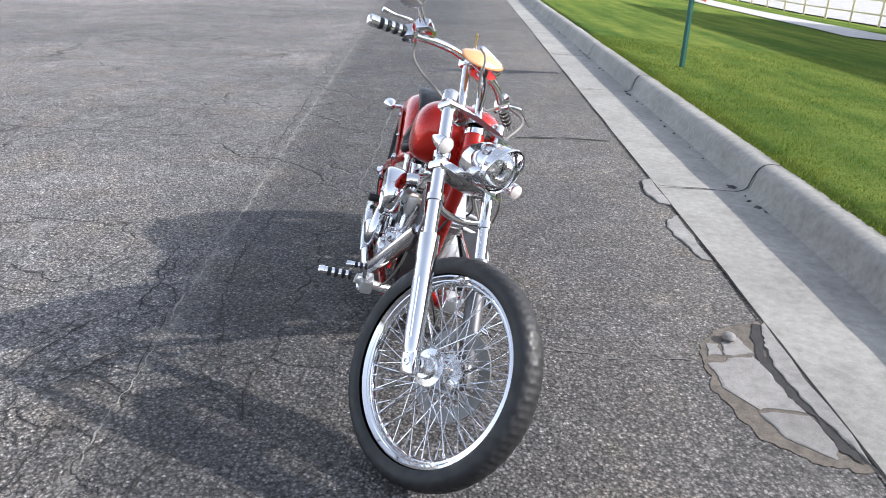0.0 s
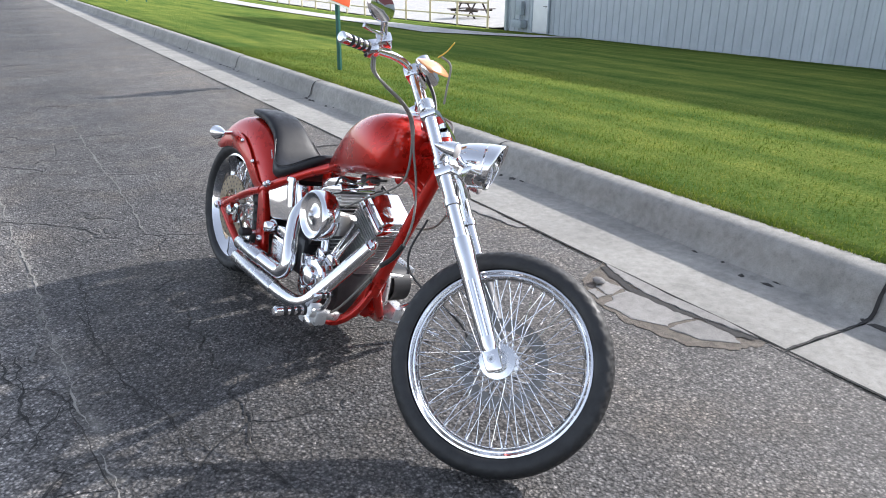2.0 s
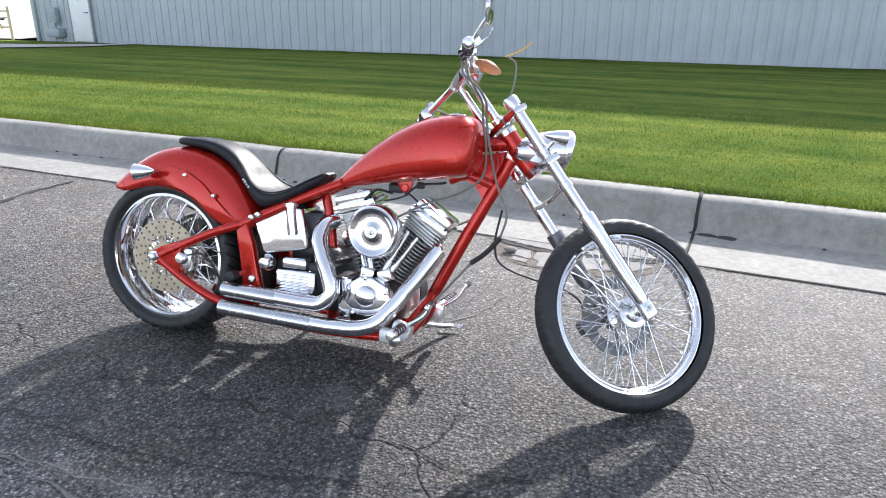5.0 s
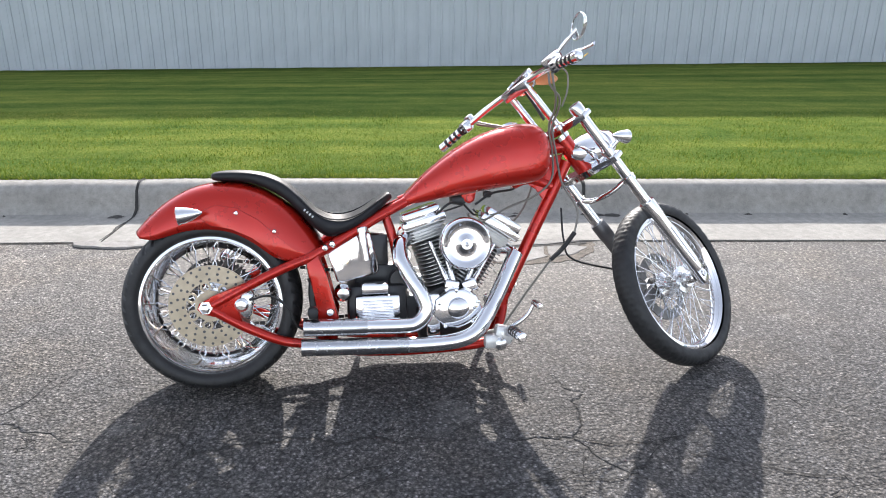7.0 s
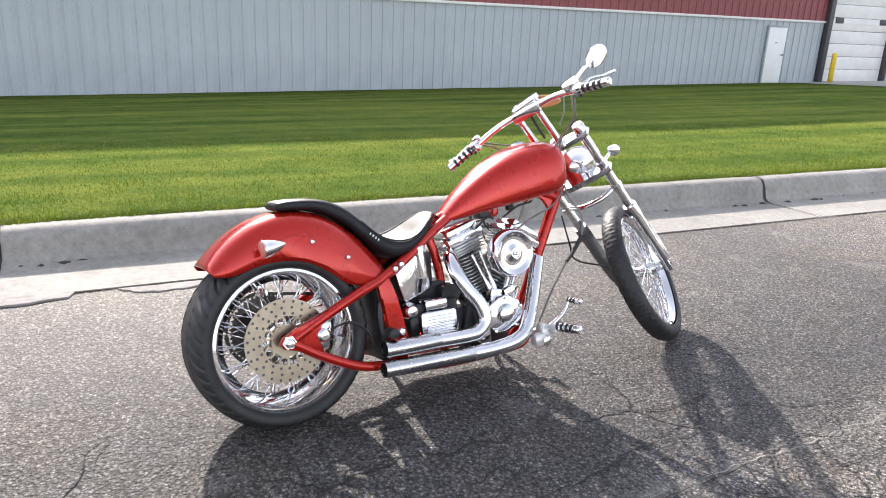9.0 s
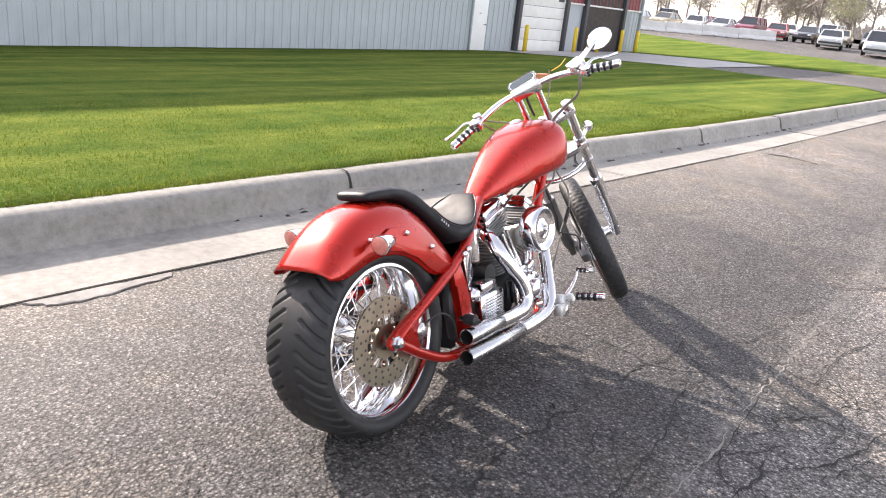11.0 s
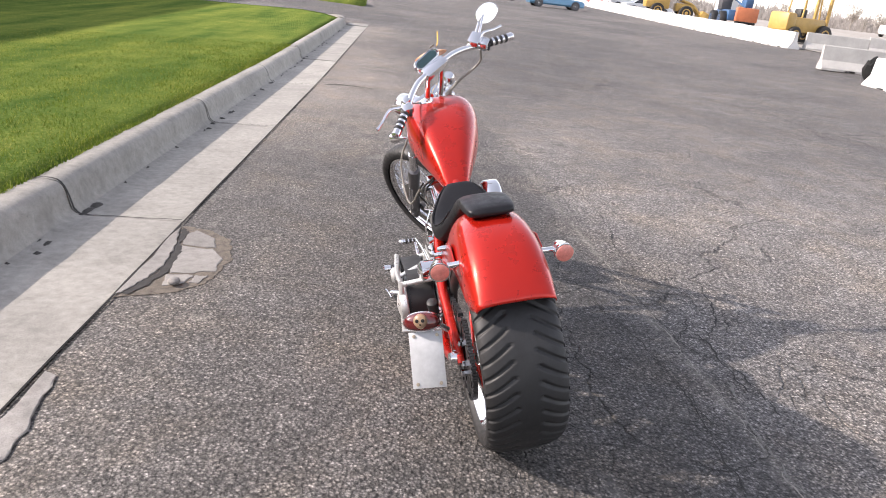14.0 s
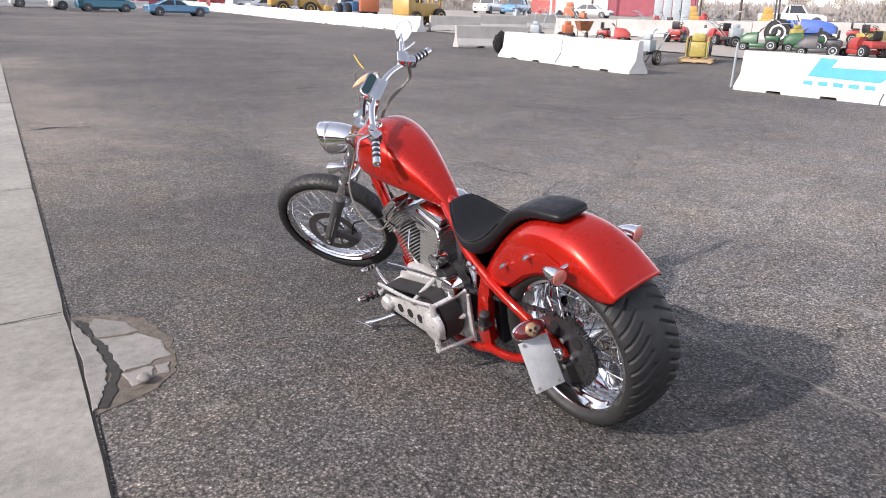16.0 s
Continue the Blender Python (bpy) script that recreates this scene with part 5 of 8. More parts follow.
lathe(bm, [(0.0, 0), (0.04, 0), (0.04, 0.01), (0.037, 0.02), (0.025, 0.027), (0.0, 0.03)], 36, Matrix.Translation((0.89, -0.155, 0.28)) @ pose(0, 0, 0, 90, 0, 0))
part("timing_cover", bm, CHROME, gear)
for px, pz in ((0.965, 0.3), (0.945, 0.225), (0.84, 0.215), (0.82, 0.3), (0.884, 0.345)):
    bm = bmesh.new()
    lathe(bm, [(0.0, 0), (0.007, 0), (0.007, 0.006), (0.0, 0.008)], 8, Matrix.Translation((px, -0.154, pz)) @ pose(0, 0, 0, 90, 0, 0))
    part("cover_bolt", bm, POLISH, gear)


def cylinder(base, tip, name_side):
    base, tip = Vector(base), Vector(tip)
    axis = (tip - base).normalized()
    m = Matrix.Translation(base) @ axis.to_track_quat("Z", "X").to_matrix().to_4x4()
    # local z up the cylinder; keep local x across the bike
    zx = axis
    yx = Vector((0, 1, 0))
    xx = yx.cross(zx)
    m = Matrix.Translation(base) @ Matrix((xx, yx, zx)).transposed().to_4x4()
    L = (tip - base).length
    bm = bmesh.new()
    lathe(bm, [(0.06, -0.03), (0.06, L * 0.64)], 28, m)
    cyl = part("cylinder", bm, DARKMETAL, bike, "finned engine cylinder")
    n = 13
    bm = bmesh.new()
    out = []
    for k in range(28):
        a = 2 * math.pi * k / 28
        c, s_ = math.cos(a), math.sin(a)
        out.append((0.071 * math.copysign(abs(c) ** 0.6, c), 0.077 * math.copysign(abs(s_) ** 0.6, s_)))
    prism(bm, out, 0.0036, pose(0, 0, 0, 90, 0, 0))
    fin = part("cooling_fin", bm, FIN, cyl)
    for k in range(n):
        ob = fin if k == 0 else new("cooling_fin", fin.data)
        ob.parent = cyl
        z = 0.012 + (L * 0.62 - 0.012) * k / (n - 1)
        ob.matrix_local = m @ Matrix.Translation((0, 0, z)) @ Matrix.Diagonal((1, 1, 1, 1))
    # head with its own wide fins
    bm = bmesh.new()
    block(bm, (0.12, 0.13, 0.055), m @ Matrix.Translation((0, 0, L * 0.74)), 0.01)
    head = part("cylinder_head", bm, ALLOY, bike, "finned alloy cylinder head")
    bm = bmesh.new()
    block(bm, (0.15, 0.155, 0.004), None, 0.0)
    hf = part("head_fin", bm, FIN, head)
    for k in range(5):
        ob = hf if k == 0 else new("head_fin", hf.data)
        ob.parent = head
        ob.matrix_local = m @ Matrix.Translation((0, 0, L * 0.68 + 0.012 * k))
    bm = bmesh.new()
    block(bm, (0.168, 0.155, 0.03), m @ Matrix.Translation((0, 0, L * 0.885)), 0.005)
    block(bm, (0.15, 0.138, 0.036), m @ Matrix.Translation((0, 0, L * 0.985)), 0.01)
    rock = part("rocker_cover", bm, CHROME, bike, "chrome rocker cover")
    bm = bmesh.new()
    lathe(bm, [(0.0, 0), (0.026, 0), (0.026, 0.003), (0.022, 0.004), (0.0, 0.0035)], 28, m @ Matrix.Translation((0.02, -0.02, L * 0.985 + 0.0175)))
    part("medallion", bm, POLISH, rock, "round polished medallion")
    bm = bmesh.new()
    for px in (-0.068, 0.068):
        for py in (-0.062, 0.0, 0.062):
            bm = bmesh.new()
            lathe(bm, [(0.0, 0), (0.007, 0), (0.007, 0.008), (0.0, 0.01)], 8, m @ Matrix.Translation((px, py, L * 0.885 + 0.015)))
            part("rocker_bolt", bm, DARKMETAL, rock)
    return m, L


mr, lr = cylinder((0.862, 0.012, 0.34), (0.775, 0.012, 0.625), "rear")
mf, lf = cylinder((0.928, 0.012, 0.345), (1.092, 0.012, 0.588), "front")
# pushrod tubes and lifter blocks
for (bx, bz), (tx, tz) in (((0.862, 0.365), (0.80, 0.52)), ((0.885, 0.365), (0.838, 0.53)), ((0.93, 0.365), (1.01, 0.52)), ((0.953, 0.36), (1.045, 0.5))):
    bm = bmesh.new()
    tube(bm, [(bx, -0.1, bz), (tx, -0.075, tz)], 0.0085, 10)
    tube(bm, [(bx, -0.1, bz), (bx + (tx - bx) * 0.28, -0.093, bz + (tz - bz) * 0.28)], 0.0115, 10)
    part("pushrod_tube", bm, CHROME, bike)
for bx in (0.874, 0.942):
    bm = bmesh.new()
    block(bm, (0.055, 0.04, 0.045), pose(bx, -0.105, 0.355, 0, 12 if bx < 0.9 else -20, 0), 0.008)
    part("lifter_block", bm, CHROME, bike)
# carburettor, manifold and air cleaner
bm = bmesh.new()
tube(bm, [(0.92, 0.0, 0.49), (0.92, -0.07, 0.505), (0.917, -0.125, 0.52)], 0.03, 16)
block(bm, (0.07, 0.06, 0.08), pose(0.92, -0.085, 0.49), 0.012)
part("carburettor", bm, ALLOY, bike, "alloy carburettor")
bm = bmesh.new()
lathe(bm, [(0.0, 0.0), (0.086, 0.0), (0.093, 0.01), (0.0945, 0.03), (0.0945, 0.058), (0.091, 0.068), (0.084, 0.073), (0.078, 0.071), (0.07, 0.062), (0.06, 0.059), (0.04, 0.059), (0.034, 0.061), (0.022, 0.068), (0.018, 0.072), (0.0, 0.072)], 64, Matrix.Translation((0.917, -0.135, 0.521)) @ pose(0, 0, 0, 90, 0, 0))
air = part("air_cleaner", bm, CHROME, bike, "round dished chrome air cleaner")
bm = bmesh.new()
lathe(bm, [(0.0, 0), (0.009, 0), (0.009, 0.008), (0.004, 0.01), (0.0, 0.008)], 6, Matrix.Translation((0.917, -0.206, 0.521)) @ pose(0, 0, 0, 90, 0, 0))
part("cleaner_bolt", bm, POLISH, air)
# coil and wiring below the tank
bm = bmesh.new()
block(bm, (0.06, 0.06, 0.035), pose(0.925, 0.02, 0.665), 0.01)
part("ignition_coil", bm, DARKMETAL, bike, "black ignition coil")
bm = bmesh.new()
block(bm, (0.03, 0.03, 0.025), pose(1.03, -0.03, 0.685), 0.007)
part("relay", bm, DARKMETAL, bike, "small black relay")
for pts in ([(0.98, -0.05, 0.65), (1.04, -0.07, 0.69), (1.11, -0.06, 0.70), (1.13, -0.05, 0.705)], [(0.93, -0.05, 0.65), (0.88, -0.08, 0.66), (0.83, -0.07, 0.62)], [(0.95, 0.06, 0.65), (1.0, 0.1, 0.6), (1.06, 0.09, 0.55)]):
    pipe("ignition_lead", pts, 0.0045, BLACKCABLE, seg=8)
bm = bmesh.new()
prism(bm, [(0.915, 0.72), (1.0, 0.73), (0.985, 0.66), (0.965, 0.65), (0.945, 0.66)], 0.02, None, 0.004)
lathe(bm, [(0.0, -0.02), (0.012, -0.02), (0.012, 0.02), (0.0, 0.02)], 12, Matrix.Translation((0.965, 0, 0.672)) @ Y_AXIS)
part("engine_mount", bm, RED, bike)
# oil tank
bm = bmesh.new()
prism(bm, [(0.425, 0.5), (0.545, 0.572), (0.582, 0.56), (0.612, 0.425), (0.6, 0.408), (0.47, 0.388), (0.455, 0.396)], 0.285, None, 0.008, 3)
for v in bm.verts:
    v.co.y *= 1.0 - 0.52 * max(0.0, min(1.0, (v.co.x - 0.44) / 0.17))
oil = part("oil_tank", bm, CHROME, bike, "polished chrome oil tank")
bm = bmesh.new()
tube(bm, [(0.56, -0.098, 0.465), (0.553, -0.1, 0.52), (0.549, -0.1, 0.572)], 0.02, 18)
lathe(bm, [(0.0, 0), (0.026, 0), (0.026, 0.014), (0.022, 0.018), (0.0, 0.019)], 22, along((0.549, -0.1, 0.57), (-0.08, 0, 1)))
part("oil_filler", bm, CHROME, oil)
# added black filler: closes the see-through gap and stands in for its shade
bm = bmesh.new()
block(bm, (0.1, 0.08, 0.16), pose(0.6, 0.02, 0.47), 0.012)
block(bm, (0.18, 0.1, 0.09), pose(0.61, 0.02, 0.39), 0.012)
part("battery_box", bm, DARKMETAL, bike, "black filler block for the dark gap behind the engine")
# gearbox
bm = bmesh.new()
block(bm, (0.22, 0.2, 0.16), pose(0.6, 0, 0.29), 0.02)
box_ = part("gearbox", bm, DARKMETAL, bike, "gearbox with a ribbed polished end cover")
bm = bmesh.new()
block(bm, (0.165, 0.05, 0.1), pose(0.598, -0.12, 0.29), 0.014)
block(bm, (0.1, 0.06, 0.04), pose(0.59, -0.11, 0.362), 0.01)
part("gearbox_cover", bm, CHROME, box_)
for k in range(7):
    bm = bmesh.new()
    block(bm, (0.12 - 0.002 * k, 0.012, 0.0055), pose(0.598, -0.148, 0.25 + k * 0.0115), 0.002)
    part("cover_rib", bm, CHROME, box_)
bm = bmesh.new()
lathe(bm, [(0.0, 0), (0.032, 0), (0.032, 0.02), (0.02, 0.04), (0.0, 0.045)], 24, Matrix.Translation((0.475, -0.12, 0.355)) @ pose(0, 0, 0, 90, 0, 0))
part("regulator", bm, CHROME, bike)
# starter and dark works between engine and gearbox
bm = bmesh.new()
block(bm, (0.14, 0.16, 0.14), pose(0.72, 0.02, 0.25), 0.02)
lathe(bm, [(0.0, -0.1), (0.04, -0.1), (0.04, 0.1), (0.0, 0.1)], 20, Matrix.Translation((0.69, 0.02, 0.38)) @ Y_AXIS)
part("starter_motor", bm, DARKMETAL, bike)

# ---- exhaust: two staggered shielded pipes on the right ----


def exhaust(head_pts, sleeve_pts, label):
    bm = bmesh.new()
    tube(bm, head_pts, 0.0285, 22, None, True, 8)
    pp = part("exhaust_pipe", bm, CHROME, bike, label)
    bm = bmesh.new()
    a, b = Vector(sleeve_pts[0]), Vector(sleeve_pts[-1])
    d = (b - a).normalized()
    L = (b - a).length
    lathe(bm, [(0.029, 0), (0.0305, 0.002), (0.0305, L - 0.003), (0.029, L), (0.0255, L), (0.025, L - 0.09)], 28, along(a, d), cap=False)
    part("muffler", bm, SATIN, pp, "satin chrome muffler sleeve")
    bm = bmesh.new()
    lathe(bm, [(0.0252, L - 0.004), (0.0248, L - 0.1), (0.0, L - 0.1)], 24, along(a, d), cap=False)
    part("tailpipe_bore", bm, SOOT_SHADE, pp)
    return pp


exhaust([(0.715, -0.05, 0.53), (0.69, -0.095, 0.514), (0.688, -0.135, 0.465), (0.715, -0.162, 0.405), (0.752, -0.183, 0.342), (0.766, -0.193, 0.28), (0.73, -0.195, 0.242), (0.67, -0.195, 0.236), (0.55, -0.195, 0.24)], [(0.555, -0.195, 0.2395), (0.332, -0.195, 0.247)], "curved chrome upper exhaust pipe")
pipe("exhaust_header", [(1.07, -0.03, 0.475), (1.115, -0.055, 0.47), (1.11, -0.085, 0.43)], 0.02, CHROME, seg=14)
exhaust([(1.128, -0.07, 0.463), (1.09, -0.1, 0.4), (1.04, -0.138, 0.32), (0.99, -0.173, 0.245), (0.945, -0.193, 0.195), (0.88, -0.197, 0.17), (0.78, -0.197, 0.163), (0.69, -0.197, 0.164)], [(0.7, -0.197, 0.164), (0.322, -0.197, 0.177)], "long chrome lower exhaust pipe")

# ---- open primary drive on the left ----
bm = bmesh.new()
prism(bm, [(0.5, 0.16), (0.5, 0.37), (0.56, 0.4), (0.66, 0.4), (0.74, 0.36), (0.98, 0.33), (1.0, 0.29), (1.0, 0.2), (0.96, 0.17), (0.7, 0.15)], 0.014, Matrix.Translation((0, 0.135, 0)), 0.004)
prim = part("motor_plate", bm, SILVER, bike, "polished alloy motor plate")
bm = bmesh.new()
lathe(bm, [(0.0, 0.15), (0.058, 0.15), (0.058, 0.25), (0.0, 0.25)], 32, Matrix.Translation((0.93, 0, 0.25)) @ Y_AXIS)
part("front_pulley", bm, DARKMETAL, bike)
bm = bmesh.new()
lathe(bm, [(0.0, 0.15), (0.09, 0.15), (0.09, 0.255), (0.0, 0.255)], 40, Matrix.Translation((0.63, 0, 0.265)) @ Y_AXIS)
part("clutch_basket", bm, DARKMETAL, bike)
bm = bmesh.new()
loop = []
c1, r1, c2, r2 = Vector((0.63, 0.265)), 0.096, Vector((0.93, 0.25)), 0.064
tilt = math.asin((r1 - r2) / (c2 - c1).length)
for a in np.linspace(math.pi / 2 - tilt, 3 * math.pi / 2 + tilt, 30):
    loop.append((c1.x + r1 * math.cos(a), c1.y + r1 * math.sin(a)))
for a in np.linspace(-math.pi / 2 + tilt, math.pi / 2 - tilt, 22):
    loop.append((c2.x + r2 * math.cos(a), c2.y + r2 * math.sin(a)))
rows = []
for y, off in ((0.163, 0.0), (0.163, 0.006), (0.245, 0.006), (0.245, 0.0), (0.163, 0.0)):
    rows.append([(x + off * (x - (c1.x if x < 0.78 else c2.x)) / (r1 if x < 0.78 else r2), y, z + off * (z - (c1.y if x < 0.78 else c2.y)) / (r1 if x < 0.78 else r2)) for x, z in loop])
rings(bm, rows, cap=False)
part("drive_belt", bm, BLACKRUB, bike, "wide black rubber drive belt")
bm = bmesh.new()
prism(bm, [(0.57, 0.21), (0.59, 0.31), (0.66, 0.32), (0.9, 0.285), (0.975, 0.275), (0.985, 0.235), (0.95, 0.215), (0.72, 0.2), (0.62, 0.19)], 0.012, Matrix.Translation((-0.045, 0.262, 0.012)), 0.004)
brk = part("outrigger_plate", bm, SILVER, bike, "polished alloy outrigger over the belt")
# black plugs paint the shaded openings onto the solid plate
for px in (0.675, 0.745, 0.815):
    bm = bmesh.new()
    lathe(bm, [(0.0, 0), (0.02, 0), (0.02, 0.0145), (0.0, 0.0145)], 18, Matrix.Translation((px, 0.255, 0.262)) @ Y_AXIS)
    part("slot", bm, SOOT_SHADE, brk)
bm = bmesh.new()
lathe(bm, [(0.0, 0), (0.062, 0), (0.063, 0.012), (0.056, 0.024), (0.03, 0.034), (0.0, 0.038)], 40, Matrix.Translation((0.578, 0.262, 0.268)) @ Y_AXIS)
part("clutch_cover", bm, SILVER, bike, "domed polished clutch cover")
bm = bmesh.new()
lathe(bm, [(0.0, 0), (0.034, 0), (0.034, 0.02), (0.024, 0.03), (0.0, 0.032)], 30, Matrix.Translation((0.9, 0.265, 0.26)) @ Y_AXIS)
part("pulley_cap", bm, SILVER, bike, "domed polished pulley cap")
for pts in ([(0.52, 0.135, 0.385), (0.56, 0.27, 0.36)], [(0.515, 0.135, 0.17), (0.55, 0.29, 0.17)], [(0.53, 0.15, 0.275), (0.57, 0.28, 0.28)], [(0.98, 0.14, 0.3), (0.97, 0.27, 0.28)], [(0.72, 0.14, 0.375), (0.7, 0.28, 0.33)]):
    pipe("standoff", pts, 0.0105, SILVER, seg=10)
for pts in ([(0.56, 0.275, 0.37), (0.55, 0.285, 0.165)], [(0.56, 0.275, 0.365), (0.72, 0.275, 0.34), (0.98, 0.255, 0.315)]):
    pipe("outrigger_bar", pts, 0.012, SILVER, seg=10, flat=0.7)
bm = bmesh.new()
lathe(bm, [(0.0, 0), (0.042, 0), (0.042, 0.05), (0.03, 0.062), (0.0, 0.066)], 28, Matrix.Translation((0.56, 0.14, 0.40)) @ Y_AXIS)
part("starter_cover", bm, CHROME, bike)
bm = bmesh.new()
lathe(bm, [(0.0, 0), (0.03, 0), (0.034, 0.014), (0.034, 0.06), (0.02, 0.07), (0.0, 0.072)], 24, Matrix.Translation((0.715, 0.075, 0.45)) @ Y_AXIS)
part("oil_filter", bm, CHROME, bike)
pipe("brace_rod", [(1.04, 0.16, 0.36), (0.84, 0.15, 0.38), (0.62, 0.15, 0.40)], 0.005, CHROME, seg=8)

for pts in ([(0.80, 0.08, 0.56), (0.84, 0.11, 0.6), (0.9, 0.1, 0.62), (0.95, 0.06, 0.64)], [(1.04, 0.08, 0.5), (1.05, 0.12, 0.56), (1.0, 0.1, 0.62)]):
    pipe("plug_lead", pts, 0.004, BLACKCABLE, seg=8)
for px, pz in ((0.80, 0.555), (1.035, 0.495)):
    bm = bmesh.new()
    lathe(bm, [(0.0, 0), (0.011, 0), (0.011, 0.012), (0.008, 0.014), (0.008, 0.04), (0.0, 0.042)], 12, along((px, 0.065, pz - 0.01), (0.1, 1, 0.25)))
    part("spark_plug", bm, CHROME, bike)
pipe("oil_line", [(0.74, 0.085, 0.4), (0.71, 0.12, 0.45), (0.7, 0.1, 0.54), (0.74, 0.08, 0.585)], 0.0055, CHROME, seg=8)
pipe("oil_line", [(0.90, 0.09, 0.37), (0.91, 0.12, 0.44), (0.93, 0.09, 0.52)], 0.005, CHROME, seg=8)

# ---- foot controls and stand ----


def banded_peg(name, m, length, r, parent=None, bands=4):
    bm = bmesh.new()
    lathe(bm, [(0.0, 0), (r * 0.8, 0), (r * 0.8, length), (r, length), (r * 1.02, length + 0.016), (r * 0.7, length + 0.022), (0.0, length + 0.023)], 20, m)
    w = length / (bands * 2)
    for k in range(bands):
        lathe(bm, [(r * 0.8, w * (2 * k + 1)), (r * 0.98, w * (2 * k + 1) + 0.001), (r * 0.98, w * (2 * k + 2) - 0.001), (r * 0.8, w * (2 * k + 2))], 20, m, cap=False)
    peg = part(name, bm, CHROME, parent or bike)
    for k in range(bands):
        bm = bmesh.new()
        lathe(bm, [(r * 0.8, w * 2 * k), (r * 1.06, w * 2 * k + 0.002), (r * 1.06, w * (2 * k + 1) - 0.002), (r * 0.8, w * (2 * k + 1))], 20, m, cap=False)
        part("rubber_band", bm, BLACKRUB, peg)
    return peg


for s, k in ((-1, 0.0), (1, 0.07)):
    bx = 1.058 if s < 0 else 1.08
    bm = bmesh.new()
    tube(bm, [(1.02, s * 0.1, 0.16), (bx, s * (0.2 - k), 0.19), (bx + 0.005, s * (0.245 - k), 0.205)], 0.018, 14)
    block(bm, (0.07, 0.05, 0.06), pose(bx - 0.01, s * (0.2 - k), 0.185, 0, 15, 0), 0.01)
    block(bm, (0.05, 0.04, 0.05), pose(bx - 0.06, s * (0.215 - k), 0.165), 0.01)
    part("control_bracket", bm, SILVER, bike, "polished forward control bracket")
    banded_peg("footpeg", along((bx + 0.008, s * (0.262 - k), 0.212), (0.04, s, 0.03)), 0.105, 0.017)
    bm = bmesh.new()
    tube(bm, [(bx + 0.0, s * (0.21 - k), 0.2), (bx + 0.07, s * (0.22 - k), 0.25), (bx + 0.1, s * (0.225 - k), 0.3)], [0.01, 0.008, 0.007], 10)
    lever = part("foot_lever", bm, CHROME, bike)
    banded_peg("lever_peg", along((bx + 0.1, s * (0.22 - k), 0.3), (0.05, s, 0.0)), 0.055, 0.011, lever, 3)
bm = bmesh.new()
lathe(bm, [(0.0, 0), (0.024, 0), (0.024, 0.05), (0.018, 0.055), (0.0, 0.056)], 20, Matrix.Translation((1.03, -0.18, 0.155)) @ pose(0, 0, 0, 90, 0, 0))
part("master_cylinder", bm, POLISH, bike)
bm = bmesh.new()
tube(bm, [(0.98, 0.11, 0.13), (1.01, 0.17, 0.118), (1.06, 0.25, 0.1), (1.1, 0.3, 0.092)], [0.014, 0.012, 0.011, 0.01], 12)
tube(bm, [(1.05, 0.3, 0.088), (1.115, 0.31, 0.09), (1.14, 0.318, 0.092)], 0.008, 10, flat=0.6)
part("kickstand", bm, CHROME, bike, "chrome kickstand swung out")

# ---- rear lamps and number plate ----


def bullet(m, r, length, lens_material, parent, name="turn_signal", label="chrome bullet turn signal"):
    """Local z runs from the pointed end to the lens."""
    bm = bmesh.new()
    lathe(bm, [(0.0, -length), (r * 0.14, -length * 0.985), (r * 0.34, -length * 0.86), (r * 0.58, -length * 0.66), (r * 0.8, -length * 0.42), (r * 0.95, -length * 0.16), (r, 0.0), (r * 1.04, 0.002), (r * 1.04, 0.008), (r * 0.96, 0.008)], 32, m)
    b = part(name, bm, CHROME, parent, label)
    bm = bmesh.new()
    lathe(bm, [(r * 0.95, 0.006), (r * 0.9, 0.01), (r * 0.65, 0.013), (r * 0.3, 0.015), (0.0, 0.0155)], 28, m, cap=False)
    part("lens", bm, lens_material, b, "dusty pink ribbed lens" if lens_material is LENS else "dusty clear lens")
    return b


for s in (-1, 1):
    sig = bullet(along((-0.06, s * 0.188, 0.655), (-1, s * 0.08, -0.12)), 0.03, 0.074, LENS, bike)
    bm = bmesh.new()
    tube(bm, [(-0.04, s * 0.125, 0.662), (-0.035, s * 0.172, 0.658)], 0.009, 12)
    part("stem", bm, CHROME, sig)
lm = Matrix.Translation((0.035, 0.25, 0.455)) @ pose(0, 0, 0, -3, 24, -18)
bm = bmesh.new()
bmesh.ops.create_uvsphere(bm, u_segments=28, v_segments=16, radius=1.0)
for v in bm.verts:
    v.co = lm @ Vector((v.co.x * 0.026, v.co.y * 0.063, v.co.z * 0.033))
tail = part("tail_lamp", bm, CHROME, bike, "oval tail lamp with a dark red face")
bm = bmesh.new()
bmesh.ops.create_uvsphere(bm, u_segments=28, v_segments=16, radius=1.0)
for v in bm.verts:
    v.co = lm @ Vector((v.co.x * 0.02 - 0.01, v.co.y * 0.059, v.co.z * 0.03))
part("lamp_face", bm, DARKRED, tail)
bm = bmesh.new()
bmesh.ops.create_icosphere(bm, subdivisions=3, radius=1.0)
for v in bm.verts:
    c = v.co.copy()
    w = 0.023 * (1.0 - 0.25 * max(0, -c.z))
    v.co = lm @ Vector((c.x * 0.012 - 0.028, c.y * w, c.z * 0.024 + 0.002))
orn = part("lamp_ornament", bm, BONE, tail, "yellowed moulded ornament")
# black studs give the ornament's hollows their shade
bm = bmesh.new()
for py in (-0.009, 0.009):
    lathe(bm, [(0.0, 0.0), (0.0058, 0.0), (0.005, 0.003), (0.0, 0.004)], 12, lm @ Matrix.Translation((-0.038, py, 0.004)) @ pose(0, 0, 0, 0, -90, 0))
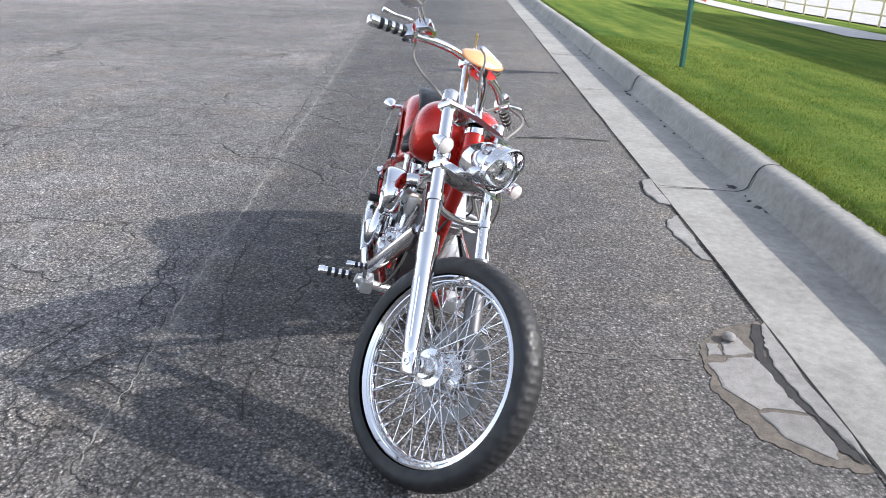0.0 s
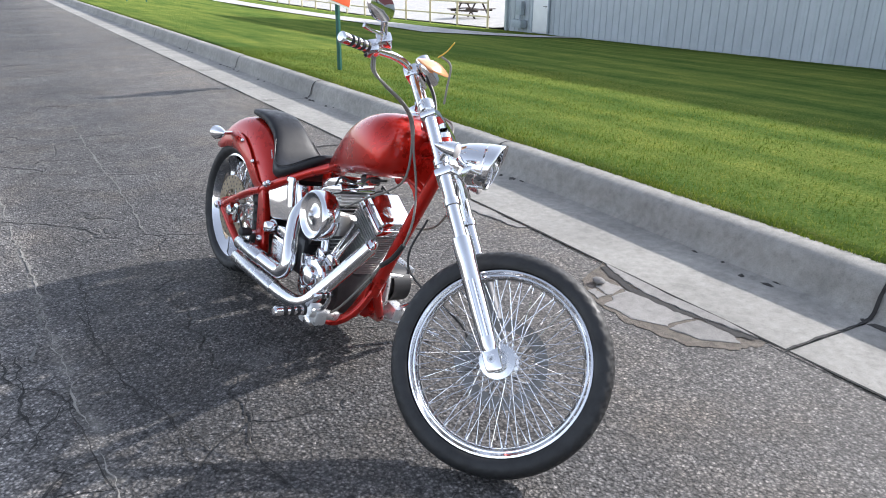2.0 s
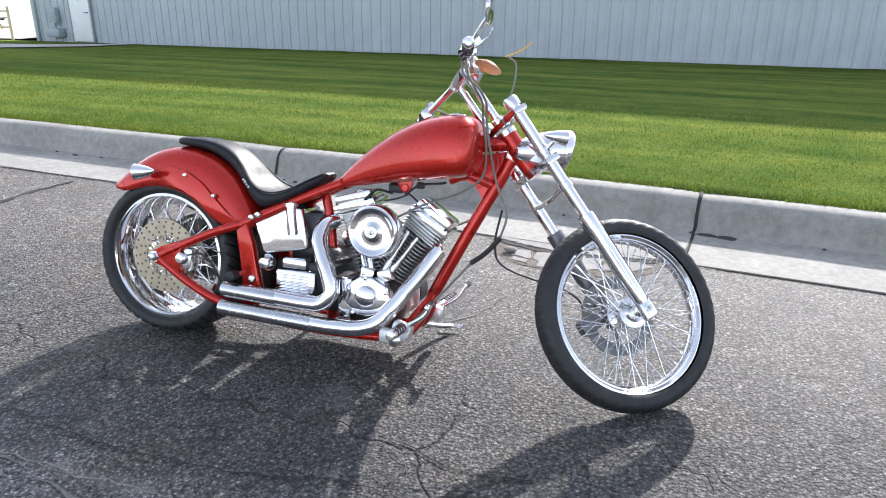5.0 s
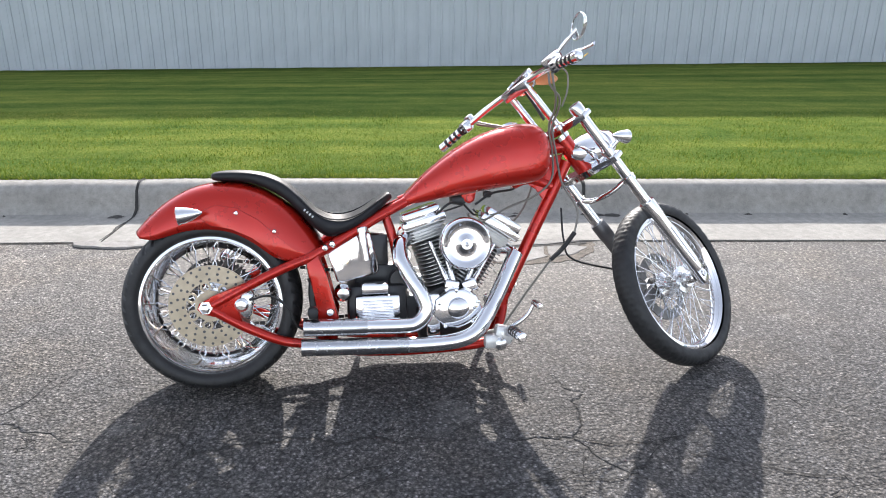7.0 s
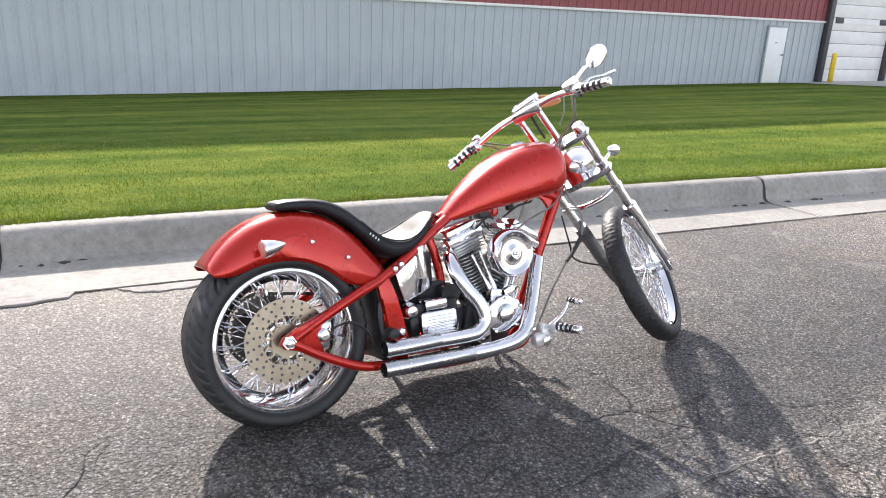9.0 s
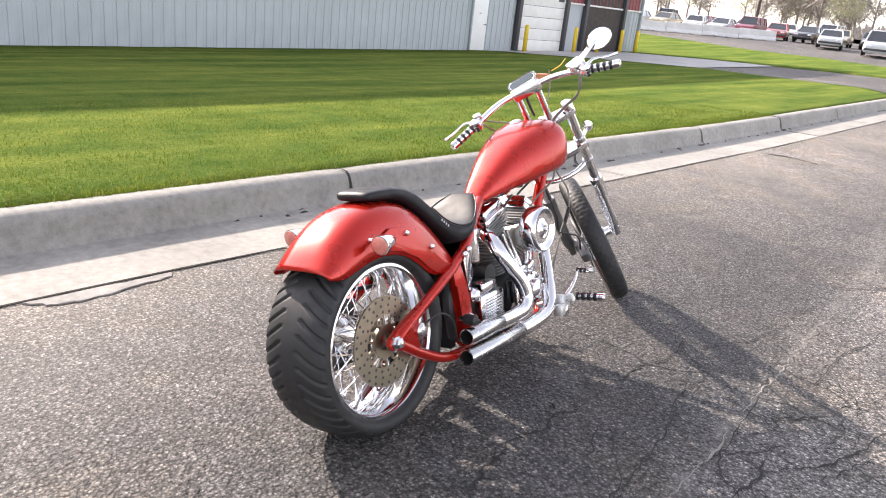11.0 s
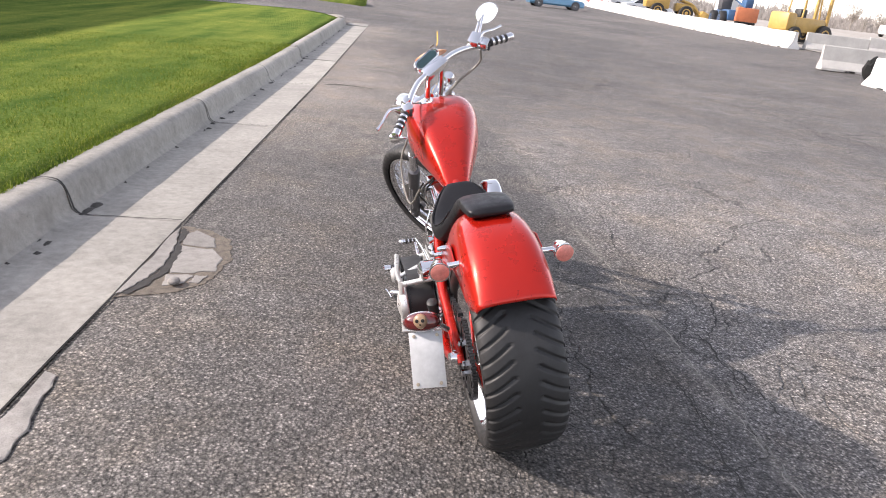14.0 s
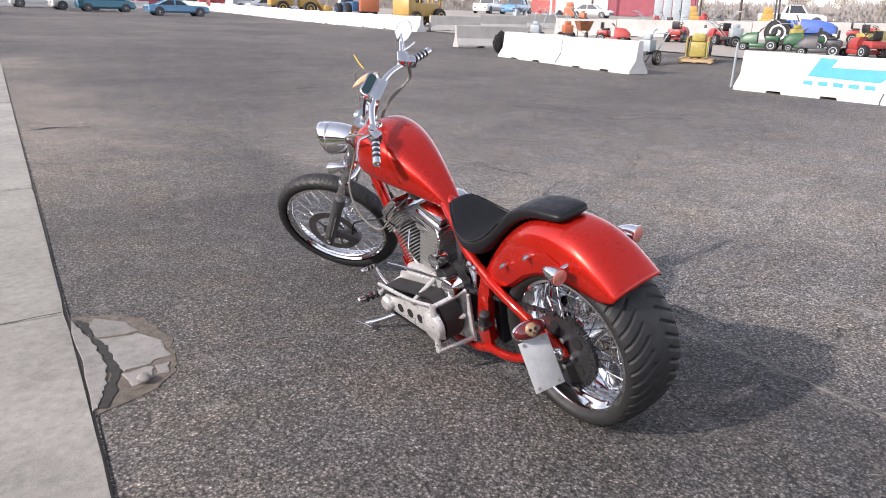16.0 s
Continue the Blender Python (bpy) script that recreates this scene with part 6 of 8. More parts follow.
lathe(bm, [(0.0, 0.0), (0.003, 0.0), (0.0, 0.003)], 8, lm @ Matrix.Translation((-0.039, 0, -0.008)) @ pose(0, 0, 0, 0, -90, 0))
part("ornament_hollows", bm, SOOT_SHADE, orn)
pm = Matrix.Translation((-0.012, 0.252, 0.345)) @ pose(0, 0, 0, -4, 26, -18)
bm = bmesh.new()
block(bm, (0.0025, 0.108, 0.175), pm, 0.001)
plate = part("number_plate", bm, PLATE, bike, "scuffed bare upright number plate")
for py in (-0.037, 0.037):
    for pz in (-0.075, 0.075):
        bm = bmesh.new()
        lathe(bm, [(0.0, 0), (0.006, 0), (0.005, 0.003), (0.0, 0.0035)], 10, pm @ Matrix.Translation((-0.0015, py, pz)) @ pose(0, 0, 0, 0, -90, 0))
        part("plate_screw", bm, STEEL, plate)
bm = bmesh.new()
tube(bm, [(0.06, 0.17, 0.40), (0.05, 0.2, 0.43), (0.06, 0.245, 0.445)], 0.009, 10)
block(bm, (0.008, 0.06, 0.07), pm @ Matrix.Translation((0.008, 0, 0.06)), 0.002)
part("plate_bracket", bm, CHROME, bike)
# rear caliper
bm = bmesh.new()
block(bm, (0.06, 0.07, 0.1), pose(0.128, -0.118, 0.33, 0, 12, 0), 0.018)
lathe(bm, [(0.0, 0), (0.024, 0), (0.024, 0.02), (0.016, 0.028), (0.0, 0.03)], 20, Matrix.Translation((0.122, -0.15, 0.335)) @ pose(0, 0, 0, 90, 0, 0))
part("rear_caliper", bm, POLISH, bike, "polished rear brake caliper")
pipe("brake_hose", [(0.15, -0.16, 0.35), (0.22, -0.18, 0.365), (0.28, -0.18, 0.32), (0.31, -0.17, 0.25), (0.36, -0.15, 0.22)], 0.004, BLACKCABLE, seg=8)

# ---- front end, all turned with the steering ----


def front_part(name, bm, material, label="", parent=None, angle=38):
    bmesh.ops.transform(bm, matrix=ST, verts=bm.verts)
    return part(name, bm, material, parent or bike, label, angle)


DULL = surface("dull dark fork alloy", (0.17, 0.17, 0.175), 0.42, 0.8, var=0.2, coarse=14, fine=200)
for s in (-1, 1):
    bm = bmesh.new()
    tube(bm, [(FORK_X, s * FORK_Y, -0.35), (FORK_X, s * FORK_Y, 0.145)], 0.0205, 22)
    leg = front_part("fork_tube", bm, CHROME, "chrome fork tube")
    bm = bmesh.new()
    lathe(bm, [(0.0, 0.125), (0.027, 0.125), (0.027, 0.152), (0.022, 0.16), (0.0, 0.162)], 24, Matrix.Translation((FORK_X, s * FORK_Y, 0)))
    front_part("fork_cap", bm, CHROME, "", leg)
    bm = bmesh.new()
    lathe(bm, [(0.0215, -0.306), (0.030, -0.306), (0.031, -0.32), (0.031, -0.37), (0.029, -0.385), (0.0285, -0.54), (0.027, -0.635), (0.024, -0.65)], 28, Matrix.Translation((FORK_X, s * FORK_Y, 0)))
    block(bm, (0.05, 0.034, 0.085), pose(FORK_X, s * (FORK_Y - 0.002), -0.669), 0.01)
    slider = front_part("fork_slider", bm, CHROME if s < 0 else DULL, "chrome lower fork slider")
    bm = bmesh.new()
    for off in (-0.008, 0.008):
        tube(bm, [(FORK_X + off, s * (FORK_Y + 0.0265), -0.44), (FORK_X + off, s * (FORK_Y + 0.0245), -0.61)], 0.004, 8)
    front_part("slider_flute", bm, CHROME, "", slider)
    bm = bmesh.new()
    lathe(bm, [(0.0, 0), (0.013, 0), (0.013, 0.006), (0.006, 0.006), (0.006, 0.003), (0.0, 0.003)], 16, Matrix.Translation((FORK_X, s * (FORK_Y + 0.014), AXLE_Z)) @ pose(0, 0, 0, -90 * s, 0, 0))
    front_part("axle_cap", bm, POLISH, "", slider)
    # clamp rings on the tubes
    for z in (-0.055, -0.19):
        bm = bmesh.new()
        lathe(bm, [(0.0205, z - 0.012), (0.026, z - 0.01), (0.026, z + 0.01), (0.0205, z + 0.012)], 22, Matrix.Translation((FORK_X, s * FORK_Y, 0)), cap=False)
        front_part("clamp_ring", bm, CHROME, "", leg)
    # front turn signal
    sig = bullet(ST @ along((0.058, s * 0.183, -0.055), (0.80, s * 0.05, -0.6)), 0.025, 0.07, PALELENS, bike)
    bm = bmesh.new()
    tube(bm, [(FORK_X, s * (FORK_Y + 0.015), -0.055), (0.03, s * 0.172, -0.045)], 0.008, 10)
    front_part("stem", bm, CHROME, "", sig)
bm = bmesh.new()
tube(bm, [(FORK_X, -0.142, AXLE_Z), (FORK_X, 0.142, AXLE_Z)], 0.011, 14)
lathe(bm, [(0.02, -0.1), (0.024, -0.095), (0.024, -0.06), (0.02, -0.06)], 20, Matrix.Translation((FORK_X, 0, AXLE_Z)) @ Y_AXIS, cap=False)
front_part("front_axle", bm, POLISH)
# triple clamps
for z, t in ((0.108, 0.022), (-0.09, 0.026)):
    bm = bmesh.new()
    prism(bm, [(-0.04, -0.035), (-0.04, 0.035), (-0.032, 0.1), (-0.025, 0.15), (0.025, 0.154), (0.032, 0.11), (0.035, 0.0), (0.032, -0.11), (0.025, -0.154), (-0.025, -0.15), (-0.032, -0.1)], t, Matrix.Translation((0, 0, z)) @ pose(0, 0, 0, 90, 0, 0) @ Matrix.Diagonal((1, 1, -1, 1)), 0.007)
    front_part("triple_clamp", bm, CHROME, "chrome fork clamp")
bm = bmesh.new()
lathe(bm, [(0.0, 0.115), (0.02, 0.115), (0.02, 0.135), (0.012, 0.145), (0.0, 0.146)], 6)
front_part("stem_nut", bm, CHROME)
# fork brace
bm = bmesh.new()
tube(bm, [(FORK_X, -FORK_Y, -0.185), (FORK_X - 0.03, -0.05, -0.2), (FORK_X - 0.03, 0.05, -0.2), (FORK_X, FORK_Y, -0.185)], 0.011, 12, flat=0.6)
front_part("fork_brace", bm, CHROME, "slim chrome fork brace")
# front caliper
bm = bmesh.new()
block(bm, (0.1, 0.05, 0.06), pose(-0.1, 0.075, -0.64, 0, 0, 0), 0.014)
block(bm, (0.06, 0.03, 0.05), pose(-0.04, 0.09, -0.635), 0.008)
front_part("front_caliper", bm, DULL, "polished front brake caliper")
# headlamp: a long teardrop with a hooded rim
hl_dir = Vector((math.cos(RAKE - 0.2), 0, -math.sin(RAKE - 0.2)))
hm = ST @ along((0.11, 0.0, -0.06), hl_dir)
bm = bmesh.new()
R_ = 0.073
lathe(bm, [(0.0, -0.155), (0.014, -0.152), (0.03, -0.14), (0.046, -0.118), (0.058, -0.09), (0.067, -0.058), (0.072, -0.025), (R_, 0.0), (R_ + 0.0005, 0.012), (R_ - 0.004, 0.013), (R_ - 0.006, 0.0), (R_ - 0.008, -0.03)], 48, hm, cap=False)
lamp = part("headlamp", bm, CHROME, bike, "long chrome bullet headlamp with a hood")
bm = bmesh.new()
rows = []
up_local = (hm.inverted().to_3x3() @ Vector((0, 0, 1)))
a0 = math.atan2(up_local.y, up_local.x)
for k in range(49):
    a = a0 + 2 * math.pi * k / 48
    f_ = (0.5 + 0.5 * math.cos(a - a0)) ** 1.2
    row = []
    for q in range(5):
        z = 0.012 + (0.006 + 0.052 * f_) * q / 4
        r = R_ + 0.0012 - 0.001 * q / 4
        row.append(hm @ Vector((r * math.cos(a), r * math.sin(a), z)))
    rows.append(row)
rings(bm, rows, cap=False, closed=False)
hood = part("headlamp_hood", bm, CHROME, lamp)
sol = hood.modifiers.new("thickness", "SOLIDIFY")
sol.thickness, sol.offset = 0.003, 0
bm = bmesh.new()
lathe(bm, [(R_ - 0.006, 0.004), (0.055, -0.02), (0.03, -0.045), (0.012, -0.055), (0.0, -0.056)], 40, hm, cap=False)
part("reflector", bm, surface("silvered reflector", (0.85, 0.85, 0.85), 0.1, 1.0, var=0.05), lamp)
bm = bmesh.new()
lathe(bm, [(0.0, -0.055), (0.009, -0.055), (0.012, -0.036), (0.01, -0.022), (0.0, -0.016)], 16, hm)
part("bulb", bm, WHITE, lamp)
bm = bmesh.new()
lathe(bm, [(R_ - 0.006, 0.006), (0.05, 0.014), (0.025, 0.018), (0.0, 0.019)], 40, hm, cap=False)
gl = part("headlamp_glass", bm, CLEAR, lamp, "clear headlamp glass")
gl.visible_shadow = False
bm = bmesh.new()
tube(bm, [(0.02, 0, -0.09), (0.035, 0, -0.085), (0.045, 0, -0.06)], 0.014, 12)
front_part("headlamp_bracket", bm, CHROME)
# risers, bar and controls, set 12 mm to the left of the fork's middle
ST = ST @ Matrix.Translation((0, 0.012, 0))
for s in (-1, 1):
    bm = bmesh.new()
    tube(bm, [(-0.03, s * 0.045, 0.115), (-0.034, s * 0.045, 0.315)], 0.0145, 16)
    lathe(bm, [(0.0, 0.115), (0.021, 0.115), (0.021, 0.13), (0.015, 0.136)], 18, Matrix.Translation((-0.03, s * 0.045, 0)))
    front_part("riser", bm, CHROME, "chrome handlebar riser")
bm = bmesh.new()
block(bm, (0.05, 0.13, 0.04), pose(-0.034, 0, 0.327), 0.008)
front_part("bar_clamp", bm, CHROME)
BAR = [(-x, y * s, z) for s, pts in ((-1, ((0.152, 0.362, 0.322), (0.132, 0.31, 0.325), (0.098, 0.24, 0.33), (0.062, 0.17, 0.334), (0.04, 0.1, 0.334))), (1, ((0.034, 0.0, 0.332), (0.04, 0.1, 0.334), (0.062, 0.17, 0.334), (0.098, 0.24, 0.33), (0.132, 0.31, 0.325), (0.152, 0.362, 0.322)))) for x, y, z in pts]
bm = bmesh.new()
tube(bm, BAR, 0.0127, 16)
front_part("handlebar", bm, CHROME, "drag-style chrome handlebar")
for s in (-1, 1):
    a, b = Vector((-0.108, s * 0.262, 0.33)), Vector((-0.156, s * 0.378, 0.32))
    d = (b - a).normalized()
    banded_peg("grip", ST @ along(a + d * 0.01, d), 0.1, 0.0175)
    bm = bmesh.new()
    block(bm, (0.045, 0.05, 0.045), Matrix.Translation(a - d * 0.012) @ pose(0, 0, 0, 0, 0, -s * 20), 0.012)
    block(bm, (0.03, 0.035, 0.03), Matrix.Translation(a - d * 0.03 + Vector((0.015, 0, 0.015))), 0.008)
    sw = front_part("switch_housing", bm, CHROME, "chrome switch housing")
    bm = bmesh.new()
    for k in range(3):
        block(bm, (0.01, 0.014, 0.008), Matrix.Translation(a - d * 0.012 + Vector((-0.024, s * 0.002, 0.012 - 0.014 * k))), 0.003)
    front_part("switch", bm, DARKMETAL, "", sw)
    bm = bmesh.new()
    tube(bm, [a + Vector((0.03, 0, 0.0)), a + Vector((0.055, s * 0.04, -0.002)), a + Vector((0.04, s * 0.1, -0.012)), a + Vector((0.03, s * 0.14, -0.014))], [0.007, 0.006, 0.005, 0.007], 10, flat=0.6)
    front_part("brake_lever" if s < 0 else "clutch_lever", bm, CHROME, "chrome hand lever")
# brake reservoir on the right
bm = bmesh.new()
block(bm, (0.05, 0.07, 0.035), Matrix.Translation((-0.068, -0.225, 0.352)) @ pose(0, 0, 0, 0, 0, 20), 0.008)
front_part("brake_reservoir", bm, CHROME, "chrome brake fluid reservoir")
# round mirror on a forked stalk, right side
mc = Vector((0.0, -0.35, 0.43))
bm = bmesh.new()
tube(bm, [(-0.076, -0.235, 0.345), (-0.062, -0.26, 0.358), (-0.038, -0.305, 0.372), (-0.012, -0.352, 0.382)], 0.006, 10)
tube(bm, [(-0.062, -0.23, 0.345), (-0.048, -0.255, 0.36), (-0.028, -0.3, 0.375)], 0.005, 10)
stalk = front_part("mirror_stalk", bm, CHROME, "chrome mirror stalk")
# facing back along the bike, tipped up a little
back = (ST.inverted().to_3x3() @ Vector((-1, -0.12, 0.02))).normalized()
mm = ST @ along((-0.023, -0.358, 0.386), back) @ Matrix.Diagonal((1.0, 1.0, 1.0, 1.0))
long_ = mm.inverted().to_3x3() @ (ST.to_3x3() @ Vector((-0.035, -0.123, 0.038)))
mm = mm @ pose(0, 0, 0, 0, 0, math.degrees(math.atan2(long_.y, long_.x)))
bm = bmesh.new()
lathe(bm, [(0.0, -0.016), (0.034, -0.014), (0.057, -0.008), (0.063, 0.0), (0.063, 0.004), (0.0595, 0.005), (0.059, 0.0015)], 40, mm @ Matrix.Diagonal((0.88, 0.66, 1, 1)), cap=False)
mirror = part("mirror", bm, CHROME, bike, "oval chrome rear-view mirror")
bm = bmesh.new()
lathe(bm, [(0.059, 0.002), (0.0, 0.002)], 40, mm @ Matrix.Diagonal((0.88, 0.66, 1, 1)), cap=False)
MIRROR = surface("mirror glass", (0.9, 0.9, 0.9), 0.02, 1.0, var=0.01)
part("mirror_glass", bm, MIRROR, mirror)
# digital gauge in an oval housing, with the small orange screen
gdir = (ST.inverted().to_3x3() @ Vector((-0.75, 0.0, 0.66))).normalized()
gm = ST @ along((0.012, 0.0, 0.345), gdir)
gx_axis = (gm.inverted().to_3x3() @ (ST.to_3x3() @ Vector((0, 1, 0))))
turn = math.degrees(math.atan2(gx_axis.y, gx_axis.x))
gm = gm @ pose(0, 0, 0, 0, 0, turn)


def stadium(w, h, n=12):
    r = h / 2
    o = []
    for k in range(n + 1):
        a = -math.pi / 2 + math.pi * k / n
        o.append((w / 2 - r + r * math.cos(a), r * math.sin(a)))
    for k in range(n + 1):
        a = math.pi / 2 + math.pi * k / n
        o.append((-w / 2 + r + r * math.cos(a), r * math.sin(a)))
    return o


bm = bmesh.new()
rows = []
for sc, z in ((0.6, -0.05), (0.85, -0.035), (1.0, -0.01), (1.0, 0.008), (0.94, 0.011), (0.86, 0.006)):
    rows.append([gm @ Vector((x * sc, y * sc, z)) for x, y in stadium(0.135, 0.05)])
rings(bm, rows)
ga = part("gauge", bm, CHROME, bike, "oval chrome digital gauge")
bm = bmesh.new()
rings(bm, [[gm @ Vector((x, y, z)) for x, y in stadium(0.112, 0.036)] for z in (0.004, 0.0075)])
part("display", bm, GAUGE, ga, "dark teal display")
bm = bmesh.new()
cn = (ST.inverted().to_3x3() @ BIKE.inverted().to_3x3() @ Vector((0.45, -0.3, 0.84))).normalized()
cy = (Vector((0, 1, 0)) - cn * cn.y).normalized()
cm = Matrix.Translation((0.043, -0.062, 0.305)) @ Matrix((cy.cross(cn), cy, cn)).transposed().to_4x4()
rows = []
for k in range(8):
    w = 1 - k / 8
    rows.append([cm @ Vector((0.05 * w * math.copysign(abs(math.cos(a)) ** 0.8, math.cos(a)), 0.078 * w * math.sin(a), 0.02 * (1 - w * w))) for a in (2 * math.pi * q / 28 for q in range(28))])
rings(bm, rows, cap=False)
bm.verts.ensure_lookup_table()
bm.faces.new(bm.verts[-28:])
scr = front_part("small_fairing", bm, AMBER, "small orange plastic cowl beside the gauge")
sol = scr.modifiers.new("thickness", "SOLIDIFY")
sol.thickness = 0.0025
bm = bmesh.new()
tube(bm, [(0.075, -0.14, 0.29), (0.11, -0.185, 0.272), (0.145, -0.222, 0.27)], 0.0022, 8)
front_part("yellow_wire", bm, YELLOWWIRE, "stiff yellow wire end")
bm = bmesh.new()
tube(bm, [(0.085, -0.13, 0.295), (0.105, -0.125, 0.255), (0.075, -0.1, 0.205), (0.045, -0.06, 0.17)], 0.0035, 8)
front_part("gauge_wire", bm, CABLE)

# ---- cables ----


def bar_end(s, z=0.31):
    return ST @ Vector((-0.06, s * 0.24, z))


for off, name in ((0.0, "throttle_cable"), (0.013, "brake_line")):
    start = [Vector((1.222 - off, -0.24, 1.115)), Vector((1.23 - off, -0.236, 1.07)), Vector((1.248 + off, -0.2, 1.03)), Vector((1.262 + off, -0.135, 0.985)), Vector((1.256 + off, -0.085, 0.93)), Vector((1.272 + off, -0.075, 0.84))]
    if off:
        start += [Vector((1.315, -0.06, 0.72)), Vector((1.365, -0.09, 0.62)), Vector((1.35, -0.1, 0.53))]
    else:
        start += [Vector((1.268, -0.08, 0.74)), Vector((1.2, -0.1, 0.68)), Vector((1.08, -0.09, 0.63)), Vector((0.95, -0.09, 0.56))]
    pipe(name, start, 0.0042, CABLE, seg=8)
pipe("cable_sleeve", [Vector((1.352, -0.1, 0.535)), Vector((1.305, -0.1, 0.477)), Vector((1.255, -0.105, 0.435))], 0.009, BLACKCABLE, seg=8)
pipe("lower_cable", [Vector((1.255, -0.105, 0.435)), Vector((1.17, -0.11, 0.33)), Vector((1.08, -0.13, 0.22)), Vector((1.04, -0.15, 0.18))], 0.0045, CABLE, seg=8)
pipe("front_brake_hose", [Vector((1.33, 0.0, 0.62)), Vector((1.325, -0.05, 0.5)), Vector((1.37, -0.04, 0.42)), ST @ Vector((-0.1, 0.06, -0.52)), ST @ Vector((-0.1, 0.075, -0.62))], 0.004, BLACKCABLE, seg=8)
pipe("clutch_cable", [bar_end(1), ST @ Vector((0.02, 0.22, 0.22)), ST @ Vector((-0.02, 0.14, 0.08)), Vector((1.25, 0.16, 0.68)), Vector((1.18, 0.17, 0.56)), Vector((1.05, 0.16, 0.52)), Vector((0.98, 0.12, 0.6))], 0.0045, CABLE, seg=8)
pipe("wiring_loom", [ST @ Vector((0.0, 0.0, 0.32)), ST @ Vector((0.01, 0.01, 0.25)), ST @ Vector((0.0, 0.01, 0.17))], 0.006, BLACKCABLE, seg=8)
pipe("bar_wire", [bar_end(1, 0.325), ST @ Vector((-0.07, 0.15, 0.26)), ST @ Vector((-0.05, 0.06, 0.19))], 0.0035, CABLE, seg=8)

# ---- the lot beyond: barriers, vehicles, machines, trees ----


def level(x, y):
    return fall(y) + rise(x) if x < 2.3 else land(x, y)


BARRIER_WHITE = surface("white painted barrier concrete", (0.62, 0.61, 0.59), 0.7, var=0.12, coarse=2.0, fine=40, bump=0.25, depth=0.004, vary=0.08)
BARRIER_GREY = surface("bare barrier concrete", (0.4, 0.39, 0.37), 0.8, var=0.15, coarse=2.0, fine=40, bump=0.25, depth=0.004, vary=0.1)


def barrier_mesh(length, material):
    prof = [(-0.3, 0.0), (-0.3, 0.075), (-0.12, 0.33), (-0.075, 0.78), (-0.055, 0.81), (0.055, 0.81), (0.075, 0.78), (0.12, 0.33), (0.3, 0.075), (0.3, 0.0)]
    bm = bmesh.new()
    h = length / 2
    rows = []
    for y in (-h, -h + 0.05, -0.75, -0.73, -0.42, -0.4, 0.4, 0.42, 0.73, 0.75, h - 0.05, h):
        end = 0.985 if abs(y) == h else 1.0
        scup = 0.06 if 0.42 <= abs(y) <= 0.73 else 0.0
        rows.append([(x * end, y, max(z, scup)) for x, z in prof])
    rings(bm, rows)
    bmesh.ops.recalc_face_normals(bm, faces=bm.faces)
    me = bpy.data.meshes.new("barrier")
    bm.to_mesh(me)
    bm.free()
    me.materials.append(material)
    return me


JERSEY = {False: barrier_mesh(3.02, BARRIER_WHITE), True: barrier_mesh(3.02, BARRIER_GREY)}


def barrier_row(a, b, group, grey=False):
    a, b = Vector((*a, 0)), Vector((*b, 0))
    n = max(1, round((b - a).length / 3.05))
    turn_ = math.degrees(math.atan2(-(b - a).x, (b - a).y))
    for k in range(n):
        p = a + (b - a) * (k + 0.5) / n
        ob = new("jersey_barrier", JERSEY[grey])
        ob.matrix_world = pose(p.x, p.y, level(p.x, p.y) - 0.01, 0, 0, turn_) @ Matrix.Diagonal((1, (b - a).length / n / 3.05, 1, 1))
        tagged(ob, "bare grey concrete road barrier on the asphalt" if grey else "white painted concrete road barrier on the asphalt", "barrier", group)


barrier_row((-18.4, -30.8), (-18.6, -112), "long barrier wall")
barrier_row((-12.75, -14.9), (-12.3, -8.4), "near barriers")
barrier_row((-12.05, -5.1), (-12.55, 4.1), "near barriers")
barrier_row((-13.65, -19.55), (-16.65, -18.95), "grey barriers", True)
barrier_row((-19.0, -31.0), (-28.0, -30.0), "grey barriers", True)
barrier_row((-22.5, -24.5), (-31.0, -12.0), "back barriers", True)
barrier_row((20.8, -60.4), (38.0, -48.5), "parking barriers")
barrier_row((4.0, -83.0), (-14.0, -86.0), "far barriers")

# the banner tied over the near barriers
BLUE = surface("sky blue print", (0.06, 0.32, 0.75), 0.5, var=0.06)
banner = thing("banner", "white vinyl banner with a blue printed shape tied on a barrier", "banner")
bx = lambda y: -12.05 - 0.5 * (y + 5.1) / 9.2
ban = [Vector((bx(y) + 0.125 + (0.19 - 0.0) * (1 - z) * 0.3, y, level(bx(y), y) + 0.2 + 0.55 * z)) for y in (-3.85, -1.4) for z in (0, 1)]
raw("banner_sheet", ban, [(0, 1, 3, 2)], WHITE, banner)
v = []
for y, z in ((-3.55, 0.35), (-3.35, 1.0), (-3.0, 0.98), (-3.1, 0.7), (-1.85, 0.72), (-2.15, 0.3)):
    v.append((bx(y) + 0.131 + 0.19 * (1 - z) * 0.3, y, level(bx(y), y) + 0.2 + 0.55 * z))
raw("banner_print", v, [tuple(range(6))], BLUE, banner)
for k in range(5):
    v = []
    y = -3.6 + 0.3 * k
    for q in (0, 0.2):
        for z in (0.06, 0.2):
            v.append((bx(y) + 0.131 + 0.19 * (1 - z) * 0.3, y + q, level(bx(y), y) + 0.2 + 0.55 * z))
    raw("banner_lettering", v, [(0, 1, 3, 2)], BLUE, banner)
bm = bmesh.new()
tube(bm, [(-12.1, -5.4, level(-12.1, -5.4)), (-12.1, -5.37, level(-12.1, -5.4) + 0.95)], 0.025, 8)
tagged(part("steel_stake", bm, GREYBOX), "thin grey steel stake against a barrier", "stake")

